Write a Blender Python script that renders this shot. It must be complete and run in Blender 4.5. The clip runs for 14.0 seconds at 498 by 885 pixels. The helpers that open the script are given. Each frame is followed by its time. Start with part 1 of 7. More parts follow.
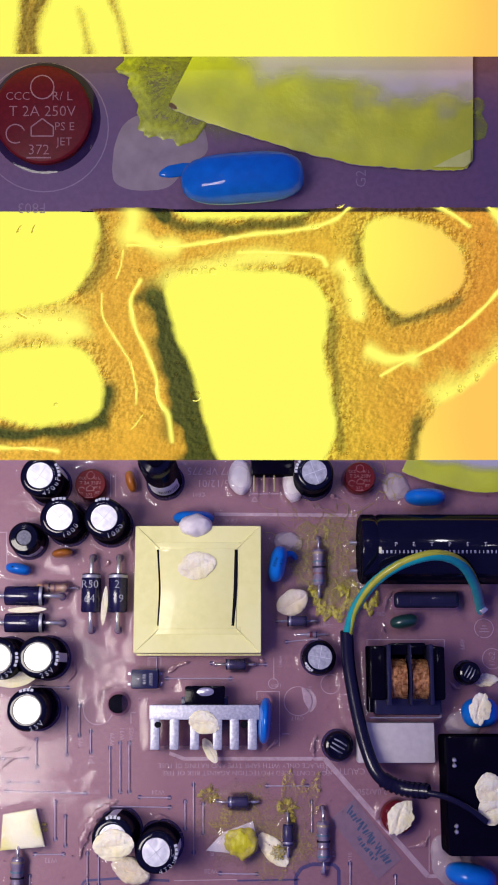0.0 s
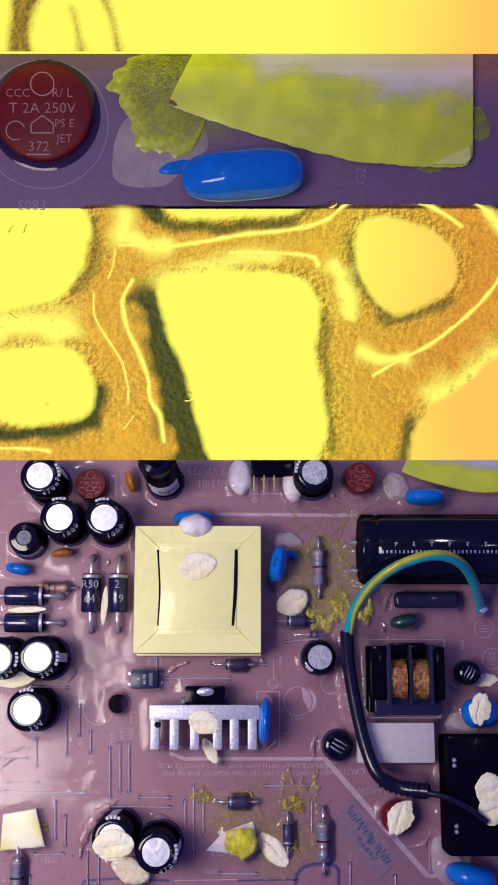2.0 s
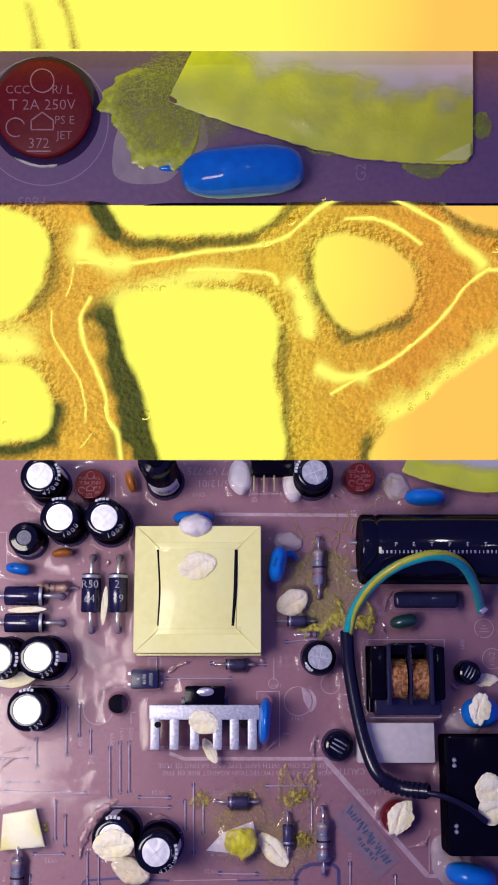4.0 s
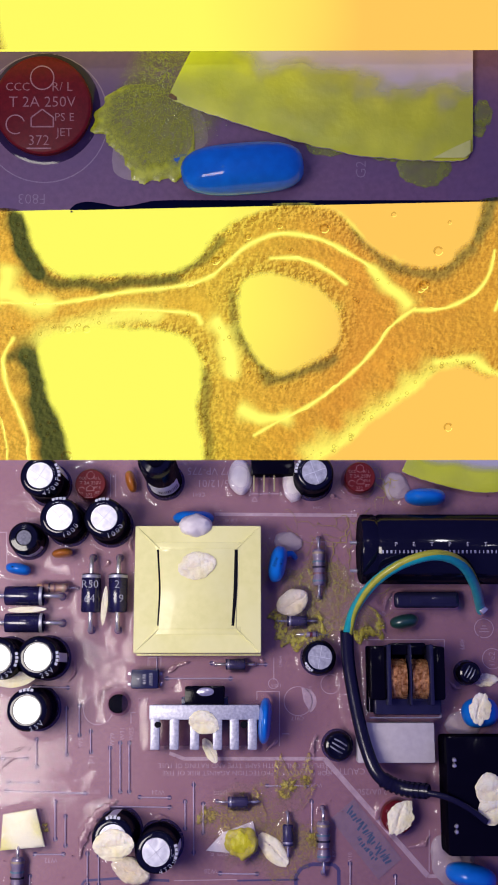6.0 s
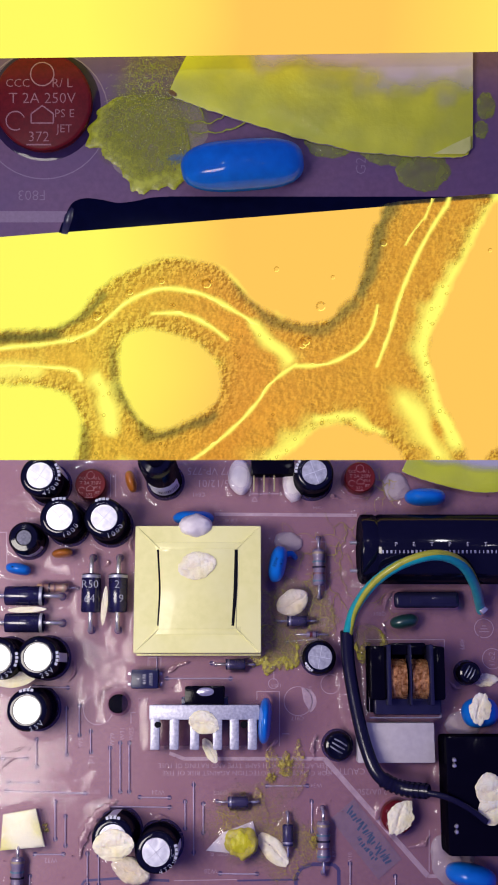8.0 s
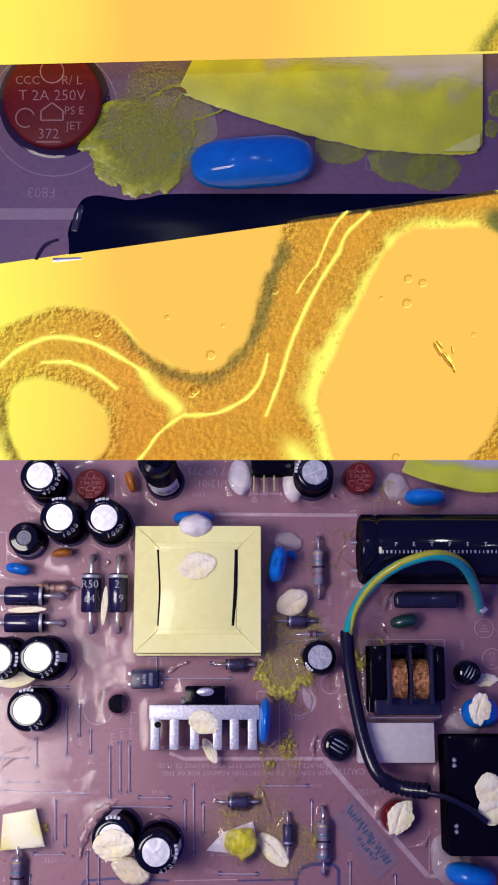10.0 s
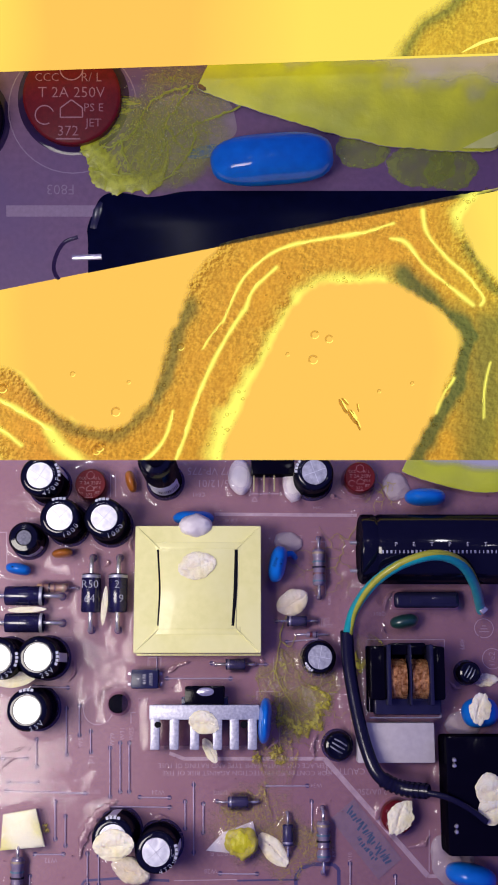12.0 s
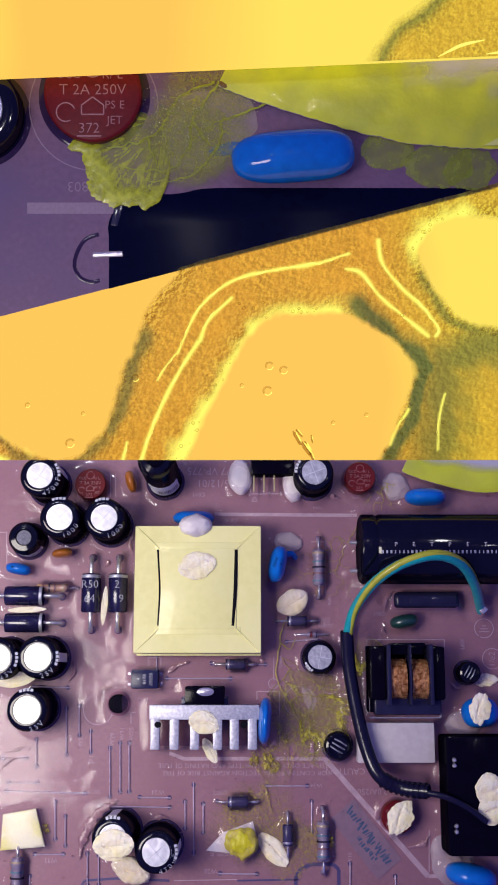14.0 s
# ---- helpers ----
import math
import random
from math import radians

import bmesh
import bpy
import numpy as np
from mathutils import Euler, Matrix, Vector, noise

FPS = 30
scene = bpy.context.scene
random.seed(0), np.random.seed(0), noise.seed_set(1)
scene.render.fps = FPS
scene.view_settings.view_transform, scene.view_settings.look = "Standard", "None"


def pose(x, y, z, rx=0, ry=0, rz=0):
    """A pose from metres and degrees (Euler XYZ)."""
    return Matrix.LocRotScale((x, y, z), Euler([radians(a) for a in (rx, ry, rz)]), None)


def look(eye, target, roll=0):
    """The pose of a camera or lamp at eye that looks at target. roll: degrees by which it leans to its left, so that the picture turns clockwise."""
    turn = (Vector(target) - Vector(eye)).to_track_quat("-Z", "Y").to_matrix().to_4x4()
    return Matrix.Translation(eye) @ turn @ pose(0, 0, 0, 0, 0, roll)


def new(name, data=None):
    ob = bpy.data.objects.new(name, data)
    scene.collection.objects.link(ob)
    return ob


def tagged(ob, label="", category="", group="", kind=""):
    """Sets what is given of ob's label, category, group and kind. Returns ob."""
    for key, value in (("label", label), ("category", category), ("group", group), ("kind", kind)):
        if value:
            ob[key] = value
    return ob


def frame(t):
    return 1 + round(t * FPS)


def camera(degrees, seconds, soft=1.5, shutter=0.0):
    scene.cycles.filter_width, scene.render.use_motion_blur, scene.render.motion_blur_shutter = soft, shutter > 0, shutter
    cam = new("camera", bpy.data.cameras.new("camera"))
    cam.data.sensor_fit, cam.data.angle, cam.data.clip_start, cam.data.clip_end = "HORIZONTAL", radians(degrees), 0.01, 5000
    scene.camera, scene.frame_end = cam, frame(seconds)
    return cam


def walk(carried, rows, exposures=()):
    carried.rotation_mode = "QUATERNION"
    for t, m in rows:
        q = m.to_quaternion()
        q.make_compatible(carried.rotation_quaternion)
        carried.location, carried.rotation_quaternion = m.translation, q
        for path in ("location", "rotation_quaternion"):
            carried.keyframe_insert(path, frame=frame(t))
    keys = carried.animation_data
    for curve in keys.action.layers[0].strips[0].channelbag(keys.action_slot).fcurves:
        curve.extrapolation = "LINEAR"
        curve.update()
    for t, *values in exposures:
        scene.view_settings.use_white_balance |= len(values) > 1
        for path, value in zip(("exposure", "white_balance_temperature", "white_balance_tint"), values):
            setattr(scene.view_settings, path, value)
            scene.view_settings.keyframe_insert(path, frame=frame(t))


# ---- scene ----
from mathutils.bvhtree import BVHTree

# ---------------- camera: stands still over the boards ----------------
EYE_HEIGHT, TILT = 0.30, 11.283
STAGE = pose(0, 0, EYE_HEIGHT, TILT, 0, 0)
cam = camera(24.397, 14.0, soft=1.9)
walk(cam, [(0, pose(0, 0, EYE_HEIGHT, TILT, 0, 0)), (14.0, pose(0, 0, EYE_HEIGHT, TILT, 0, 0))], exposures=[(0, 0.0), (14.0, 0.0)])

# ---------------- world and lamps ----------------
world = bpy.data.worlds.new("studio")
scene.world = world
world.use_nodes = True
wn = world.node_tree.nodes
wn["Background"].inputs["Color"].default_value = (0.36, 0.34, 2.20, 1)
wn["Background"].inputs["Strength"].default_value = 0.166


def area_lamp(name, m, sx, sy, watts, color):
    data = bpy.data.lights.new(name, "AREA")
    data.shape, data.size, data.size_y, data.energy, data.color = "RECTANGLE", sx, sy, watts, color
    ob = new(name, data)
    ob.matrix_world = m
    return tagged(ob, "soft white photographic lamp above the boards", "lamp", kind="structure")


area_lamp("softbox_lamp", look((-0.172, -0.008, 0.255), (-0.112, -0.016, 0)), 0.10, 0.18, 0.86, (1.0, 0.92, 0.86))
area_lamp("spot_lamp", look((0.023, 0.165, 0.34), (0.0, 0.08, -0.08)), 0.016, 0.016, 0.078, (1.0, 0.97, 1.0))
area_lamp("spot_lamp", look((-0.126, 0.165, 0.34), (0.0, 0.08, -0.08)), 0.016, 0.016, 0.105, (1.0, 0.97, 1.0))
area_lamp("spot_lamp", look((0.105, 0.07, 0.36), (0.04, 0.0, 0.0)), 0.012, 0.012, 0.010, (1.0, 0.97, 1.0))


# ---------------- materials ----------------
def surface(name, color, color2=None, scale=200.0, rough=0.5, metal=0.0, bump=0.0, bump_scale=None, coat=0.0, stain=None, stain_scale=40.0,
            transmission=0.0, sss=0.0, detail=6.0, vary=0.0, spec=0.5, ior=1.5):
    mat = bpy.data.materials.new(name)
    mat.use_nodes = True
    nt = mat.node_tree
    n, l = nt.nodes, nt.links
    b = n["Principled BSDF"]
    co = n.new("ShaderNodeTexCoord")
    b.inputs["Roughness"].default_value = rough
    b.inputs["Metallic"].default_value = metal
    b.inputs["Specular IOR Level"].default_value = spec
    b.inputs["IOR"].default_value = ior
    b.inputs["Coat Weight"].default_value = coat
    b.inputs["Coat Roughness"].default_value = 0.04
    b.inputs["Transmission Weight"].default_value = transmission
    if sss:
        b.inputs["Subsurface Weight"].default_value = sss
        b.inputs["Subsurface Radius"].default_value = (0.002, 0.0015, 0.0005)
        b.inputs["Subsurface Scale"].default_value = 0.5
    c2 = color2 or tuple(v * 0.75 for v in color)
    grain = n.new("ShaderNodeTexNoise")
    grain.inputs["Scale"].default_value, grain.inputs["Detail"].default_value = scale, detail
    l.new(co.outputs["Object"], grain.inputs["Vector"])
    ramp = n.new("ShaderNodeValToRGB")
    ramp.color_ramp.elements[0].position, ramp.color_ramp.elements[1].position = 0.35, 0.68
    ramp.color_ramp.elements[0].color, ramp.color_ramp.elements[1].color = (*c2, 1), (*color, 1)
    l.new(grain.outputs["Fac"], ramp.inputs["Fac"])
    out = ramp.outputs["Color"]
    if stain:
        big = n.new("ShaderNodeTexNoise")
        big.inputs["Scale"].default_value, big.inputs["Detail"].default_value = stain_scale, 4.0
        l.new(co.outputs["Object"], big.inputs["Vector"])
        step = n.new("ShaderNodeValToRGB")
        step.color_ramp.elements[0].position, step.color_ramp.elements[1].position = 0.42, 0.66
        l.new(big.outputs["Fac"], step.inputs["Fac"])
        mix = n.new("ShaderNodeMix")
        mix.data_type = "RGBA"
        l.new(step.outputs["Color"], mix.inputs[0])
        l.new(out, mix.inputs[6])
        mix.inputs[7].default_value = (*stain, 1)
        out = mix.outputs[2]
    l.new(out, b.inputs["Base Color"])
    if vary:
        r = n.new("ShaderNodeMapRange")
        l.new(grain.outputs["Fac"], r.inputs["Value"])
        r.inputs["To Min"].default_value, r.inputs["To Max"].default_value = max(0.02, rough - vary), min(1.0, rough + vary)
        l.new(r.outputs["Result"], b.inputs["Roughness"])
    if bump:
        rel = n.new("ShaderNodeTexNoise")
        rel.inputs["Scale"].default_value, rel.inputs["Detail"].default_value = bump_scale or scale, 5.0
        l.new(co.outputs["Object"], rel.inputs["Vector"])
        bp = n.new("ShaderNodeBump")
        bp.inputs["Strength"].default_value, bp.inputs["Distance"].default_value = bump, 0.001
        l.new(rel.outputs["Fac"], bp.inputs["Height"])
        l.new(bp.outputs["Normal"], b.inputs["Normal"])
        if coat:
            l.new(bp.outputs["Normal"], b.inputs["Coat Normal"])
    return mat


def lacquer(name, color, gloss=0.035, rough=0.14, grain=300.0):
    """Deep dark plastic with a faint even gloss."""
    mat = bpy.data.materials.new(name)
    mat.use_nodes = True
    nt = mat.node_tree
    n, l = nt.nodes, nt.links
    n.remove(n["Principled BSDF"])
    co = n.new("ShaderNodeTexCoord")
    t = n.new("ShaderNodeTexNoise")
    t.inputs["Scale"].default_value, t.inputs["Detail"].default_value = grain, 5.0
    l.new(co.outputs["Object"], t.inputs["Vector"])
    ramp = n.new("ShaderNodeValToRGB")
    ramp.color_ramp.elements[0].color, ramp.color_ramp.elements[1].color = (*(v * 0.6 for v in color), 1), (*(v * 1.3 for v in color), 1)
    l.new(t.outputs["Fac"], ramp.inputs["Fac"])
    d = n.new("ShaderNodeBsdfDiffuse")
    l.new(ramp.outputs["Color"], d.inputs["Color"])
    g = n.new("ShaderNodeBsdfGlossy")
    g.inputs["Roughness"].default_value = rough
    bp = n.new("ShaderNodeBump")
    bp.inputs["Strength"].default_value, bp.inputs["Distance"].default_value = 0.03, 0.001
    l.new(t.outputs["Fac"], bp.inputs["Height"])
    l.new(bp.outputs["Normal"], g.inputs["Normal"])
    mx = n.new("ShaderNodeMixShader")
    mx.inputs["Fac"].default_value = gloss
    l.new(d.outputs["BSDF"], mx.inputs[1])
    l.new(g.outputs["BSDF"], mx.inputs[2])
    l.new(mx.outputs["Shader"], n["Material Output"].inputs["Surface"])
    return mat


M = {
    "board": surface("board_laminate", (0.345, 0.186, 0.206), (0.295, 0.154, 0.178), 900, 0.36, bump=0.20, bump_scale=110, stain=(0.315, 0.160, 0.185), stain_scale=30, spec=0.35),
    "board_b": surface("board_laminate_dark", (0.180, 0.096, 0.180), (0.142, 0.078, 0.148), 500, 0.42, bump=0.06, bump_scale=60, coat=0.0, stain=(0.12, 0.075, 0.17), stain_scale=20, spec=0.25),
    "ink": surface("board_print", (0.58, 0.44, 0.48), (0.47, 0.34, 0.38), 700, 0.6),
    "resin": surface("wet_resin", (0.33, 0.162, 0.20), (0.29, 0.14, 0.18), 500, 0.10, bump=0.06, bump_scale=160, coat=1.0),
    "sleeve": lacquer("black_sleeve", (0.003, 0.003, 0.010), 0.045, 0.09),
    "black": lacquer("black_plastic", (0.002, 0.0015, 0.005), 0.014, 0.12),
    "diode": lacquer("diode_body", (0.012, 0.010, 0.045), 0.07, 0.16),
    "chip": lacquer("chip_body", (0.014, 0.015, 0.065), 0.03, 0.25),
    "alu": surface("can_aluminium", (0.74, 0.74, 0.79), (0.50, 0.50, 0.56), 500, 0.42, 0.7, bump=0.12, vary=0.10),
    "alu_dull": surface("dull_aluminium", (0.50, 0.50, 0.56), (0.30, 0.30, 0.36), 900, 0.45, 0.6, bump=0.15),
    "sink": surface("sink_aluminium", (0.56, 0.56, 0.63), (0.36, 0.36, 0.44), 1300, 0.42, 0.45, bump=0.10, bump_scale=1200),
    "steel": surface("tinned_wire", (0.66, 0.63, 0.66), (0.52, 0.50, 0.54), 800, 0.25, 0.7, bump=0.05),
    "wire": surface("coated_wire", (0.54, 0.46, 0.58), (0.42, 0.35, 0.47), 800, 0.3, 0.15),
    "dimple": surface("solder_hole", (0.065, 0.045, 0.14), (0.05, 0.035, 0.11), 800, 0.3, coat=0.3),
    "white": surface("white_paint", (0.80, 0.80, 0.80), (0.66, 0.66, 0.68), 800, 0.5),
    "white_ink": surface("white_marking", (0.62, 0.62, 0.66), (0.50, 0.50, 0.56), 900, 0.5),
    "mark_grey": surface("grey_marking", (0.36, 0.36, 0.42), (0.24, 0.24, 0.30), 900, 0.5),
    "groove": surface("pressed_groove", (0.55, 0.55, 0.60), (0.48, 0.48, 0.54), 900, 0.4, 0.7),
    "red": surface("red_fuse_case", (0.14, 0.007, 0.012), (0.10, 0.005, 0.009), 700, 0.4, bump=0.04, ior=1.25),
    "red_ink": surface("fuse_print", (0.36, 0.17, 0.19), (0.26, 0.11, 0.13), 900, 0.5),
    "orange": surface("orange_dip", (0.42, 0.14, 0.015), (0.30, 0.09, 0.01), 500, 0.3, bump=0.06, coat=0.5),
    "blue": surface("blue_dip", (0.004, 0.15, 0.60), (0.004, 0.12, 0.50), 250, 0.5, bump=0.006, bump_scale=60, coat=0.6, spec=0.1, ior=1.3),
    "tan": surface("tan_resistor", (0.50, 0.30, 0.16), (0.40, 0.23, 0.12), 600, 0.4, coat=0.3),
    "grey_resistor": surface("grey_blue_resistor", (0.26, 0.22, 0.28), (0.21, 0.17, 0.23), 600, 0.4, coat=0.2),
    "teal": surface("teal_band", (0.10, 0.22, 0.27), None, 600, 0.4),
    "brown": surface("brown_band", (0.24, 0.10, 0.09), None, 600, 0.4),
    "gold": surface("gold_band", (0.46, 0.38, 0.20), None, 600, 0.4),
    "tape": surface("yellow_tape", (0.84, 0.80, 0.33), (0.78, 0.75, 0.29), 500, 0.38, bump=0.08, bump_scale=70, coat=0.25, stain=(0.82, 0.79, 0.36), stain_scale=60),
    "oat": surface("oat_flake", (0.95, 0.92, 0.79), (0.80, 0.71, 0.48), 420, 0.6, bump=0.6, bump_scale=650, sss=0.1, stain=(0.86, 0.77, 0.44), stain_scale=220),
    "chalk": surface("white_adhesive", (0.80, 0.75, 0.73), (0.68, 0.62, 0.62), 300, 0.45, bump=0.3, bump_scale=200),
    "film": surface("white_paper", (0.86, 0.86, 0.70), (0.82, 0.81, 0.52), 120, 0.55, bump=0.1, stain=(0.80, 0.78, 0.14), stain_scale=130),
    "petal": surface("pale_damp_paper", (0.56, 0.51, 0.66), (0.46, 0.43, 0.54), 60, 0.4, bump=0.25, bump_scale=60, stain=(0.44, 0.43, 0.48), stain_scale=30, coat=0.1),
    "slime_bright": surface("bright_slime", (0.66, 0.60, 0.01), (0.50, 0.46, 0.01), 400, 0.4, bump=0.7, bump_scale=500, sss=0.15),
    "slime_green": surface("green_slime", (0.34, 0.38, 0.012), (0.25, 0.30, 0.01), 300, 0.35, bump=0.35, bump_scale=700, coat=0.15),
    "vein": surface("slime_vein", (0.46, 0.37, 0.09), (0.36, 0.28, 0.06), 600, 0.45),
    # copper in strong light and dark grain: speckled highlights put into the colour
    "copper": surface("copper_winding", (1.0, 0.56, 0.24), (0.34, 0.12, 0.03), 1100, 0.22, 0.60, bump=0.3, bump_scale=2500),
    "green_wire": surface("green_insulation", (0.008, 0.32, 0.34), (0.006, 0.26, 0.29), 500, 0.28, coat=0.3),
    "yellow_wire": surface("yellow_stripe", (0.42, 0.42, 0.03), (0.32, 0.33, 0.02), 500, 0.35, coat=0.3),
    "shrink": lacquer("heat_shrink", (0.007, 0.006, 0.020), 0.05, 0.22, 500.0),
    "cement": surface("white_ceramic", (0.54, 0.49, 0.51), (0.47, 0.42, 0.45), 500, 0.55, bump=0.1),
    "green_dip": surface("green_dip", (0.012, 0.05, 0.045), (0.01, 0.04, 0.04), 300, 0.3, coat=0.4),
    "slate": lacquer("dark_film_case", (0.016, 0.015, 0.045), 0.05, 0.15),
    "slot": surface("dark_slot", (0.006, 0.006, 0.010), None, 400, 0.7, ior=1.15),
    "table": surface("table_top", (0.05, 0.045, 0.05), (0.035, 0.03, 0.035), 60, 0.6, bump=0.1),
    "ferrite": surface("grey_ferrite", (0.20, 0.20, 0.25), (0.10, 0.10, 0.14), 1500, 0.6, bump=0.3, bump_scale=1500),
    "label_film": surface("clear_label", (0.29, 0.195, 0.235), (0.25, 0.165, 0.20), 500, 0.35, bump=0.1),
    "label_ink": surface("label_ink", (0.035, 0.09, 0.17), (0.06, 0.10, 0.18), 600, 0.5),
}


def glow_field(name, stops, strength=1.0):
    """Evenly lit field under the slide; its colour turns from yellow to amber and back across the sheet: rows of metres and colour."""
    mat = bpy.data.materials.new(name)
    mat.use_nodes = True
    nt = mat.node_tree
    n, l = nt.nodes, nt.links
    b = n["Principled BSDF"]
    co = n.new("ShaderNodeTexCoord")
    sep = n.new("ShaderNodeSeparateXYZ")
    l.new(co.outputs["Object"], sep.inputs["Vector"])
    wob = n.new("ShaderNodeTexNoise")
    wob.inputs["Scale"].default_value, wob.inputs["Detail"].default_value = 12.0, 2.0
    l.new(co.outputs["Object"], wob.inputs["Vector"])
    add = n.new("ShaderNodeMath")
    add.operation = "MULTIPLY_ADD"
    add.inputs[1].default_value = 0.03
    l.new(wob.outputs["Fac"], add.inputs[0])
    l.new(sep.outputs["X"], add.inputs[2])
    r = n.new("ShaderNodeMapRange")
    r.inputs["From Min"].default_value, r.inputs["From Max"].default_value = -0.235, 0.265
    l.new(add.outputs["Value"], r.inputs["Value"])
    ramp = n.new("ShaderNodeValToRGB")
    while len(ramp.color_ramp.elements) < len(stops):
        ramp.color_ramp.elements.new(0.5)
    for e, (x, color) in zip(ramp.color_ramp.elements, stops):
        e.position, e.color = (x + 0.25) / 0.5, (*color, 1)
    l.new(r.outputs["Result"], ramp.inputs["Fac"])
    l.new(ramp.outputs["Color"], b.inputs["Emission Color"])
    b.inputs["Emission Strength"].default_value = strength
    b.inputs["Base Color"].default_value = (0.02, 0.015, 0.003, 1)
    b.inputs["Roughness"].default_value = 1.0
    b.inputs["Specular IOR Level"].default_value = 0.0
    return mat


def tissue_material(name):
    """Thin stained tissue over the lit field: translucent ochre, relief shade painted dark green, bright bands glowing,
    fading out at its rim.
    """
    mat = bpy.data.materials.new(name)
    mat.use_nodes = True
    nt = mat.node_tree
    n, l = nt.nodes, nt.links
    b = n["Principled BSDF"]
    co = n.new("ShaderNodeTexCoord")

    def attribute(key):
        a = n.new("ShaderNodeAttribute")
        a.attribute_name = key
        return a.outputs["Fac"]

    def noisy(scale, detail, rough=0.6):
        t = n.new("ShaderNodeTexNoise")
        t.inputs["Scale"].default_value, t.inputs["Detail"].default_value, t.inputs["Roughness"].default_value = scale, detail, rough
        l.new(co.outputs["Object"], t.inputs["Vector"])
        return t.outputs["Fac"]

    def blend(fac, one, two):
        m = n.new("ShaderNodeMix")
        m.data_type = "RGBA"
        l.new(fac, m.inputs[0])
        for sock, v in ((m.inputs[6], one), (m.inputs[7], two)):
            if isinstance(v, tuple):
                sock.default_value = (*v, 1)
            else:
                l.new(v, sock)
        return m.outputs[2]

    def span(v, a, b, c=0.0, d=1.0):
        r = n.new("ShaderNodeMapRange")
        r.inputs["From Min"].default_value, r.inputs["From Max"].default_value = a, b
        r.inputs["To Min"].default_value, r.inputs["To Max"].default_value = c, d
        l.new(v, r.inputs["Value"])
        return r.outputs["Result"]

    def times(a, b):
        m = n.new("ShaderNodeMath")
        m.operation = "MULTIPLY"
        l.new(a, m.inputs[0])
        l.new(b, m.inputs[1])
        return m.outputs["Value"]

    fine, mid, broad = noisy(520.0, 8.0, 0.75), noisy(150.0, 5.0), noisy(40.0, 3.0)

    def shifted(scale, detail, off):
        """Side shading painted into the grain: the difference of a noise and the same noise a little aside."""
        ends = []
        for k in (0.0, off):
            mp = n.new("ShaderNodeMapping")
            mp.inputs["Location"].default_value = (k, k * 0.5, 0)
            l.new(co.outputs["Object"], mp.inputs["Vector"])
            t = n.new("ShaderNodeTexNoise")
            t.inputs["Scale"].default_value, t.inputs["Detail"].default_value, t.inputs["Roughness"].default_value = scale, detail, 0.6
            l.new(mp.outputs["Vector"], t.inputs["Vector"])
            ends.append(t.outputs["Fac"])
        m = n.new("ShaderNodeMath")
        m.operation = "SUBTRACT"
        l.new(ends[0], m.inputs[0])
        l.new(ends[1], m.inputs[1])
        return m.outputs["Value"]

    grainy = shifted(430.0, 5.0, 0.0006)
    # rounded grains with relief shading painted in, light on one side and dark on the other
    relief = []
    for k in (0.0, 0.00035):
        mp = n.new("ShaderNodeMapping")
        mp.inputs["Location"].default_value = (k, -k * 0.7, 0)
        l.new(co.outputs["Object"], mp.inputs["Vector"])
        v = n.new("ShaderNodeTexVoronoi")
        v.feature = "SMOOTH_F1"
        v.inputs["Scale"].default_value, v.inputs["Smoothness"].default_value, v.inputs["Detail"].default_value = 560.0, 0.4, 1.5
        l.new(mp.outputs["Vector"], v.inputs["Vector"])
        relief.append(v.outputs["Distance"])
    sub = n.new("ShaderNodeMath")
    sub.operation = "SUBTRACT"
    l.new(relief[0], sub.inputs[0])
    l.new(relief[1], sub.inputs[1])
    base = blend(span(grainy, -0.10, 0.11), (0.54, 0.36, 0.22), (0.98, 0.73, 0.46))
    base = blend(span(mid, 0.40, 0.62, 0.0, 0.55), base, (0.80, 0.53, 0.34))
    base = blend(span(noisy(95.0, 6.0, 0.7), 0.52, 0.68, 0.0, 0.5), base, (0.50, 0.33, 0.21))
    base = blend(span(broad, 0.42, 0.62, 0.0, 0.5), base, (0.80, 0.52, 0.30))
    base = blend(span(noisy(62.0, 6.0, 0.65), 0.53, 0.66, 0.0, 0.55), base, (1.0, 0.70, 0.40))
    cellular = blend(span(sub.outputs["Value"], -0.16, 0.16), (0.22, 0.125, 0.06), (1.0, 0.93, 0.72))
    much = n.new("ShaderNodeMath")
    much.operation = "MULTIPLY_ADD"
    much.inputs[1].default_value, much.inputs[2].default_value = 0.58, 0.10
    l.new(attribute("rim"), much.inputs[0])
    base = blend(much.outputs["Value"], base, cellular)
    place = n.new("ShaderNodeSeparateXYZ")
    l.new(co.outputs["Object"], place.inputs["Vector"])
    hue = blend(span(place.outputs["X"], -0.07, 0.08), (1.06, 0.855, 0.68), (1.0, 1.14, 0.66))
    tint = n.new("ShaderNodeMix")
    tint.data_type, tint.blend_type = "RGBA", "MULTIPLY"
    tint.inputs[0].default_value = 1.0
    l.new(base, tint.inputs[6])
    l.new(hue, tint.inputs[7])
    base = tint.outputs[2]
    # the thick attribute paints in the dark green shade side of the relief
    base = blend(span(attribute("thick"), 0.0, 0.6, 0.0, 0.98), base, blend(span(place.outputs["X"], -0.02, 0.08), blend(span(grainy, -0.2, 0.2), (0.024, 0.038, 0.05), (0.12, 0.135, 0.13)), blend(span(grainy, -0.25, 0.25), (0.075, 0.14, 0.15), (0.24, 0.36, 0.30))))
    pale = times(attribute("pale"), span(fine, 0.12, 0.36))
    tr = n.new("ShaderNodeBsdfTranslucent")
    l.new(base, tr.inputs["Color"])
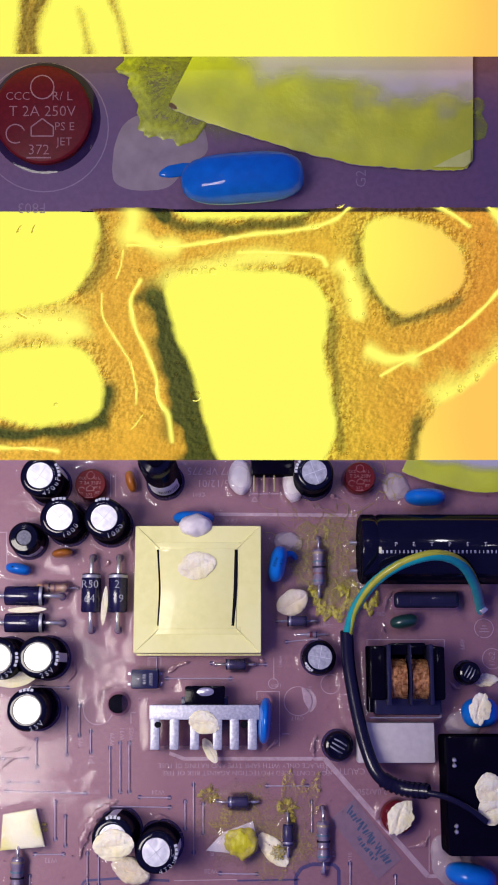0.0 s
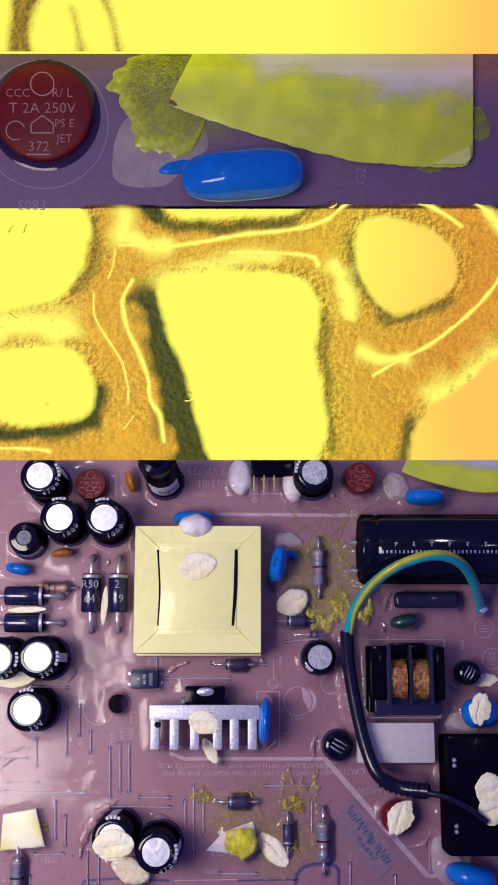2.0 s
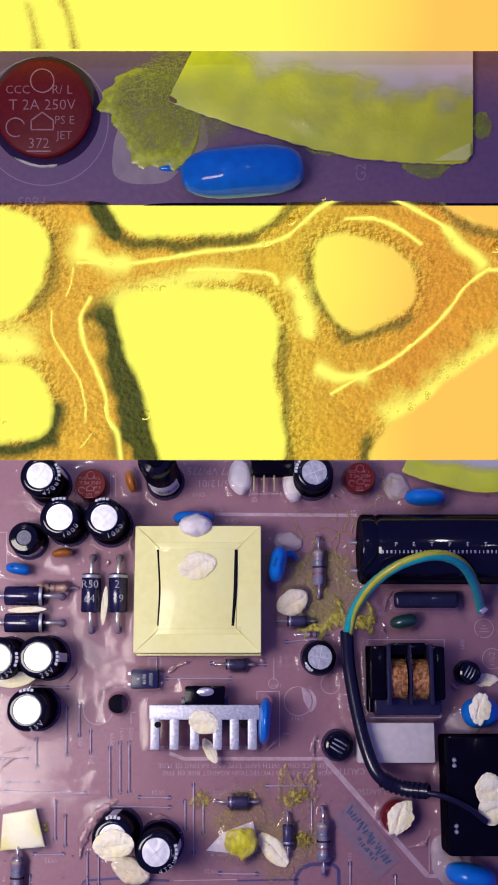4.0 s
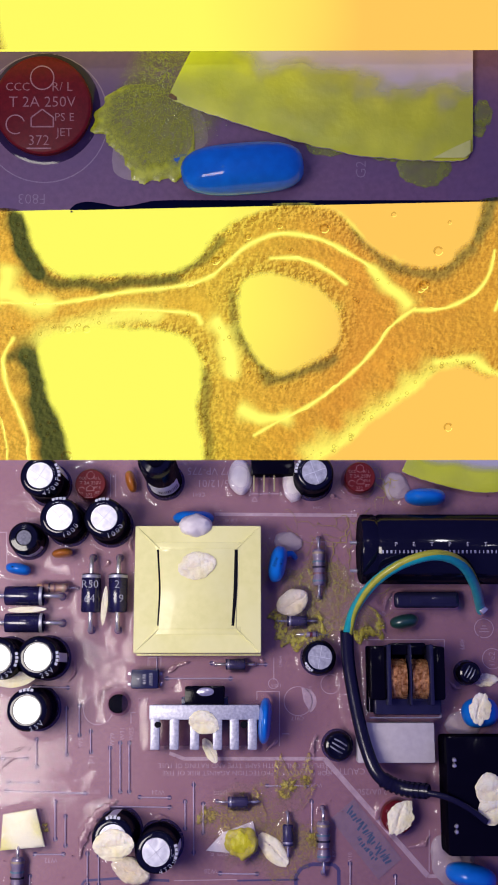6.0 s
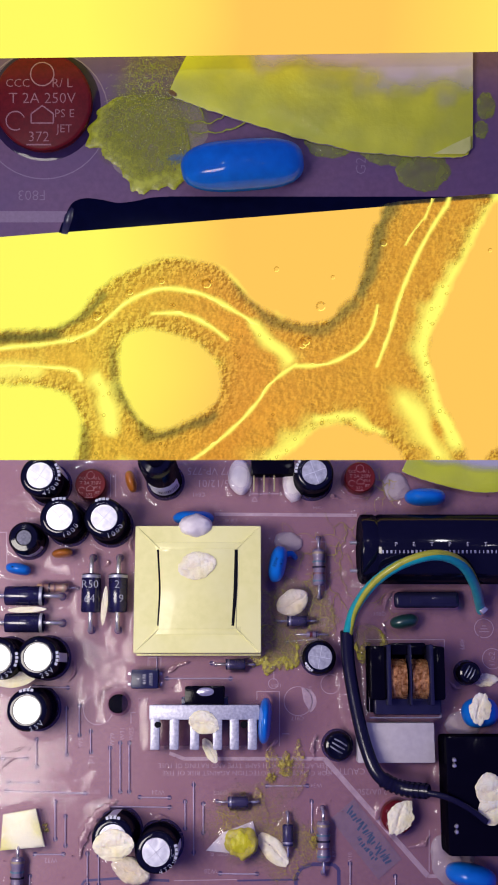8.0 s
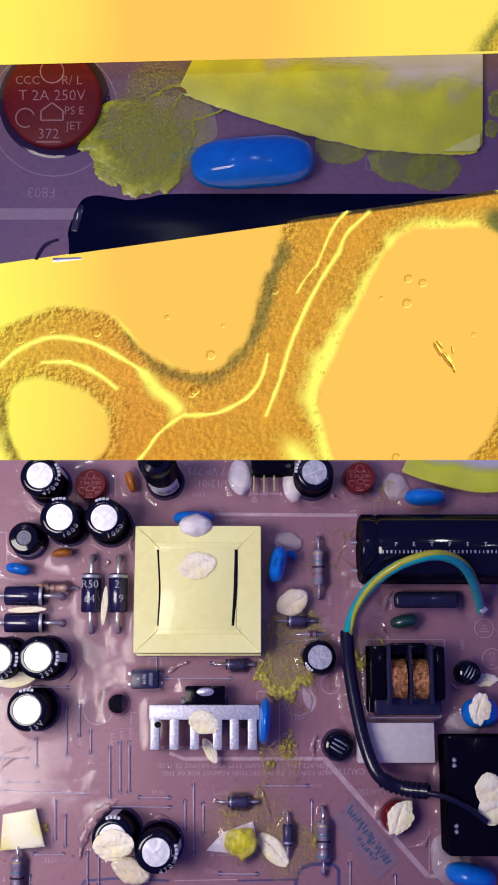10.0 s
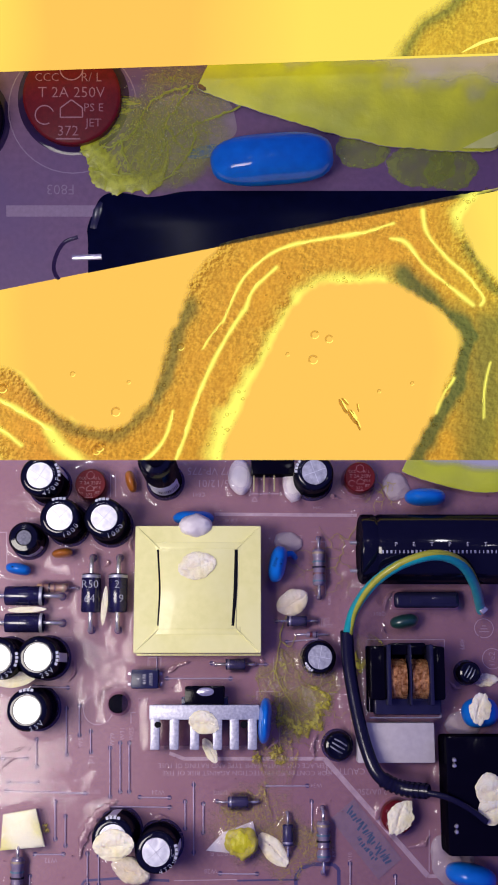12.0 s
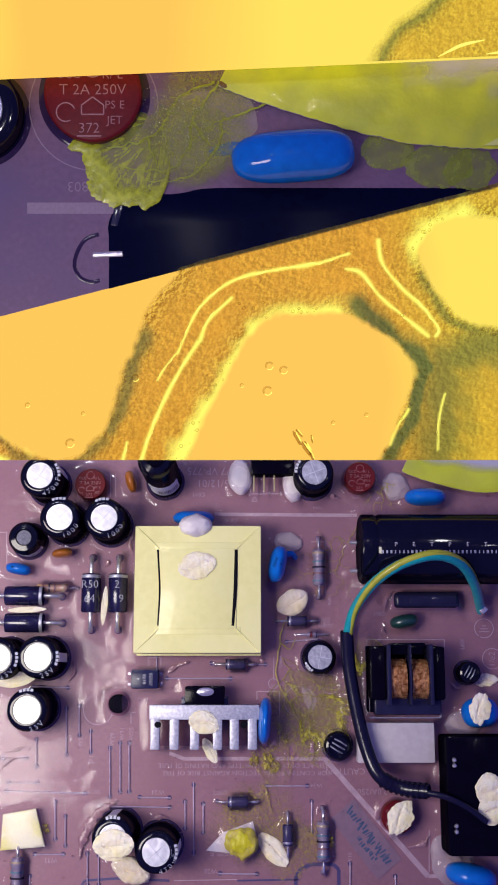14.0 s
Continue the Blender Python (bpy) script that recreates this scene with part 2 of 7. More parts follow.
    l.new(base, b.inputs["Base Color"])
    b.inputs["Roughness"].default_value = 0.5
    bp = n.new("ShaderNodeBump")
    bp.inputs["Strength"].default_value, bp.inputs["Distance"].default_value = 0.6, 0.001
    l.new(fine, bp.inputs["Height"])
    l.new(bp.outputs["Normal"], b.inputs["Normal"])
    mx = n.new("ShaderNodeMixShader")
    mx.inputs["Fac"].default_value = 0.86
    l.new(b.outputs["BSDF"], mx.inputs[1])
    l.new(tr.outputs["BSDF"], mx.inputs[2])
    # refracted light painted in: pale bands and creases glow by themselves
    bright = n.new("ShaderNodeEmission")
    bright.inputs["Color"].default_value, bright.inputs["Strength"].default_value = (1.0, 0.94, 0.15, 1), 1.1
    glow_mix = n.new("ShaderNodeMixShader")
    l.new(pale, glow_mix.inputs["Fac"])
    l.new(mx.outputs["Shader"], glow_mix.inputs[1])
    l.new(bright.outputs["Emission"], glow_mix.inputs[2])
    clear = n.new("ShaderNodeBsdfTransparent")
    thin = n.new("ShaderNodeMixShader")
    l.new(attribute("cover"), thin.inputs["Fac"])
    l.new(clear.outputs["BSDF"], thin.inputs[1])
    l.new(glow_mix.outputs["Shader"], thin.inputs[2])
    l.new(thin.outputs["Shader"], n["Material Output"].inputs["Surface"])
    return mat


def veil_material(name, color, color2, scale, low, high, relief=0.6, net=0.0, strand=0.09, strong=0.95):
    """A thin see-through film of slime, broken up into specks."""
    mat = surface(name, color, color2, scale, 0.35, bump=relief, bump_scale=scale * 1.5, coat=0.1)
    nt = mat.node_tree
    n, l = nt.nodes, nt.links
    co = n.new("ShaderNodeTexCoord")
    t = n.new("ShaderNodeTexNoise")
    t.inputs["Scale"].default_value, t.inputs["Detail"].default_value = scale, 5.0
    l.new(co.outputs["Object"], t.inputs["Vector"])
    r = n.new("ShaderNodeMapRange")
    r.inputs["From Min"].default_value, r.inputs["From Max"].default_value = 0.40, 0.62
    r.inputs["To Min"].default_value, r.inputs["To Max"].default_value = low, high
    l.new(t.outputs["Fac"], r.inputs["Value"])
    film = r.outputs["Result"]
    if net:
        # a net of strands: the seams between uneven cells
        bend = n.new("ShaderNodeTexNoise")
        bend.inputs["Scale"].default_value, bend.inputs["Detail"].default_value = net * 0.8, 3.0
        l.new(co.outputs["Object"], bend.inputs["Vector"])
        push = n.new("ShaderNodeVectorMath")
        push.operation = "MULTIPLY_ADD"
        push.inputs[1].default_value = (1.1 / net,) * 3
        l.new(bend.outputs["Color"], push.inputs[0])
        l.new(co.outputs["Object"], push.inputs[2])
        cell = n.new("ShaderNodeTexVoronoi")
        cell.feature = "DISTANCE_TO_EDGE"
        cell.inputs["Scale"].default_value = net
        l.new(push.outputs["Vector"], cell.inputs["Vector"])
        seam = n.new("ShaderNodeMapRange")
        seam.inputs["From Min"].default_value, seam.inputs["From Max"].default_value = strand * 0.4, strand
        seam.inputs["To Min"].default_value, seam.inputs["To Max"].default_value = strong, 0.0
        l.new(cell.outputs["Distance"], seam.inputs["Value"])
        top = n.new("ShaderNodeMath")
        top.operation = "MAXIMUM"
        l.new(film, top.inputs[0])
        l.new(seam.outputs["Result"], top.inputs[1])
        film = top.outputs["Value"]
    a = n.new("ShaderNodeAttribute")
    a.attribute_name = "cover"
    m = n.new("ShaderNodeMath")
    m.operation = "MULTIPLY"
    l.new(film, m.inputs[0])
    l.new(a.outputs["Fac"], m.inputs[1])
    clear = n.new("ShaderNodeBsdfTransparent")
    mx = n.new("ShaderNodeMixShader")
    l.new(m.outputs["Value"], mx.inputs["Fac"])
    l.new(clear.outputs["BSDF"], mx.inputs[1])
    l.new(n["Principled BSDF"].outputs["BSDF"], mx.inputs[2])
    l.new(mx.outputs["Shader"], n["Material Output"].inputs["Surface"])
    return mat


def glow_plain(name, color, strength):
    mat = bpy.data.materials.new(name)
    mat.use_nodes = True
    b = mat.node_tree.nodes["Principled BSDF"]
    b.inputs["Base Color"].default_value = (0.3, 0.25, 0.05, 1)
    b.inputs["Emission Color"].default_value = (*color, 1)
    b.inputs["Emission Strength"].default_value = strength
    return mat


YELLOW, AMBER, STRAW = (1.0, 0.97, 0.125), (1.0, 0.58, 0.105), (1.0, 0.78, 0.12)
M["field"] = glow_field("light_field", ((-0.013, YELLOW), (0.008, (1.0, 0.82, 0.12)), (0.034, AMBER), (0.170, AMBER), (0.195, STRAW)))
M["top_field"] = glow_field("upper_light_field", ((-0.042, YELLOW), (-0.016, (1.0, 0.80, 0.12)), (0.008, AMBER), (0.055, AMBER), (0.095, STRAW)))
M["tissue"] = tissue_material("tissue")
M["veil"] = veil_material("slime_veil", (0.40, 0.35, 0.06), (0.30, 0.26, 0.04), 1700, 0.10, 0.42, 0.4, 300.0, 0.022)
M["lace"] = veil_material("slime_lace", (0.50, 0.38, 0.10), (0.40, 0.29, 0.07), 1600, 0.0, 0.16, 0.3, 1000.0, 0.075)
M["front"] = veil_material("slime_front", (0.50, 0.45, 0.04), (0.40, 0.34, 0.035), 1100, 0.36, 0.85, 0.35, 600.0, 0.035)
M["slime"] = veil_material("yellow_slime", (0.46, 0.38, 0.06), (0.36, 0.29, 0.04), 1000, 0.25, 0.90, 0.4)
M["veil_green"] = veil_material("green_slime_veil", (0.36, 0.38, 0.03), (0.27, 0.29, 0.02), 900, 0.20, 0.46, 0.20, 300.0, 0.050, 0.62)
M["fan"] = veil_material("slime_fan", (0.48, 0.52, 0.018), (0.40, 0.44, 0.014), 500, 0.66, 0.92, 0.10, 420.0, 0.05)
M["lobe"] = veil_material("dark_green_slime", (0.32, 0.38, 0.03), (0.26, 0.31, 0.025), 250, 0.50, 0.66, 0.05)
M["ink_b"] = surface("faint_print", (0.27, 0.19, 0.27), (0.23, 0.16, 0.23), 700, 0.6)
M["flush"] = lacquer("black_can", (0.002, 0.003, 0.020), 0.003, 0.2)
M["haze"] = surface("thin_adhesive", (0.44, 0.36, 0.37), (0.36, 0.28, 0.30), 300, 0.45, bump=0.3, bump_scale=200)
M["trace"] = surface("blue_trace", (0.05, 0.05, 0.17), (0.08, 0.06, 0.17), 300, 0.4)
M["bead"] = surface("resin_bead", (0.33, 0.18, 0.20), (0.29, 0.155, 0.175), 500, 0.08, bump=0.8, bump_scale=520, coat=1.0)
M["pocket"] = surface("brown_resin", (0.17, 0.07, 0.095), (0.12, 0.05, 0.07), 400, 0.2, bump=0.1, bump_scale=300)
M["fold"] = surface("pale_folded_paper", (0.70, 0.72, 0.22), (0.60, 0.64, 0.16), 200, 0.5, bump=0.2)
M["stain"] = surface("brown_stain", (0.16, 0.085, 0.02), (0.10, 0.05, 0.012), 600, 0.5, bump=0.3)
M["drop"] = surface("water_drop", (0.42, 0.44, 0.30), (0.36, 0.38, 0.26), 300, 0.05, coat=1.0)
# resin whose navy tone paints the shade round the bases of parts
M["wet"] = lacquer("shade_dark_resin", (0.030, 0.016, 0.055), 0.025, 0.08)
M["residue"] = surface("white_residue", (0.34, 0.27, 0.29), (0.26, 0.20, 0.23), 120, 0.6, bump=0.3, bump_scale=80, spec=0.2)
M["slime_sheet"] = veil_material("slime_on_paper", (0.70, 0.74, 0.03), (0.56, 0.62, 0.025), 60, 0.92, 1.0)
# glow painted on creases and glints, in place of refracted light
M["crease"] = glow_plain("glowing_crease", (1.0, 0.93, 0.14), 0.95)

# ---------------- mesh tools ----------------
# the lower board and its parts are cut along a plane through the camera, to fit the view
VIEW_CUT_AT, VIEW_CUT_NORMAL = Vector((0, 0, EYE_HEIGHT)), Vector((0, math.cos(radians(10.41)), math.sin(radians(10.41))))
view_cut_things = {}


def thing(name, m, label, category, group="", view_cut=False, kind=""):
    ob = new(name)
    ob.empty_display_size = 0.005
    ob.matrix_basis = m
    if view_cut:
        view_cut_things[ob] = m
    return tagged(ob, label, category, group, kind)


def part(name, bm, material, parent=None, label="", smooth=True, m=None):
    """Links a bmesh as one mesh object under a thing or a part."""
    if m is not None:
        bm.transform(m)
    if parent in view_cut_things:
        inv = view_cut_things[parent].inverted()
        co = inv @ VIEW_CUT_AT
        no = (inv.to_3x3() @ VIEW_CUT_NORMAL).normalized()
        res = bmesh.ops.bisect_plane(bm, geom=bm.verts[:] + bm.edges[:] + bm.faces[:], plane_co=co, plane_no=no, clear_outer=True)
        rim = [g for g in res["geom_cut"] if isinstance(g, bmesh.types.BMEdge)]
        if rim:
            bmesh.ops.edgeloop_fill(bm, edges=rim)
    me = bpy.data.meshes.new(name)
    if smooth:
        for f in bm.faces:
            f.smooth = True
    bm.to_mesh(me)
    bm.free()
    if smooth and len(me.polygons):
        me.set_sharp_from_angle(angle=radians(38))
    me.materials.append(M[material])
    ob = new(name, me)
    if parent is not None:
        ob.parent = parent
        if parent in view_cut_things:
            view_cut_things[ob] = view_cut_things[parent]
    if label:
        ob["label"] = label
    return ob


def solo(name, bm, material, m, label, category, group="", kind="", smooth=True):
    ob = part(name, bm, material, None, "", smooth)
    ob.matrix_basis = m
    return tagged(ob, label, category, group, kind)


def lathe(profile, seg=32, bm=None):
    """Turns (radius, height) pairs round the z axis."""
    bm = bm or bmesh.new()
    rings = []
    for r, z in profile:
        if r < 1e-7:
            rings.append([bm.verts.new((0, 0, z))])
        else:
            rings.append([bm.verts.new((r * math.cos(2 * math.pi * i / seg), r * math.sin(2 * math.pi * i / seg), z)) for i in range(seg)])
    for a, b in zip(rings, rings[1:]):
        for i in range(seg):
            j = (i + 1) % seg
            if len(a) == 1 and len(b) > 1:
                bm.faces.new((a[0], b[i], b[j]))
            elif len(b) == 1 and len(a) > 1:
                bm.faces.new((a[i], a[j], b[0]))
            elif len(a) > 1:
                bm.faces.new((a[i], a[j], b[j], b[i]))
    bmesh.ops.recalc_face_normals(bm, faces=bm.faces)
    return bm


def block(sx, sy, sz, bevel=0.0, m=None, bm=None, z0=None, segments=2):
    """A box centred in x and y, standing on z0 (or centred), with rounded edges."""
    one = bmesh.new()
    bmesh.ops.create_cube(one, size=1.0)
    bmesh.ops.scale(one, vec=(sx, sy, sz), verts=one.verts)
    if bevel:
        bmesh.ops.bevel(one, geom=one.edges[:], offset=bevel, segments=segments, profile=0.6, affect="EDGES")
    if z0 is not None:
        bmesh.ops.translate(one, vec=(0, 0, z0 + sz / 2), verts=one.verts)
    if m is not None:
        one.transform(m)
    return join(bm, one) if bm else one


def join(bm, other):
    me = bpy.data.meshes.new("joint")
    other.to_mesh(me)
    other.free()
    bm.from_mesh(me)
    bpy.data.meshes.remove(me)
    return bm


def spline(points, steps=8):
    """A smooth line through points."""
    p = [Vector(q) for q in points]
    p = [p[0] * 2 - p[1]] + p + [p[-1] * 2 - p[-2]]
    out = []
    for i in range(1, len(p) - 2):
        for k in range(steps):
            t = k / steps
            out.append(0.5 * (2 * p[i] + (p[i + 1] - p[i - 1]) * t + (2 * p[i - 1] - 5 * p[i] + 4 * p[i + 1] - p[i + 2]) * t * t
                              + (3 * p[i] - p[i - 1] - 3 * p[i + 1] + p[i + 2]) * t * t * t))
    out.append(p[-2])
    return out


def tube(points, radius, seg=10, bm=None, flat=1.0):
    """A tube along points; radius is a number or one for each point."""
    bm = bm or bmesh.new()
    rs = radius if isinstance(radius, (list, tuple)) else [radius] * len(points)
    rings, side = [], None
    for i, p in enumerate(points):
        d = (points[min(i + 1, len(points) - 1)] - points[max(i - 1, 0)])
        d = d.normalized() if d.length > 1e-9 else Vector((1, 0, 0))
        if side is None:
            side = d.cross(Vector((0, 0, 1)))
            side = side.normalized() if side.length > 1e-4 else Vector((1, 0, 0))
        side = (side - d * side.dot(d)).normalized()
        up = side.cross(d)
        rings.append([bm.verts.new(p + (side * math.cos(a) + up * math.sin(a) * flat) * rs[i]) for a in (2 * math.pi * k / seg for k in range(seg))])
    for a, b in zip(rings, rings[1:]):
        for k in range(seg):
            bm.faces.new((a[k], a[(k + 1) % seg], b[(k + 1) % seg], b[k]))
    bm.faces.new(rings[0][::-1])
    bm.faces.new(rings[-1])
    bmesh.ops.recalc_face_normals(bm, faces=bm.faces)
    return bm


def lump(rx, ry, rz, rough=0.15, seed=0, freq=1.6, sub=3, flat_base=True):
    """An uneven flattened pebble resting on z = 0."""
    bm = bmesh.new()
    bmesh.ops.create_icosphere(bm, subdivisions=sub, radius=1.0)
    off = Vector((seed * 3.17, seed * 1.31, seed * 7.7))
    for v in bm.verts:
        n = noise.noise(v.co * freq + off) + 0.5 * noise.noise(v.co * freq * 2.7 + off) + 0.3 * noise.noise(v.co * freq * 6 + off)
        v.co *= 1 + rough * n
    bmesh.ops.scale(bm, vec=(rx, ry, rz), verts=bm.verts)
    if flat_base:
        for v in bm.verts:
            v.co.z = max(v.co.z + rz * 0.55, 0.0)
    return bm


def plate(corners, thick, bevel=0.0, z0=0.0, cuts=0, wave=0.0, seed=0):
    """A flat piece with the given outline."""
    bm = bmesh.new()
    vs = [bm.verts.new((x, y, z0)) for x, y in corners]
    f = bm.faces.new(vs)
    bmesh.ops.recalc_face_normals(bm, faces=[f])
    if f.normal.z < 0:
        f.normal_flip()
    res = bmesh.ops.extrude_face_region(bm, geom=[f])
    top = [g for g in res["geom"] if isinstance(g, bmesh.types.BMVert)]
    bmesh.ops.translate(bm, vec=(0, 0, thick), verts=top)
    bmesh.ops.recalc_face_normals(bm, faces=bm.faces)
    if bevel:
        bmesh.ops.bevel(bm, geom=bm.edges[:], offset=bevel, segments=2, profile=0.6, affect="EDGES")
    return bm


def ring_flat(r0, r1, z=0.0, a0=0.0, a1=360.0, seg=40, bm=None, thick=0.00006):
    bm = bm or bmesh.new()
    rows = []
    for i in range(seg + 1):
        a = radians(a0 + (a1 - a0) * i / seg)
        c, s = math.cos(a), math.sin(a)
        rows.append([bm.verts.new((r * c, r * s, h)) for r, h in ((r0, z), (r0, z + thick), (r1, z + thick), (r1, z))])
    for a, b in zip(rows, rows[1:]):
        for k in range(3):
            bm.faces.new((a[k], a[k + 1], b[k + 1], b[k]))
    return bm


def strip(p, q, width, z=0.0, thick=0.00006, bm=None):
    """A thin straight printed line on the board."""
    p, q = Vector((*p, 0)), Vector((*q, 0))
    d = q - p
    m = Matrix.Translation(((p + q) / 2).to_tuple()[:2] + (z + thick / 2,)) @ Matrix.Rotation(math.atan2(d.y, d.x), 4, "Z")
    return block(d.length, width, thick, m=m, bm=bm)


def letters(name, body, size, material, parent, m, label="", depth=0.00004, spread=1.0):
    """Printed writing in the built-in font, as a thin mesh centred at m."""
    cu = bpy.data.curves.new(name, "FONT")
    cu.body, cu.size, cu.align_x, cu.align_y = body, size, "CENTER", "CENTER"
    cu.extrude, cu.resolution_u, cu.space_character, cu.offset = depth, 2, spread, -0.012 * size
    tmp = new(name, cu)
    bpy.context.view_layer.update()
    me = bpy.data.meshes.new_from_object(tmp)
    bpy.data.objects.remove(tmp)
    bm = bmesh.new()
    bm.from_mesh(me)
    bpy.data.meshes.remove(me)
    return part(name, bm, material, parent, label, smooth=False, m=m)


def at(p, z=0.0, turn=0.0):
    return pose(p[0], p[1], z, 0, 0, turn)


def S(v):
    """Lengths on the lower board, in steps of 0.147 mm."""
    return v * 0.000147


# ---------------- table under everything ----------------
solo("table", block(1.6, 1.6, 0.02, 0.004), "table", pose(0, 0.1, -0.26), "dark plain table top far below the boards", "table", kind="structure")

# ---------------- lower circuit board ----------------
board = thing("circuit_board", pose(0, 0, 0), "brown-purple laminated circuit board with pale printing, sealed in glossy resin", "circuit board", view_cut=True)
bm = block(0.170, 0.135, 0.0016, z0=-0.0016, m=pose(0, -0.003, 0))
part("laminate", bm, "board", board, smooth=False)


def print_line(points, width, name="printed_line", mat="ink"):
    bm = bmesh.new()
    for a, b in zip(points, points[1:]):
        strip(a, b, width, 0.0, bm=bm)
    return part(name, bm, mat, board, smooth=False)


print_line([(-0.00904, 0.04067), (0.02828, 0.04037)], 0.00088)
print_line([(0.01905, -0.02133), (0.04422, -0.04938)], 0.00132)
print_line([(-0.02006, -0.01996), (-0.01649, -0.02133), (0.01905, -0.02133)], 0.00088)
print_line([(0.04422, -0.04938), (0.04868, -0.04938)], 0.00088)
for pts in (((0.03031, 0.00825), (0.05017, 0.00825), (0.05009, 0.00582)), ((0.03031, 0.00825), (0.03022, 0.00369)), ((0.00201, -0.00479), (0.00776, -0.00479), (0.00769, -0.01830)), ((0.00201, -0.00479), (0.00201, -0.00690)), ((0.00636, 0.00369), (0.00634, -0.00198)), ((0.01622, 0.03340), (0.02005, 0.03340), (0.01987, 0.01992)),
            ((-0.06512, 0.03591), (-0.06335, 0.03591), (-0.06294, 0.02604)), ((-0.02588, 0.00369), (-0.02255, 0.00369), (-0.02252, 0.00156)), ((-0.03654, 0.05134), (-0.03640, 0.04531)), ((-0.03520, 0.05134), (-0.03506, 0.04531)), ((0.00074, 0.04411), (0.00149, 0.04531), (0.00223, 0.04411), (0.00074, 0.04411)),
            ((-0.02880, -0.00997), (-0.02994, -0.00997), (-0.02989, -0.01276)), ((0.00842, -0.01526), (0.01014, -0.01526)), ((-0.00015, 0.04606), (0.00877, 0.04606)), ((-0.01854, -0.05044), (-0.00293, -0.05017)), ((0.04483, -0.03845), (0.04452, -0.04845))):
    print_line(pts, 0.00021, "printed_outline")
print_line([(0.01155, -0.05307), (0.01158, -0.04938), (0.01299, -0.04752), (0.01551, -0.04660), (0.02082, -0.04660)], 0.00088, "copper_trace", "trace")
print_line([(0.02082, -0.04660), (0.02220, -0.04779), (0.02212, -0.05307)], 0.00088, "copper_trace", "trace")
print_line([(-0.04216, -0.05307), (-0.04056, -0.05044), (-0.03291, -0.04991), (-0.01965, -0.05044)], 0.00059, "copper_trace", "trace")
print_line([(-0.00293, -0.05044), (0.01241, -0.05017)], 0.00044, "copper_trace", "trace")
LOOPS = [((-0.03827, -0.00928), 0.00382), ((0.01249, -0.00718), 0.00368), ((0.06044, 0.01111), 0.00250), ((0.02073, -0.00296), 0.00250), ((0.06230, 0.00340), 0.00265), ((0.00619, -0.00282), 0.00132)]
for p, r in LOOPS:
    part("printed_ring", ring_flat(r - 0.00018, r, 0.0), "ink", board, m=at(p), smooth=False)
for k, w in ((-6, 18), (-1, 12), (4, 7)):
    print_line([((0.06044, 0.01111)[0] - S(w / 2), (0.06044, 0.01111)[1] + S(k)), ((0.06044, 0.01111)[0] + S(w / 2), (0.06044, 0.01111)[1] + S(k))], 0.00021, "printed_earth_sign")
part("printed_half_disc", ring_flat(0, 0.00324, 0.0, -60, 100), "ink", board, m=at((0.01392, -0.00718)), smooth=False)
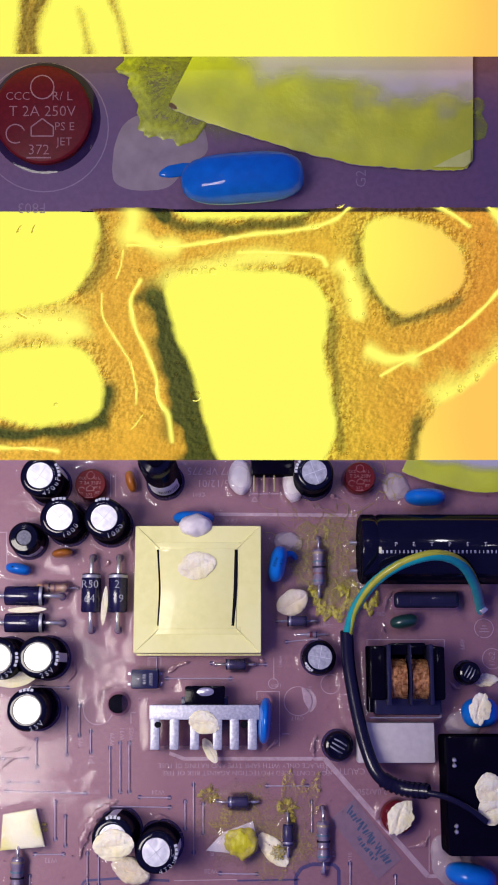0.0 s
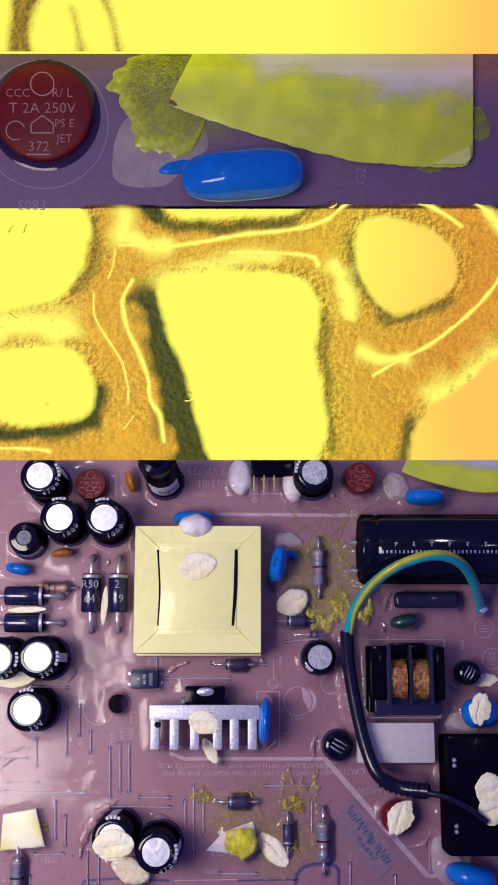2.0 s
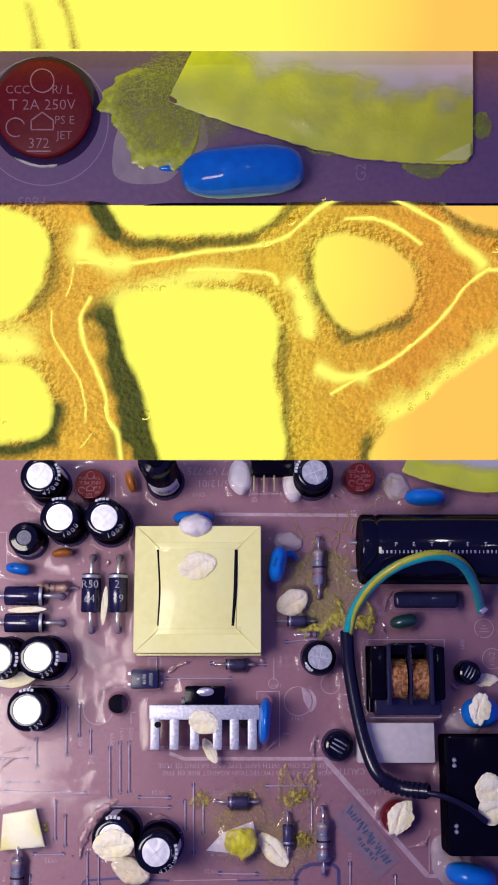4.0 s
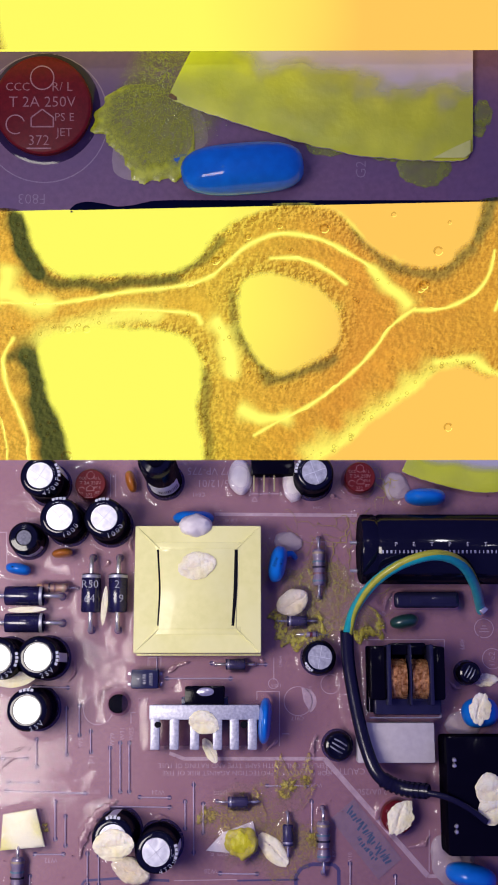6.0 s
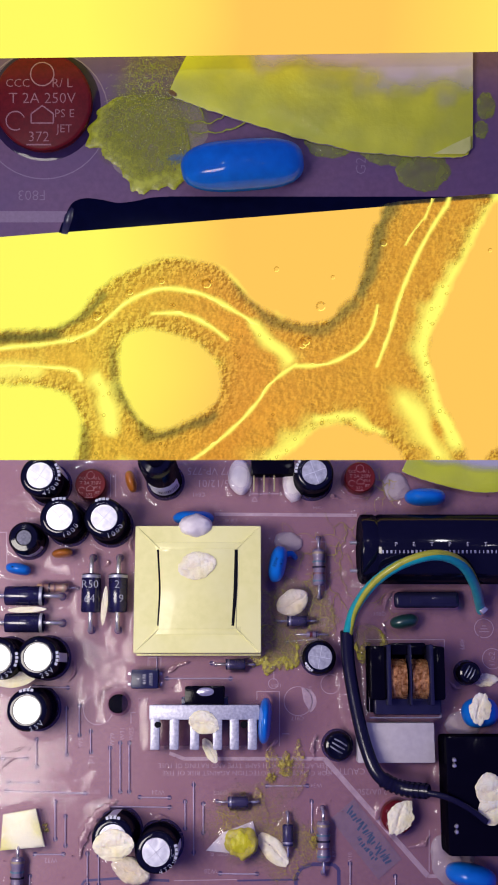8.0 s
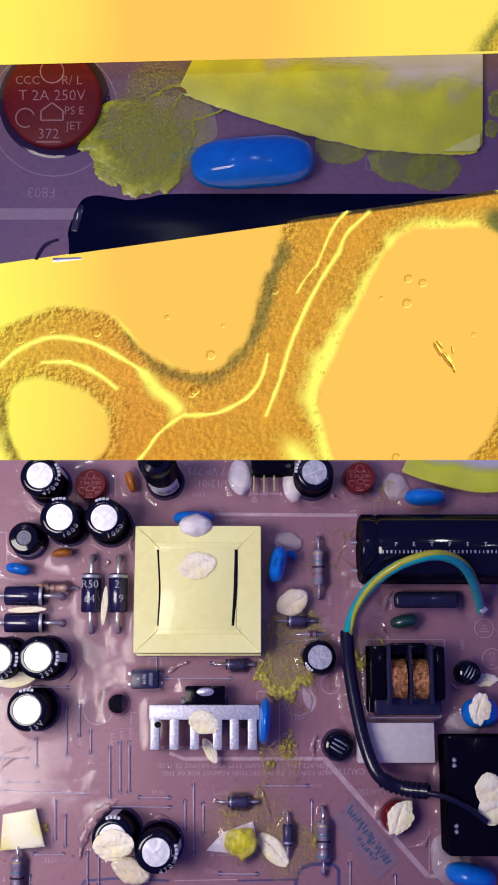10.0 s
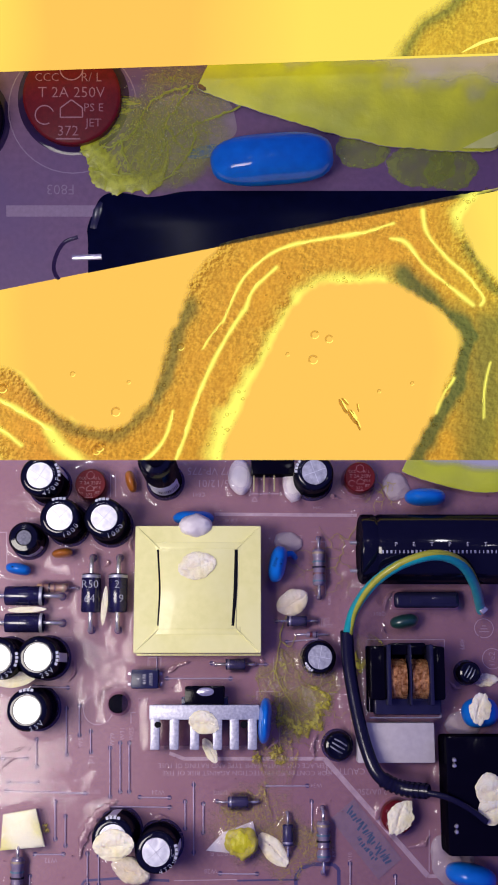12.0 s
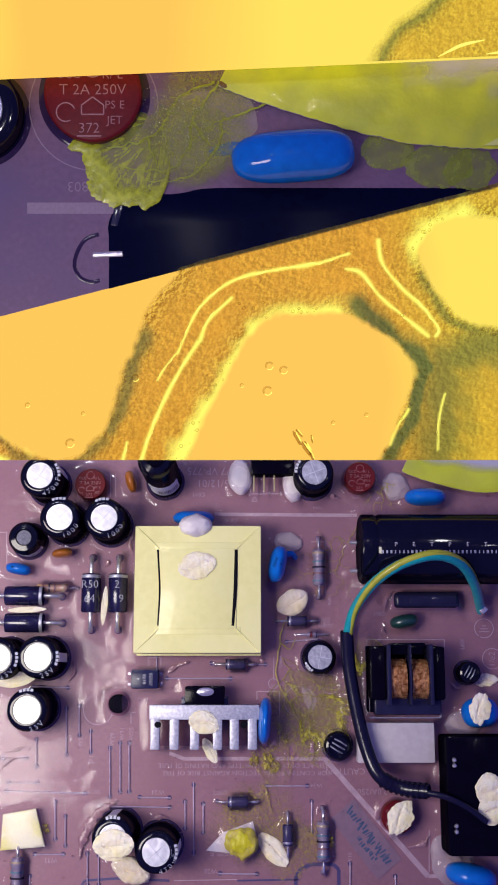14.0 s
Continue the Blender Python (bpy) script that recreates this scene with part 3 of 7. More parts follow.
for body, p, size, turn in (
        ("REPLACE ONLY WITH SAME TYPE AND RATING OF FUSE", (-0.00142, -0.02298), 0.00169, 180),
        ("FOR CONTINUED PROTECTION AGAINST RISK OF FIRE", (-0.00071, -0.02476), 0.00169, 180),
        ("CAUTION:", (0.02398, -0.02435), 0.00221, 180), ("05/12/01", (-0.00879, 0.04892), 0.00279, 180), ("777 VP-775", (-0.00985, 0.05224), 0.00279, 180),
        ("C841", (-0.01323, 0.04591), 0.00162, 180), ("C800", (-0.00459, 0.03903), 0.00147, 180), ("W20", (-0.05056, -0.02695), 0.00162, 180), ("W19", (-0.03889, -0.02926), 0.00162, 180),
        ("W23", (-0.03923, -0.03252), 0.00162, 180), ("W24", (-0.02276, -0.02940), 0.00162, 180), ("W32", (-0.04908, -0.04567), 0.00162, 180), ("W28", (-0.00949, -0.04819), 0.00162, 180),
        ("W38", (-0.05485, -0.01830), 0.00162, 90), ("W26", (-0.04546, -0.02243), 0.00162, 90), ("W5", (-0.04248, -0.01734), 0.00162, 90), ("JP1", (-0.03966, -0.02147), 0.00162, 90),
        ("W29", (-0.03451, -0.01664), 0.00162, 90), ("W31", (-0.03198, -0.01526), 0.00162, 90), ("W25", (-0.02969, -0.01526), 0.00162, 90), ("D902", (-0.00721, -0.02953), 0.00162, 180),
        ("U802", (-0.02754, -0.00802), 0.00162, 90), ("C844", (-0.05005, 0.02663), 0.00147, 180), ("C850", (-0.04684, 0.00839), 0.00147, 180), ("L842", (-0.05712, 0.03933), 0.00147, 180),
        ("C917", (0.01231, -0.01137), 0.00147, 180), ("2.0A/250V", (0.03026, -0.02926), 0.00206, 180), ("W34", (0.01684, -0.02776), 0.00147, 180), ("L801", (0.05463, 0.00725), 0.00147, 90),
        ("Q801", (0.03364, 0.01485), 0.00147, 180), ("C816", (0.01919, 0.01241), 0.00147, 180), ("F803", (0.02838, 0.04531), 0.00132, 180), ("D902-B", (-0.00672, -0.04394), 0.00191, 180), ("D802", (0.01935, 0.01341), 0.00132, 180), ("ZD801", (0.01977, 0.01183), 0.00132, 180), ("D804", (0.00809, 0.00269), 0.00132, 90), ("W12", (0.01585, -0.04140), 0.00132, 90), ("R925", (0.02101, -0.04354), 0.00132, 90), ("W10", (0.02504, -0.04513), 0.00132, 90), ("L805", (0.00691, -0.00325), 0.00132, 180), ("C804", (0.01552, -0.00493), 0.00132, 90), ("L842", (-0.05558, 0.04172), 0.00132, 180), ("R915", (-0.02558, 0.00298), 0.00132, 90), ("1/e2", (0.06229, 0.00326), 0.00221, 90), ("L803", (0.05491, 0.00696), 0.00132, 90), ("C854", (0.01809, 0.04246), 0.00118, 180), ("R801", (0.02087, 0.01818), 0.00118, 90), ("1SA1", (0.01357, 0.03414), 0.00118, 90)):
    letters("printed_text", body, size, "ink", board, at(p, 0.00004, turn))


def jumper(p, q, bent=0.0):
    """A bare wire link with its two sealed holes."""
    a, b = Vector((*p, 0)), Vector((*q, 0))
    t = thing("jumper_wire", pose(0, 0, 0), "bare tinned wire link lying on the circuit board", "wire", "wire links on the board")
    mid = (a + b) / 2 + Vector((bent, bent, 0.0004))
    z = Vector((0, 0, 0.0004))
    part("wire", tube(spline([a - z, a + z * 0.8, mid, b + z * 0.8, b - z], 6), 0.00019, 8), "wire", t)
    for e in (a, b):
        part("hole_seal", lathe([(0.00060, 0), (0.00054, 0.00015), (0.00024, 0.0001), (0, 0.00005)], 12), "dimple", t, m=Matrix.Translation(e))
    return t


for p, q in (((-0.05363, -0.01664), (-0.05339, -0.02325)), ((-0.04630, -0.00900), (-0.04596, -0.02023)), ((-0.04303, -0.00830), (-0.04282, -0.01554)), ((-0.03999, -0.01470), (-0.03985, -0.01968)),
             ((-0.03504, -0.01872), (-0.03476, -0.03048)), ((-0.03250, -0.01747), (-0.03224, -0.02926)), ((-0.03022, -0.01747), (-0.02998, -0.02926)), ((-0.06033, -0.02708), (-0.05311, -0.02708)),
             ((-0.06067, -0.02912), (-0.04114, -0.02967)), ((-0.03682, -0.03279), (-0.01989, -0.03306)), ((-0.02727, -0.03062), (-0.01992, -0.03076)), ((-0.04842, -0.03170), (-0.04813, -0.04060)),
             ((-0.04577, -0.03522), (-0.04556, -0.04220)), ((-0.05305, -0.04420), (-0.04605, -0.04420)), ((-0.04004, -0.04407), (-0.03983, -0.05149)), ((-0.03722, -0.04460), (-0.03705, -0.05149)),
             ((-0.01595, -0.03170), (-0.01588, -0.03818)), ((-0.01387, -0.02763), (-0.01372, -0.04380)), ((-0.01143, -0.03225), (-0.01138, -0.03912)), ((-0.00712, -0.04872), (0.00195, -0.04885)),
             ((-0.06199, -0.02119), (-0.05602, -0.02119)), ((-0.05482, -0.00353), (-0.04618, -0.00381)), ((-0.02089, -0.00155), (-0.00475, -0.00155)), ((0.00453, -0.02790), (0.01458, -0.02790)),
             ((0.01567, -0.03170), (0.01559, -0.03885)), ((0.02502, -0.04646), (0.02491, -0.05242)), ((0.03613, -0.04938), (0.03597, -0.05570)), ((-0.05412, -0.04938), (-0.05393, -0.05439)), ((-0.00953, 0.00227), (0.00419, 0.00198)), ((0.00971, 0.00768), (0.01726, 0.00839)), ((-0.02358, 0.00440), (-0.02352, 0.00071))):
    jumper(p, q)


# ---------------- round capacitors ----------------
def can_capacitor(p, r, h, label, top="alu", bars=True, turn=0.0, disc=0.65, view_cut=False, writing=""):
    t = thing("electrolytic_capacitor", at(p, 0, turn), label, "capacitor", "round capacitors on the board", view_cut=view_cut)
    part("sleeve", lathe([(r * 0.96, 0), (r, 0.0004), (r, h * 0.12), (r * 0.93, h * 0.16), (r, h * 0.20), (r, h - 0.0026), (r * 0.985, h - 0.0016), (r * 0.94, h - 0.0008), (r * 0.86, h - 0.0003),
                          (r * 0.76, h - 0.00005), (r * disc, h - 0.0001), (r * disc, h - 0.0006), (0, h - 0.0006)], 44), "sleeve", t)
    cap = lathe([(r * disc * 0.99, h - 0.0006), (r * disc * 0.97, h - 0.00015), (0, h - 0.0001)], 36)
    lid = part("can_top", cap, top, t)
    for a in (20, 110):
        part("vent_groove", block(r * disc * 1.8, r * 0.035, 0.00006, m=pose(0, 0, h - 0.00008, 0, 0, a)), "groove" if top == "alu" else "alu", lid, smooth=False)
    if bars:
        # the pale stripe that folds over the rim, and printed marks round it
        for a in (54, 65, 76, 87):
            part("stripe_mark", block(r * 0.30, r * 0.13, 0.00006, m=pose(0, 0, h - 0.00035, 0, 0, a) @ pose(r * 0.85, 0, 0, 0, 20)), "white_ink", t, smooth=False)
        for i, ch in enumerate(writing):
            a = 285 - turn + i * 16
            letters("marking", ch, r * 0.36, "white_ink", t, pose(0, 0, h - 0.00055, 0, 0, a) @ pose(r * 0.90, 0, 0.00008, 0, 28) @ pose(0, 0, 0, 0, 0, 90))
        part("side_stripe", ring_wall(r * 1.004, 0.003, h - 0.0016, 62, 86), "white_ink", t)
    # resin skirt, dark because contact shade is put into its colour
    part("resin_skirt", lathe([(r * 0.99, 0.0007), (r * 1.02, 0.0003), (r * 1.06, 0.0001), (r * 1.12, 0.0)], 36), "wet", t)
    return t


def ring_wall(r, z0, z1, a0, a1, seg=8):
    bm = bmesh.new()
    rows = []
    for i in range(seg + 1):
        a = radians(a0 + (a1 - a0) * i / seg)
        rows.append([bm.verts.new((q * math.cos(a), q * math.sin(a), z)) for q, z in ((r * 0.98, z0), (r, z0), (r, z1), (r * 0.98, z1))])
    for a, b in zip(rows, rows[1:]):
        for k in range(3):
            bm.faces.new((a[k], a[k + 1], b[k + 1], b[k]))
    bmesh.ops.recalc_face_normals(bm, faces=bm.faces)
    return bm


white_top = "black sleeved round capacitor with bright aluminium top, sealed to the board"
HC = 0.0165
for p, turn, view_cut, writing in (((-0.05228, 0.04823), -52, True, "470uF"), ((-0.04701, 0.03773), 24, False, "1000"), ((-0.03595, 0.03759), 28, False, "1000"), ((-0.05124, 0.00362), -74, False, "25V"),
                              ((-0.06106, 0.00335), -74, False, "25V"), ((-0.05336, -0.00890), 24, False, "25V"), ((-0.03209, -0.03836), 20, False, ""), ((-0.02183, -0.04139), -70, False, "470uF")):
    can_capacitor(p, 0.00515, HC, white_top, turn=turn, view_cut=view_cut, writing=writing)
can_capacitor((0.01656, 0.04969), 0.00500, 0.013, "black sleeved round capacitor with dull grey scored top", top="alu_dull", turn=90, view_cut=True)
can_capacitor((0.01767, 0.00371), 0.00412, 0.009, "small black capacitor with grey crossed aluminium top", top="alu_dull", turn=150, disc=0.74)


def choke(p, r, h, label, view_cut=False, stripe=True, turn=0.0, core="ferrite"):
    t = thing("choke_coil", at(p, 0, turn), label, "coil", view_cut=view_cut)
    part("sleeve", lathe([(r, 0), (r, h - 0.003), (r * 0.95, h - 0.0012), (r * 0.8, h - 0.0002), (r * 0.5, h), (r * 0.46, h - 0.0006), (0, h - 0.0006)], 36), "sleeve", t)
    part("core", lathe([(r * 0.45, h - 0.0006), (r * 0.43, h - 0.0002), (0, h - 0.0001)], 28), core, t)
    if stripe:
        part("paper_label", ring_wall(r * 1.005, min(h * 0.25, 0.005), min(h * 0.62, 0.017), 225, 335, 14), "white", t)
        for a in range(258, 328, 6):
            part("label_mark", ring_wall(r * 1.012, min(h * 0.32, 0.0075), min(h * 0.52, 0.0115), a, a + 1.6 + (a % 5) * 0.4, 2), "slot", t)
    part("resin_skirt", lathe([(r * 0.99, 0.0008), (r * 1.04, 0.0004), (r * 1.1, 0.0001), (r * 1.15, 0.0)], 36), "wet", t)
    return t


choke((-0.05710, 0.03354), 0.00426, 0.009, "small black sleeved choke coil with a pale printed stripe")
choke((-0.02201, 0.04928), 0.00441, 0.034, "tall black sleeved coil with a white printed paper label", view_cut=True, core="black")


def drum_coil(p, r, h, turn):
    t = thing("drum_coil", at(p, 0, turn), "small round black drum coil with pale wire turns on top", "coil")
    part("drum", lathe([(r, 0), (r, h - 0.001), (r * 0.9, h - 0.0002), (r * 0.75, h), (r * 0.7, h - 0.0008), (0, h - 0.0008)], 32), "sleeve", t)
    for d in (-0.3, 0.0, 0.3):
        part("wire_turn", tube(spline([Vector((-r * 0.5, d * r, h - 0.0009)), Vector((0, d * r * 1.1, h - 0.0002)), Vector((r * 0.5, d * r, h - 0.0009))], 6), r * 0.055, 8), "alu_dull", t)
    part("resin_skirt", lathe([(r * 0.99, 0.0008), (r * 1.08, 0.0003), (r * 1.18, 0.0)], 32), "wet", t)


drum_coil((0.02227, -0.01800), 0.00345, 0.005, 150)
drum_coil((0.05540, -0.00010), 0.00275, 0.006, 60)


# ---------------- fuses ----------------
def fuse(m, r, h, label, cut_case=False, text_turn=0.0):
    t = thing("fuse", m, label, "fuse", view_cut=cut_case)
    part("case", lathe([(r, 0), (r, h * 0.86), (r * 0.975, h * 0.95), (r * 0.93, h), (0, h)], 56), "red", t)
    k = r / 84
    for body, x, y, size in (("T 2A 250V", 0, 4, 26), ("372", -6, -62, 25), ("JET", 38, -48, 20), ("PS E", 38, -22, 20), ("CCC", -42, 30, 20), ("R/ L", 34, 30, 22)):
        letters("marking", body, size * k, "red_ink", t, Matrix.Translation((x * k, y * k, h + 0.00003)))
    part("marking_ring", ring_flat(19 * k, 21 * k, h, seg=28), "red_ink", t, m=Matrix.Translation((0, 46 * k, 0)), smooth=False)
    part("marking_ring", ring_flat(15 * k, 17 * k, h, 20, 300, seg=24), "red_ink", t, m=Matrix.Translation((-46 * k, -34 * k, 0)), smooth=False)
    pent = [(-19, -38), (-19, -22), (0, -8), (19, -22), (19, -38), (-19, -38)]
    bm = bmesh.new()
    for a, b in zip(pent, pent[1:]):
        strip((a[0] * k, a[1] * k), (b[0] * k, b[1] * k), 2.2 * k, h, bm=bm)
    part("marking_house", bm, "red_ink", t, smooth=False)
    part("marking_bar", block(42 * k, 2.4 * k, 0.00006, m=Matrix.Translation((-6 * k, -75 * k, h + 0.00003))), "red_ink", t, smooth=False)
    part("resin_skirt", lathe([(r * 0.99, min(h * 0.2, 0.0012)), (r * 1.03, 0.0006), (r * 1.08, 0.0002), (r * 1.12, 0.0)], 48), "resin" if r < 0.01 else "board_b", t)
    return t


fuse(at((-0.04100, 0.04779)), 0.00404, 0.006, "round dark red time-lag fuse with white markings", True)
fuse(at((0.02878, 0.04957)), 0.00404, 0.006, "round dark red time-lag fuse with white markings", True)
t = fuse(at((0.03656, -0.03490)), 0.00397, 0.005, "round dark red fuse half hidden under an oat flake")


# ---------------- dipped disc capacitors ----------------
def disc_capacitor(m, rx, ry, rz, mat, label, name="ceramic_capacitor", marks=0, leads=True, square=2.5):
    t = thing(name, m, label, "capacitor")
    bm = bmesh.new()
    bmesh.ops.create_uvsphere(bm, u_segments=32, v_segments=18, radius=1.0)
    for v in bm.verts:
        ang = math.atan2(v.co.y, v.co.x)
        v.co.z = math.copysign(abs(v.co.z) ** 0.95, v.co.z)
        grow = (abs(math.cos(ang)) ** square + abs(math.sin(ang)) ** square) ** (-1 / square)
        v.co.x, v.co.y = v.co.x * grow, v.co.y * grow
        n = noise.noise(v.co * 1.4)
        v.co *= 1 + 0.03 * n
    bmesh.ops.scale(bm, vec=(rx, ry, rz), verts=bm.verts)
    bmesh.ops.translate(bm, vec=(0, 0, rz), verts=bm.verts)
    part("dipped_body", bm, mat, t)
    if leads:
        for s in (-0.5, 0.5):
            part("lead", tube([Vector((s * rx, 0, rz * 0.5)), Vector((s * rx, 0, -0.0003))], ry * 0.2, 8), mat, t)
    for i in range(marks):
        part("mark", block(rx * 0.16, ry * 0.28, 0.00005, m=pose((i - marks / 2) * rx * 0.22, ry * 0.1, rz * 1.995 - 0.0001, 0, 0, 20 * i)), "slot", t, smooth=False)
    return t


disc_capacitor(at((-0.03082, 0.04888), 0, 105), 0.00294, 0.00132, 0.003, "orange", "small orange dipped disc capacitor standing on edge")
disc_capacitor(at((-0.04807, 0.03014), 0, 8), 0.00265, 0.00118, 0.003, "orange", "small orange dipped disc capacitor standing on edge")
disc_capacitor(at((-0.05927, 0.02607), 0, -10), 0.00324, 0.00147, 0.003, "blue", "small blue dipped disc capacitor, leaning", marks=3)
disc_capacitor(at((-0.01426, 0.03897), 0, 0), 0.00529, 0.00176, 0.005, "blue", "blue dipped disc capacitor behind the yellow transformer")
t = disc_capacitor(at((0.00737, 0.02719), 0, 78), 0.00471, 0.00221, 0.005, "blue", "blue dipped disc capacitor with dark markings")
for body, dx, dy in (("332K", -1, 4), ("1KV", -1, -5)):
    letters("marking", body, 0.00132, "slot", t, pose(S(dx), S(dy), 0.0099, 0, 0, -12))
part("bent_lead", tube(spline([Vector((0.00265, -0.00118, 0.004)), Vector((0.00353, -0.00294, 0.003)), Vector((0.00294, -0.00412, 0.0008))], 6), 0.00074, 10), "blue", t)
disc_capacitor(at((0.04557, 0.04441), 0, 0), 0.00529, 0.00221, 0.005, "blue", "glossy blue dipped capacitor beside the big black cylinder")
disc_capacitor(at((0.05762, -0.00981), 0, 5), 0.00456, 0.00368, 0.005, "blue", "blue dipped capacitor partly covered by a white flake")
disc_capacitor(at((0.05377, -0.04830), 0, -12), 0.00618, 0.00279, 0.006, "blue", "large glossy blue dipped capacitor in white adhesive")
disc_capacitor(at((0.00390, -0.01161), 0, 86), 0.00559, 0.00162, 0.0075, "blue", "blue disc varistor standing beside the heat sink")
disc_capacitor(at((0.03960, 0.01271), 0, 8), 0.00368, 0.00176, 0.003, "green_dip", "dark green dipped film capacitor sunk in resin")


# ---------------- diodes, resistors ----------------
def axial(p, length, r, turn, label, name, body, bands, lead, category, lead_bend=True, z=None, marks=()):
    """A body lying on the board between two bent leads."""
    t = thing(name, at(p, 0, turn), label, category)
    z = z or r * 1.15
    h = length / 2
    if name == "resistor":
        prof = [(0, -h), (r * 0.8, -h), (r * 1.0, -h * 0.9), (r * 1.0, -h * 0.62), (r * 0.86, -h * 0.5), (r * 0.86, h * 0.5), (r, h * 0.62), (r, h * 0.9), (r * 0.8, h), (0, h)]
    else:
        prof = [(0, -h), (r * 0.93, -h), (r, -h * 0.95), (r, h * 0.95), (r * 0.93, h), (0, h)]
    lay = Matrix.Translation((0, 0, z)) @ Matrix.Rotation(math.pi / 2, 4, "Y")
    part("body", lathe(prof, 26), body, t, m=lay)
    for pos, wid, mat in bands:
        part("band", lathe([(r * 1.01, (pos - wid) * h), (r * 1.015, (pos - wid * 0.9) * h), (r * 1.015, (pos + wid * 0.9) * h), (r * 1.01, (pos + wid) * h)], 26), mat, t, m=lay)
    for s in (-1, 1):
        e = s * (h + lead)
        pts = [Vector((s * h * 0.97, 0, z)), Vector((s * (h + lead * 0.55), 0, z)), Vector((e, 0, z * 0.5)), Vector((e + s * r * 0.1, 0, -0.0005))]
        part("lead", tube(spline(pts, 6), max(r * 0.24, 0.0003), 10), "steel", t)
        part("hole_seal", lathe([(r * 0.44, 0), (r * 0.34, 0.0004), (0, 0.0006)], 16), "dimple", t, m=Matrix.Translation((e, 0, 0)))
    for body_text, x, y, size in marks:
        letters("marking", body_text, size, "mark_grey", t, pose(x, y, z + r * 1.0, 0, 0, -turn))
    return t


BIG = "large black power diode lying on bent tinned leads"
for p, turn, marks in (((-0.04052, 0.01994), 90, (("R50", 0.002, 0.0, 0.0028), ("64", -0.0016, 0.0, 0.0029))), ((-0.03360, 0.01994), 90, (("2", 0.002, 0.0, 0.0029), ("19", -0.0016, -0.0004, 0.0028))),
                       ((-0.05751, 0.01922), 0, ()), ((-0.05725, 0.01238), 0, ())):
    axial(p, 0.00971, 0.00243, turn, BIG, "power_diode", "diode", [(0.86 if turn else 0.9, 0.08, "alu_dull")] if True else [], 0.00441, "diode", marks=marks)
for p, turn in (((-0.00344, 0.00197), 0), ((-0.00280, -0.03163), 0), ((0.00962, -0.03953), 90), ((0.01228, 0.01289), 0)):
    axial(p, 0.00500, 0.00132, turn, "small dark blue glass diode lying on the board", "small_diode", "chip", [(-0.7, 0.1, "alu_dull")], 0.00265, "diode")
axial((-0.05057, 0.02137), 0.00794, 0.00118, 0, "tan resistor with brown bands, half hidden", "resistor", "tan", [(-0.6, 0.07, "brown"), (-0.2, 0.06, "slot"), (0.15, 0.06, "brown"), (0.7, 0.06, "gold")], 0.00235, "resistor")
for p in ((0.01808, 0.02660), (0.01839, -0.04086), (-0.05693, -0.04944)):
    axial(p, 0.00941, 0.00169, 90, "grey-blue resistor with coloured bands lying on the board", "resistor", "grey_resistor",
          [(0.78, 0.06, "gold"), (0.3, 0.05, "teal"), (0.0, 0.05, "slot"), (-0.35, 0.05, "brown"), (-0.75, 0.05, "teal")], 0.00294, "resistor")

axial((0.01620, 0.00950), 0.00294, 0.00074, 0, "tiny red-banded glass diode lying on the board", "small_diode", "grey_resistor", [(-0.2, 0.25, "red"), (0.75, 0.12, "chip")], 0.00265, "diode")

# ---------------- yellow transformer ----------------
tf = thing("transformer", at((-0.01282, 0.02045)), "yellow tape-wrapped transformer with folded ends and dark slots", "transformer")
HT = 0.011
wx, wy = 0.03176, 0.03176
part("taped_body", block(wx, wy, HT, 0.0006, z0=0), "tape", tf)
part("centre_wrap", block(0.01941, 0.02000, 0.0006, 0.00025, z0=HT, m=pose(0, 0, 0)), "tape", tf)
for y in (-70, 72):
    part("cross_tape", block(0.02147, 0.00191, 0.0003, 0.0001, z0=HT + 0.0001, m=pose(0, S(y), 0)), "tape", tf)
for y in (-1, 1):
    part("end_flap", plate([(wx / 2 * 0.985, y * wy / 2 * 0.985), (0.00926, y * 0.00971), (-0.00926, y * 0.00971), (-wx / 2 * 0.985, y * wy / 2 * 0.985)], 0.0002, z0=HT), "tape", tf, smooth=False)
for s in (-1, 1):
    # folded end flaps: shallow wedges from the corner to the wrap
    flap = plate([(s * wx / 2 * 0.99, wy / 2 * 0.99), (s * 0.00912, 0.00971), (s * 0.00912, -0.00971), (s * wx / 2 * 0.99, -wy / 2 * 0.99)], 0.00035, z0=HT)
    part("end_flap", flap, "tape", tf, smooth=False)
for s, dx in ((-1, -70), (1, 63)):
    pts = [Vector((0.00941 * s - (0.00059 if s < 0 else -0.00015), 0.00971, HT + 0.0005)), Vector((0.00941 * s, 0, HT + 0.0006)), Vector((0.00882 * s - (0.00088 if s < 0 else 0), -0.00912, HT + 0.0005))]
    part("slot", tube(spline(pts, 5), 0.00024 if s < 0 else 0.00044, 8, flat=0.4), "slot", tf)
for sx in (-1, 1):
    for sy in (-1, 1):
        part("tape_fold", tube([Vector((sx * wx * 0.49, sy * wy * 0.49, HT + 0.0002)), Vector((sx * 0.00971, sy * 0.01000, HT + 0.0005))], 0.00019, 6), "tape", tf)
part("base_flange", block(wx * 1.0, wy * 1.03, 0.002, 0.0003, z0=0.0), "tape", tf)

# ---------------- heat sink with transistor ----------------
hs = thing("heat_sink", at((-0.01094, -0.00964)), "comb-shaped aluminium heat sink with mounting holes", "heat sink")
HH = 0.010
part("spine", block(0.02706, 0.00353, 0.0016, 0.00025, z0=HH - 0.0016), "sink", hs)
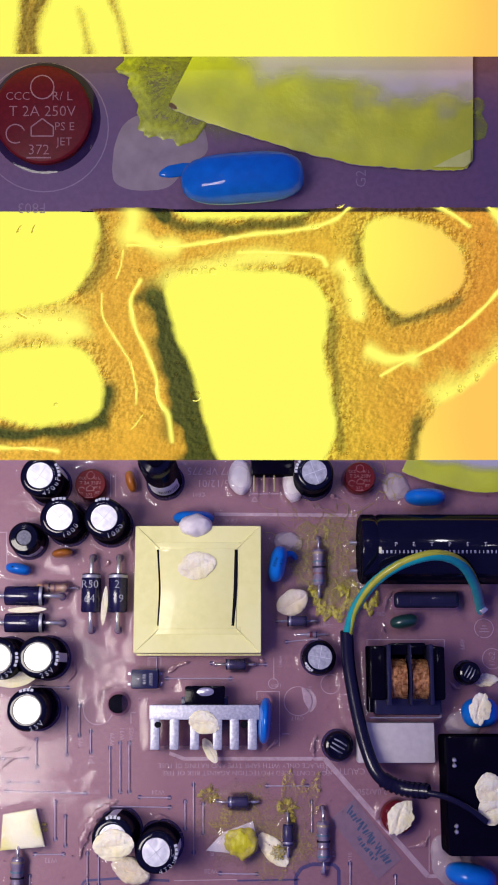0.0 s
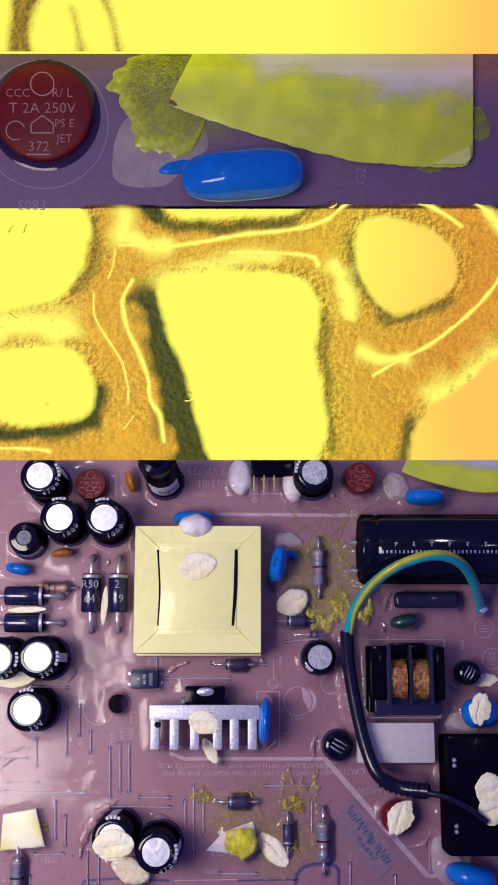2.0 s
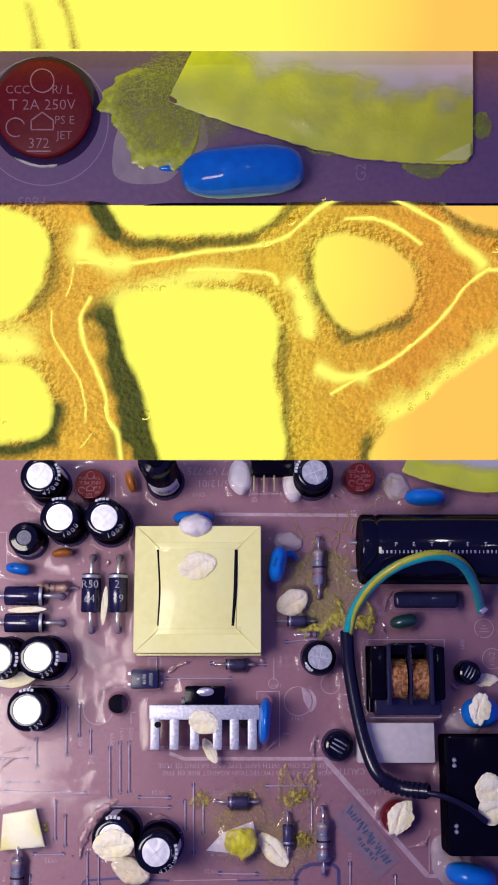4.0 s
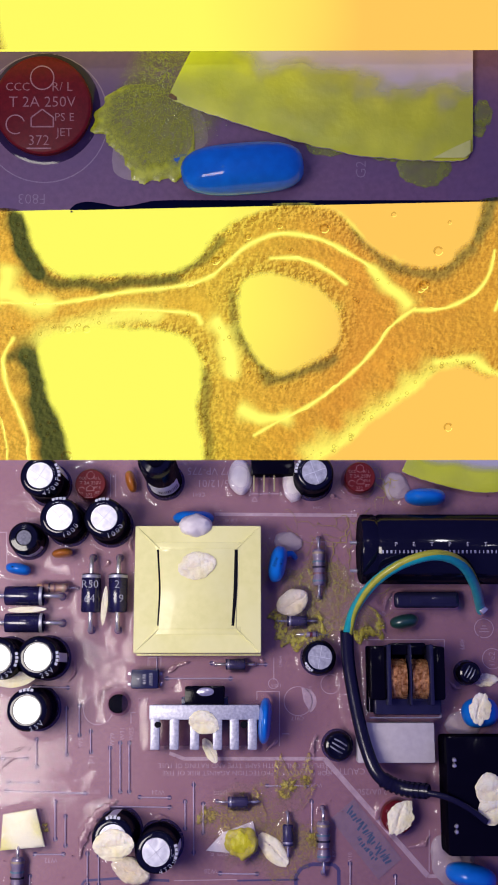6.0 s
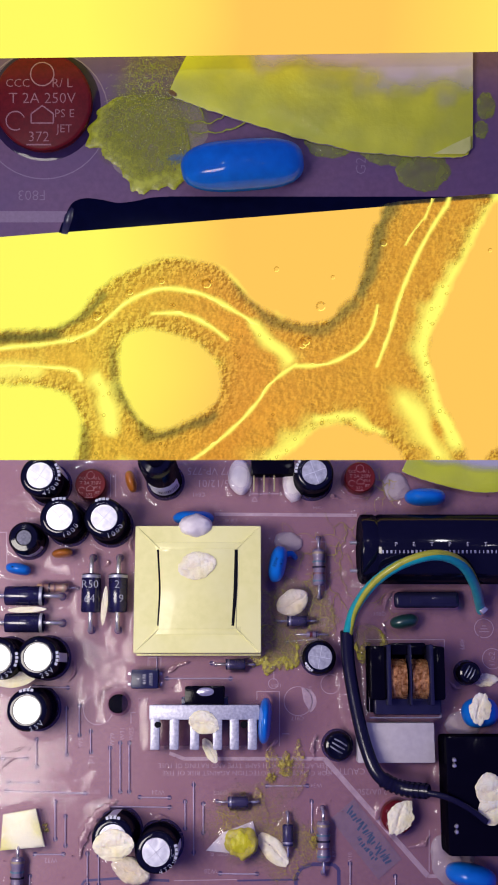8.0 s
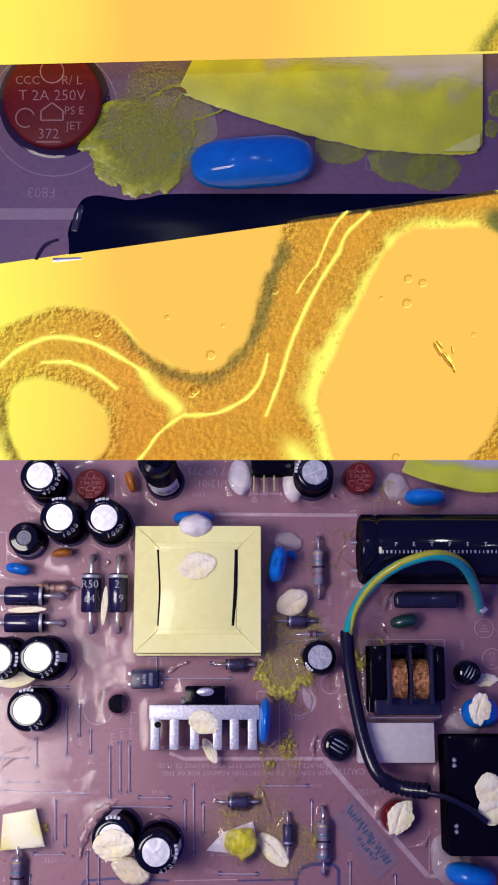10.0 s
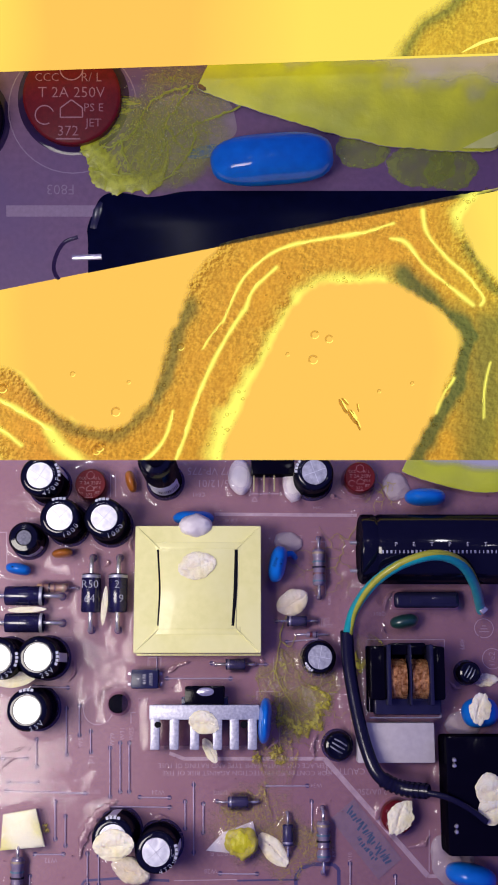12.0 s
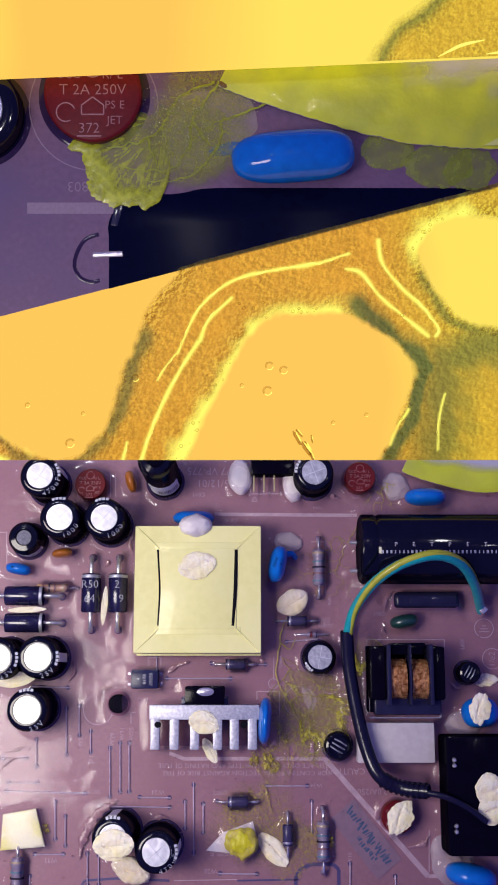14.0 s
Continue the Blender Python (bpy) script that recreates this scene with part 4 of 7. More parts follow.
for i, x in enumerate((-82, -50, -16, 22, 50, 80)):
    part("fin", block(0.00235, 0.00794, 0.0016, 0.0005, z0=HH - 0.0016, m=pose(S(x), -0.00500, 0)), "sink", hs)
part("mounting_wall", block(0.02647, 0.0016, HH - 0.001, 0.0002, z0=0.0, m=pose(0, 0.00088, 0)), "sink", hs)
for x in (-78, 66):
    part("hole", lathe([(0.00088, HH - 0.0003), (0.00074, HH + 0.00005), (0, HH + 0.00006)], 18), "slot", hs, m=pose(S(x), -0.00294, 0))
# resin filling; the shade between the fins is put into its dark colour
part("resin_pocket", block(0.0250, 0.0075, 0.0030, 0.0006, z0=0, m=pose(0, -0.0046, 0)), "pocket", hs, "brown resin, darkened for the shade between the fins")
tr = thing("power_transistor", at((-0.01101, -0.00560)), "black power transistor screwed to the heat sink", "transistor")
part("body", block(0.00971, 0.00441, 0.009, 0.0004, z0=0), "black", tr)
part("tab", block(0.01147, 0.00206, 0.0075, 0.0003, z0=0, m=pose(0, -0.00147, 0)), "chip", tr)
part("screw", lathe([(0.00221, 0.0088), (0.00206, 0.0094), (0.00118, 0.0097), (0, 0.0098)], 24), "steel", tr, m=pose(0.00029, 0.00088, 0) @ Matrix.Diagonal((1, 0.5, 1, 1)))

# ---------------- small chips ----------------
ch = thing("opto_coupler", at((-0.02638, -0.00168)), "small dark blue four-legged chip with pale markings", "chip")
part("body", block(0.00676, 0.00471, 0.003, 0.0003, z0=0), "chip", ch)
for sx in (-1, 1):
    for sy in (-1, 1):
        part("leg", block(0.00103, 0.00088, 0.0012, 0.0002, z0=0, m=pose(sx * 0.00382, sy * 0.00132, 0)), "steel", ch)
for body, x in (("817B", 0), ("4", -11), ("L0630", 11)):
    letters("marking", body, 0.00125, "white_ink", ch, pose(S(x), 0, 0.00302, 0, 0, 90))
tq = thing("small_transistor", at((-0.03298, -0.00777)), "small half-round black transistor standing in resin", "transistor")
bm = lathe([(0.00235, 0), (0.00235, 0.0036), (0.00213, 0.004), (0, 0.004)], 28)
res = bmesh.ops.bisect_plane(bm, geom=bm.verts[:] + bm.edges[:] + bm.faces[:], plane_co=(0.00118, 0, 0), plane_no=(1, 0, 0), clear_outer=True)
bmesh.ops.edgeloop_fill(bm, edges=[g for g in res["geom_cut"] if isinstance(g, bmesh.types.BMEdge)])
part("body", bm, "black", tq)
part("resin_skirt", lathe([(0.00235, 0.0008), (0.00265, 0.0003), (0.00309, 0)], 28), "resin", tq)

# ---------------- connector at the edge cut to fit the view ---
cn = thing("pin_connector", at((0.00615, 0.05298)), "black three-pin connector with brass pins set in white adhesive", "connector", view_cut=True)
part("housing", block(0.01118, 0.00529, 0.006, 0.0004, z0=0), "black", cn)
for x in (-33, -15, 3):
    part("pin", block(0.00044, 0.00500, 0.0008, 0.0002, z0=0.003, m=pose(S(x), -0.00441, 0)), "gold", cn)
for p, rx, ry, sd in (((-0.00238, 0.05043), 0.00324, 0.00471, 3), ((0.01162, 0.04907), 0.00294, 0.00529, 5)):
    g = thing("adhesive_blob", at(p), "white dried adhesive blob on the board", "adhesive", view_cut=True)
    part("blob", lump(rx, ry, 0.0016, 0.10, sd), "chalk", g)

# ---------------- large capacitor, film parts, inductor ----------------
big = thing("large_capacitor", at((0.04642, 0.03053)), "large black cylindrical capacitor lying on its side with pale lettering", "capacitor")
RB, LB = 0.0088, 0.03735
lay = Matrix.Translation((0, 0, RB)) @ Matrix.Rotation(math.pi / 2, 4, "Y")
prof = [(0, -LB / 2), (RB * 0.9, -LB / 2), (RB * 0.98, -LB / 2 + 0.0004), (RB, -LB / 2 + 0.001), (RB, -LB / 2 + 0.0035), (RB * 0.955, -LB / 2 + 0.0042), (RB, -LB / 2 + 0.005), (RB, LB / 2 - 0.001), (RB * 0.9, LB / 2), (0, LB / 2)]
part("sleeve", lathe(prof, 64), "sleeve", big, m=lay)
for i, x in enumerate((-70, -40, -10, 20, 50, 80, 105)):
    letters("marking", "PET"[i % 3], 0.00147, "white_ink", big, pose(S(x), 0.00029, 2 * RB + 0.00002))
rnd = random.Random(12)
for i in range(30):
    part("print_mark", block(S(rnd.uniform(1.5, 4)), 0.00081, 0.00004, m=pose(S(-92 + i * 7), -0.00147, 2 * RB - 0.0001)), "alu_dull", big, smooth=False)
for y in (-34, 15):
    part("pin", tube([Vector((-LB / 2 - 0.0018, S(y), 0.004)), Vector((-LB / 2 + 0.0004, S(y), 0.004))], 0.0005, 10), "steel", big)

fc = thing("film_capacitor", at((0.04552, 0.01822)), "dark slate film capacitor in a rounded case", "capacitor")
part("case", block(0.01647, 0.00397, 0.004, 0.0012, z0=0, segments=4), "slate", fc)
part("top_panel", block(0.01176, 0.00221, 0.0004, 0.00015, z0=0.004, m=pose(0.00147, 0, 0)), "slate", fc)
part("resin_skirt", block(0.01735, 0.00471, 0.0005, 0.0002, z0=0), "resin", fc)

ind = thing("line_inductor", at((0.03886, -0.00163)), "black framed choke with two copper wire windings", "inductor")
HI = 0.012
part("bobbin_base", block(0.01824, 0.01647, 0.0025, 0.0004, z0=0), "black", ind)
for x, w in ((-47, 28), (53, 24)):
    part("core_leg", block(S(w), 0.01294, HI * 0.86, 0.0007, z0=0, m=pose(S(x), 0.00147, 0)), "black", ind)
for x, w in ((-30, 7), (6, 3), (41, 7)):
    part("bobbin_flange", block(S(w), 0.01471, HI - 0.002, 0.0004, z0=0.002, m=pose(S(x), 0.00103, 0)), "slate", ind)
part("tray", block(0.01647, 0.00500, 0.0052, 0.0006, z0=0.002, m=pose(0.00059, -0.00618, 0)), "slate", ind)
part("top_core", block(0.00882, 0.00294, 0.0062, 0.0005, z0=0.002, m=pose(0.00088, 0.00735, 0)), "black", ind)


def winding(width, radius, turns, r, layers, seed):
    """Fine wire wound in uneven layers round a lying core."""
    rnd = random.Random(seed)
    bm = bmesh.new()
    for layer in range(layers):
        n, q = 22, radius - layer * r * 1.5
        pts = []
        for i in range(turns * n + 1):
            a = 2 * math.pi * i / n
            x = width * (i / (turns * n) - 0.5) + rnd.uniform(-0.15, 0.15) * r
            k = q + 0.35 * r * math.sin(i * 0.13 + layer)
            pts.append(Vector((x, k * math.cos(a), k * math.sin(a))))
        tube(pts, r, 6, bm)
    return bm


for cx, w, seed in ((-12, 28, 1), (24, 28, 2)):
    part("copper_winding", winding(S(w), 0.00485, 13, 0.00017, 2, seed), "copper", ind, "shiny copper wire winding", m=pose(S(cx), 0.00000, 0.0062))
    part("winding_core", tube([Vector((S(cx - w / 2), 0, 0.0062)), Vector((S(cx + w / 2), 0, 0.0062))], 0.00441, 24), "brown", ind)
part("rim_wire", tube([Vector((-0.00882, -0.00294, HI * 0.5)), Vector((-0.00882, -0.00941, HI * 0.5)), Vector((0.00882, -0.00941, HI * 0.5)), Vector((0.00882, -0.00294, HI * 0.5))], 0.00019, 8), "steel", ind)

cr = thing("cement_resistor", at((0.03646, -0.01712)), "white ceramic block resistor lying on the board", "resistor")
part("block", block(0.01912, 0.00971, 0.006, 0.0005, z0=0), "cement", cr)

rl = thing("relay", at((0.05640, -0.02910)), "large black glossy relay case with silver tabs", "relay")
part("case", block(0.01765, 0.02794, 0.012, 0.001, z0=0), "black", rl)
for y in (52, -52):
    for d in (-5, 5):
        part("tab", lathe([(0.00062, 0), (0.00058, 0.0006), (0.00034, 0.0010), (0, 0.0011)], 14), "steel", rl, m=pose(S(-46), S(y + d * 0.9), 0.0116))

# ---------------- earth wire ----------------
ew = thing("earth_wire", pose(0, 0, 0), "green and yellow earth wire running into black heat-shrink sleeve", "wire")


def lift(p, z):
    k = (EYE_HEIGHT - z) / EYE_HEIGHT
    return Vector((p[0] * k, p[1] * k, z))


green = [lift(p, z) for p, z in (((0.02540, 0.00982), 0.012), ((0.02725, 0.01586), 0.015), ((0.03205, 0.02239), 0.019), ((0.03950, 0.02751), 0.023), ((0.04839, 0.02986), 0.024),
                                 ((0.05493, 0.02780), 0.020), ((0.05840, 0.02239), 0.012), ((0.05989, 0.01558), 0.001))]
line = spline(green, 8)
part("green_insulation", tube(line, 0.00125, 18), "green_wire", ew)
stripe = []
for i, p in enumerate(line):
    d = (line[min(i + 1, len(line) - 1)] - line[max(i - 1, 0)]).normalized()
    side = d.cross(Vector((0, 0, 1))).normalized()
    a = radians(-40 + 150 * i / len(line))
    stripe.append(p + (side * math.sin(a) * -1 + side.cross(d) * math.cos(a)) * 0.00062)
part("yellow_stripe", tube(stripe, [0.00074 + 0.00018 * math.sin(math.pi * i / (len(stripe) - 1)) ** 2 for i in range(len(stripe))], 12), "yellow_wire", ew)
black = [lift(p, z) for p, z in (((0.02512, 0.01040), 0.012), ((0.02555, 0.00156), 0.010), ((0.02737, -0.00970), 0.009), ((0.02975, -0.01940), 0.009), ((0.03275, -0.02558), 0.010), ((0.03834, -0.02844), 0.010), ((0.04511, -0.02926), 0.013))]
part("heat_shrink", tube(spline(black, 10), 0.00162, 18), "shrink", ew)
bl = spline(black, 10)
for i in range(42, 60, 2):
    part("shrink_rib", tube([bl[i], bl[i + 1]], 0.00194, 16), "shrink", ew)
part("bare_end", block(0.00190, 0.00150, 0.0022, 0.0004, z0=0.0016, m=pose(*(0.05989, 0.01558), 0, 0, 0, 40)), "steel", ew, "cut silver wire end")
part("wire_tail", tube(spline([lift((0.04299, -0.02926), 0.013), lift((0.04931, -0.03062), 0.0145), lift((0.05486, -0.03333), 0.0145), lift((0.05924, -0.03657), 0.0135)], 8), 0.00074, 10), "shrink", ew)

# ---------------- raised resin ridges, added to catch the lamps as glints -------------
def ridge(points, r):
    t = thing("resin_ridge", pose(0, 0, 0.0009), "glossy raised bead of clear sealing resin on the board", "resin", "resin beads on the board")
    pts = spline([Vector((*p, 0)) for p in points], 8)
    rs = [r * max(0.15, 0.6 + 0.7 * noise.noise(p * 900)) * math.sin(math.pi * (0.06 + 0.88 * i / (len(pts) - 1))) for i, p in enumerate(pts)]
    part("bead", tube(pts, [q * 1.6 for q in rs], 14, flat=0.28), "bead", t)


for pts, r in ((((-0.04210, -0.04540), (-0.04086, -0.03979), (-0.03748, -0.03441), (-0.03304, -0.03143)), 0.00118), (((-0.03771, -0.00858), (-0.03793, -0.00578), (-0.03668, -0.00409), (-0.03439, -0.00353)), 0.00059), (((-0.02062, -0.00014), (-0.01862, 0.00156), (-0.01531, 0.00269)), 0.00059),
               (((0.01698, -0.01554), (0.01581, -0.01830), (0.01635, -0.02106)), 0.00074), (((0.04451, -0.03979), (0.04305, -0.04167), (0.03938, -0.04247)), 0.00059), (((0.03698, 0.02050), (0.03518, 0.01818), (0.03482, 0.01529)), 0.00059),
               (((-0.02791, 0.00411), (-0.01605, 0.00440), (0.00202, 0.00425)), 0.00037), (((0.02803, 0.02663), (0.02843, 0.02429), (0.02943, 0.02283)), 0.00074), (((0.04464, 0.02225), (0.04888, 0.02210)), 0.00044), (((0.00413, -0.01940), (0.00641, -0.01747), (0.00727, -0.01664)), 0.00044),
               (((0.02361, 0.04456), (0.02243, 0.04501), (0.02125, 0.04591)), 0.00059), (((-0.03748, 0.02898), (-0.03657, 0.02780), (-0.03772, 0.02663)), 0.00037), (((-0.03030, 0.02971), (-0.03110, 0.03310), (-0.02997, 0.03562)), 0.00037), (((0.03145, -0.03306), (0.03198, -0.03495), (0.03110, -0.03657)), 0.00059),
               (((-0.04621, -0.00268), (-0.04457, 0.00014), (-0.04494, 0.00298)), 0.00044), (((-0.02548, -0.01940), (-0.02365, -0.01830), (-0.02263, -0.01940)), 0.00037), (((-0.01985, -0.03576), (-0.02197, -0.03522), (-0.02407, -0.03603)), 0.00059), (((0.00246, 0.00354), (0.00361, 0.00269)), 0.00059),
               (((-0.06203, -0.02380), (-0.06068, -0.02188), (-0.05844, -0.02106)), 0.00059), (((-0.06134, -0.01968), (-0.05852, -0.01913), (-0.05656, -0.01830)), 0.00044), (((0.05097, -0.00240), (0.05236, -0.00381), (0.05379, -0.00409)), 0.00044), (((0.03476, 0.01269), (0.03413, 0.01068), (0.03527, 0.00954)), 0.00044)):
    ridge(pts, r)

# small domes added to catch the lamps as scattered white points
rnd = random.Random(21)
bm = bmesh.new()
for i in range(420):
    x, y, r = rnd.uniform(-0.064, 0.064), rnd.uniform(-0.056, 0.054), rnd.uniform(0.00008, 0.00022)
    rings = [[bm.verts.new((x + q * math.cos(k * math.pi / 4), y + q * math.sin(k * math.pi / 4), z)) for k in range(8)] for q, z in ((r, 0.0), (r * 0.8, r * 0.45), (r * 0.4, r * 0.7))]
    for a, b in zip(rings, rings[1:]):
        for k in range(8):
            bm.faces.new((a[k], a[(k + 1) % 8], b[(k + 1) % 8], b[k]))
    bm.faces.new(rings[-1])
drops = part("water_droplet", bm, "bead", None)
drops.matrix_basis = pose(0, 0, 0.0007)
tagged(drops, "tiny droplets added to glitter on the sealed board", "droplet", kind="stuff")

# ---------------- adhesive, flakes, paper ----------------
for p, rx, ry, sd in (((0.01017, 0.03310), 0.00353, 0.00279, 11), ((0.03854, 0.04802), 0.00353, 0.00368, 12), ((0.05022, -0.04513), 0.00529, 0.00647, 14), ((0.05419, -0.01276), 0.00441, 0.00324, 15)):
    g = thing("adhesive_blob", at(p), "white dried adhesive smear on the board", "adhesive", view_cut=True)
    part("blob", lump(rx, ry, 0.0007, 0.16, sd, sub=4), "haze", g)


def oat(p, z, rx, ry, turn, seed, label="cream oat flake with a split crease", ragged=0.11):
    t = thing("oat_flake", pose(p[0], p[1], z, 0, 0, turn), label, "oat flake", "oat flakes on the board")
    bm = lump(rx * 1.05, ry * 1.05, min(rx, ry) * 0.15, ragged, seed, 2.2, 4)
    for v in bm.verts:
        u = v.co.x / rx
        v.co.y *= 1 - 0.22 * max(0.0, abs(u) - 0.35)
        if v.co.z > 0:
            split = math.exp(-((v.co.y + ry * 0.18 * math.sin(u * 2 + seed)) / (ry * 0.09)) ** 2) * max(0.0, 1 - u * u)
            rib = 0.020 * math.sin(v.co.y / ry * 22 + 2 * noise.noise(v.co * 900))
            v.co.z += min(rx, ry) * (rib - 0.16 * split) + 0.00012 * noise.noise(v.co * 1800)
        v.co.z = max(v.co.z, 0)
    part("flake", bm, "oat", t)
    return t


oat((0.01120, 0.01769), 0.0012, 0.00412, 0.00309, 30, 1)
oat((-0.01297, 0.02613), 0.0116, 0.00456, 0.00324, 10, 2, "pale oat flake lying on the yellow transformer")
oat((-0.01106, -0.01207), 0.0100, 0.00368, 0.00265, -20, 3, "cream oat flake lying on the heat sink")
oat((-0.00969, -0.01915), 0.0040, 0.00324, 0.00132, -62, 4, "curled oat husk hanging from the heat sink")
oat((-0.03698, 0.01679), 0.0030, 0.00471, 0.00074, 86, 5, "narrow oat husk wedged between two diodes")
oat((-0.05651, 0.01565), 0.0040, 0.00471, 0.00074, 2, 6, "narrow oat husk wedged between two diodes")
oat((-0.05846, -0.00179), 0.0080, 0.00500, 0.00176, 5, 7, "cream oat husk lying among the capacitors")
oat((-0.03187, -0.03968), 0.0164, 0.00456, 0.00338, 5, 8, "cream oat flake lying on a capacitor top")
oat((-0.02915, -0.04797), 0.0010, 0.00471, 0.00279, -25, 9, "cream oat flake lying on the board")
oat((0.03698, -0.03504), 0.0050, 0.00375, 0.00265, 62, 10, "ragged cream oat flake lying on a red fuse", 0.32)
oat((0.05778, -0.02773), 0.0122, 0.00324, 0.00382, 0, 21, "cream oat flake lying on the black relay")
oat((0.05812, -0.03240), 0.0122, 0.00309, 0.00324, 0, 22, "cream oat flake lying on the black relay")
oat((0.00600, -0.04312), 0.0004, 0.00485, 0.00235, -48, 23, "yellowed oat flake overgrown with slime mould")
oat((0.05676, -0.00867), 0.0098, 0.00345, 0.00245, 78, 24, "white flake stuck on a blue capacitor", 0.30)
oat((0.06023, -0.00196), 0.0005, 0.00290, 0.00150, 5, 25, "white scrap lying beside a drum coil", 0.34)
g = thing("adhesive_lump", at((-0.01353, 0.03631), 0.0085), "white wax lump on the edge of the transformer", "adhesive")
part("lump", lump(0.00412, 0.00294, 0.0035, 0.14, 31, sub=4), "chalk", g)

pp = thing("paper_square", pose(0, 0, 0), "white paper square stained yellow by slime mould", "paper")
part("sheet", plate([(-0.06101, -0.03455), (-0.05289, -0.03319), (-0.05032, -0.04220), (-0.06135, -0.04313)], 0.0006, 0.0001, 0.0012), "film", pp)
pt = thing("paper_triangle", pose(0, 0, 0), "pale paper triangle half covered by bright yellow slime", "paper")
part("sheet", plate([(-0.01065, -0.04327), (-0.00646, -0.03899), (0.00099, -0.03630), (0.00210, -0.04113), (-0.00014, -0.04433)], 0.0005, 0.0001, 0.0003), "chalk", pt)
ys = thing("slime_mass", at((-0.00182, -0.04140)), "bright yellow slime mould mass on the paper triangle", "slime mould")
part("mass", lump(0.00397, 0.00382, 0.0016, 0.22, 41, 1.9, 4), "slime_bright", ys)
ps = thing("paper_slab", pose(0, 0, 0), "pale damp paper piece with yellow-green slime along its edge", "paper", view_cut=True)

lb = thing("sticker", at((0.02905, -0.04060), 0, -51), "clear slanting sticker with faint blue lettering", "sticker")
part("film", block(0.01840, 0.00770, 0.00012, z0=0.0001), "label_film", lb, smooth=False)
rnd = random.Random(5)
for y, low_h, high_h, x, end in ((8, 9, 19, -54, 18), (6, 8, 16, 20, 52), (-10, 4, 8, -10, 40)):
    while x < end:
        w = rnd.uniform(1.5, 4.0)
        part("print_bar", block(S(w), S(rnd.uniform(low_h, high_h)), 0.00005, z0=0.00022, m=pose(S(x), S(y + rnd.uniform(-3, 3)), 0, 0, 0, rnd.uniform(-16, 16))), "label_ink", lb, smooth=False)
        x += w + rnd.uniform(1.0, 3.0)

# ---------------- clear resin film that seals the lower board ----------------
def gel_material(name):
    """Clear, slightly milky resin with a wet surface."""
    mat = bpy.data.materials.new(name)
    mat.use_nodes = True
    nt = mat.node_tree
    n, l = nt.nodes, nt.links
    n.remove(n["Principled BSDF"])
    co = n.new("ShaderNodeTexCoord")
    heights = []
    for scale, amount in ((70.0, 0.9), (620.0, 0.45)):
        t = n.new("ShaderNodeTexNoise")
        t.inputs["Scale"].default_value, t.inputs["Detail"].default_value = scale, 3.0
        l.new(co.outputs["Object"], t.inputs["Vector"])
        m = n.new("ShaderNodeMath")
        m.operation = "MULTIPLY"
        m.inputs[1].default_value = amount
        l.new(t.outputs["Fac"], m.inputs[0])
        heights.append(m.outputs["Value"])
    # the fine ripples come in patches
    patch = n.new("ShaderNodeTexNoise")
    patch.inputs["Scale"].default_value, patch.inputs["Detail"].default_value = 38.0, 3.0
    l.new(co.outputs["Object"], patch.inputs["Vector"])
    where = n.new("ShaderNodeMapRange")
    where.inputs["From Min"].default_value, where.inputs["From Max"].default_value = 0.44, 0.62
    where.inputs["To Min"].default_value = 0.08
    l.new(patch.outputs["Fac"], where.inputs["Value"])
    add = n.new("ShaderNodeMath")
    add.operation = "MULTIPLY_ADD"
    l.new(heights[1], add.inputs[0])
    l.new(where.outputs["Result"], add.inputs[1])
    l.new(heights[0], add.inputs[2])
    bp = n.new("ShaderNodeBump")
    bp.inputs["Strength"].default_value, bp.inputs["Distance"].default_value = 0.45, 0.001
    l.new(add.outputs["Value"], bp.inputs["Height"])
    clear = n.new("ShaderNodeBsdfTransparent")
    clear.inputs["Color"].default_value = (0.97, 0.95, 1.0, 1)
    # violet milk also puts the bluish haze of the shadows into the film
    milk = n.new("ShaderNodeBsdfDiffuse")
    milk.inputs["Color"].default_value = (0.36, 0.28, 0.50, 1)
    haze = n.new("ShaderNodeMixShader")
    thick = n.new("ShaderNodeAttribute")
    thick.attribute_name = "milk"
    l.new(thick.outputs["Fac"], haze.inputs["Fac"])
    l.new(clear.outputs["BSDF"], haze.inputs[1])
    l.new(milk.outputs["BSDF"], haze.inputs[2])
    gloss = n.new("ShaderNodeBsdfGlossy")
    gloss.inputs["Roughness"].default_value = 0.05
    l.new(bp.outputs["Normal"], gloss.inputs["Normal"])
    fr = n.new("ShaderNodeFresnel")
    fr.inputs["IOR"].default_value = 1.40
    l.new(bp.outputs["Normal"], fr.inputs["Normal"])
    mx = n.new("ShaderNodeMixShader")
    l.new(fr.outputs["Fac"], mx.inputs["Fac"])
    l.new(haze.outputs["Shader"], mx.inputs[1])
    l.new(gloss.outputs["BSDF"], mx.inputs[2])
    l.new(mx.outputs["Shader"], n["Material Output"].inputs["Surface"])
    return mat


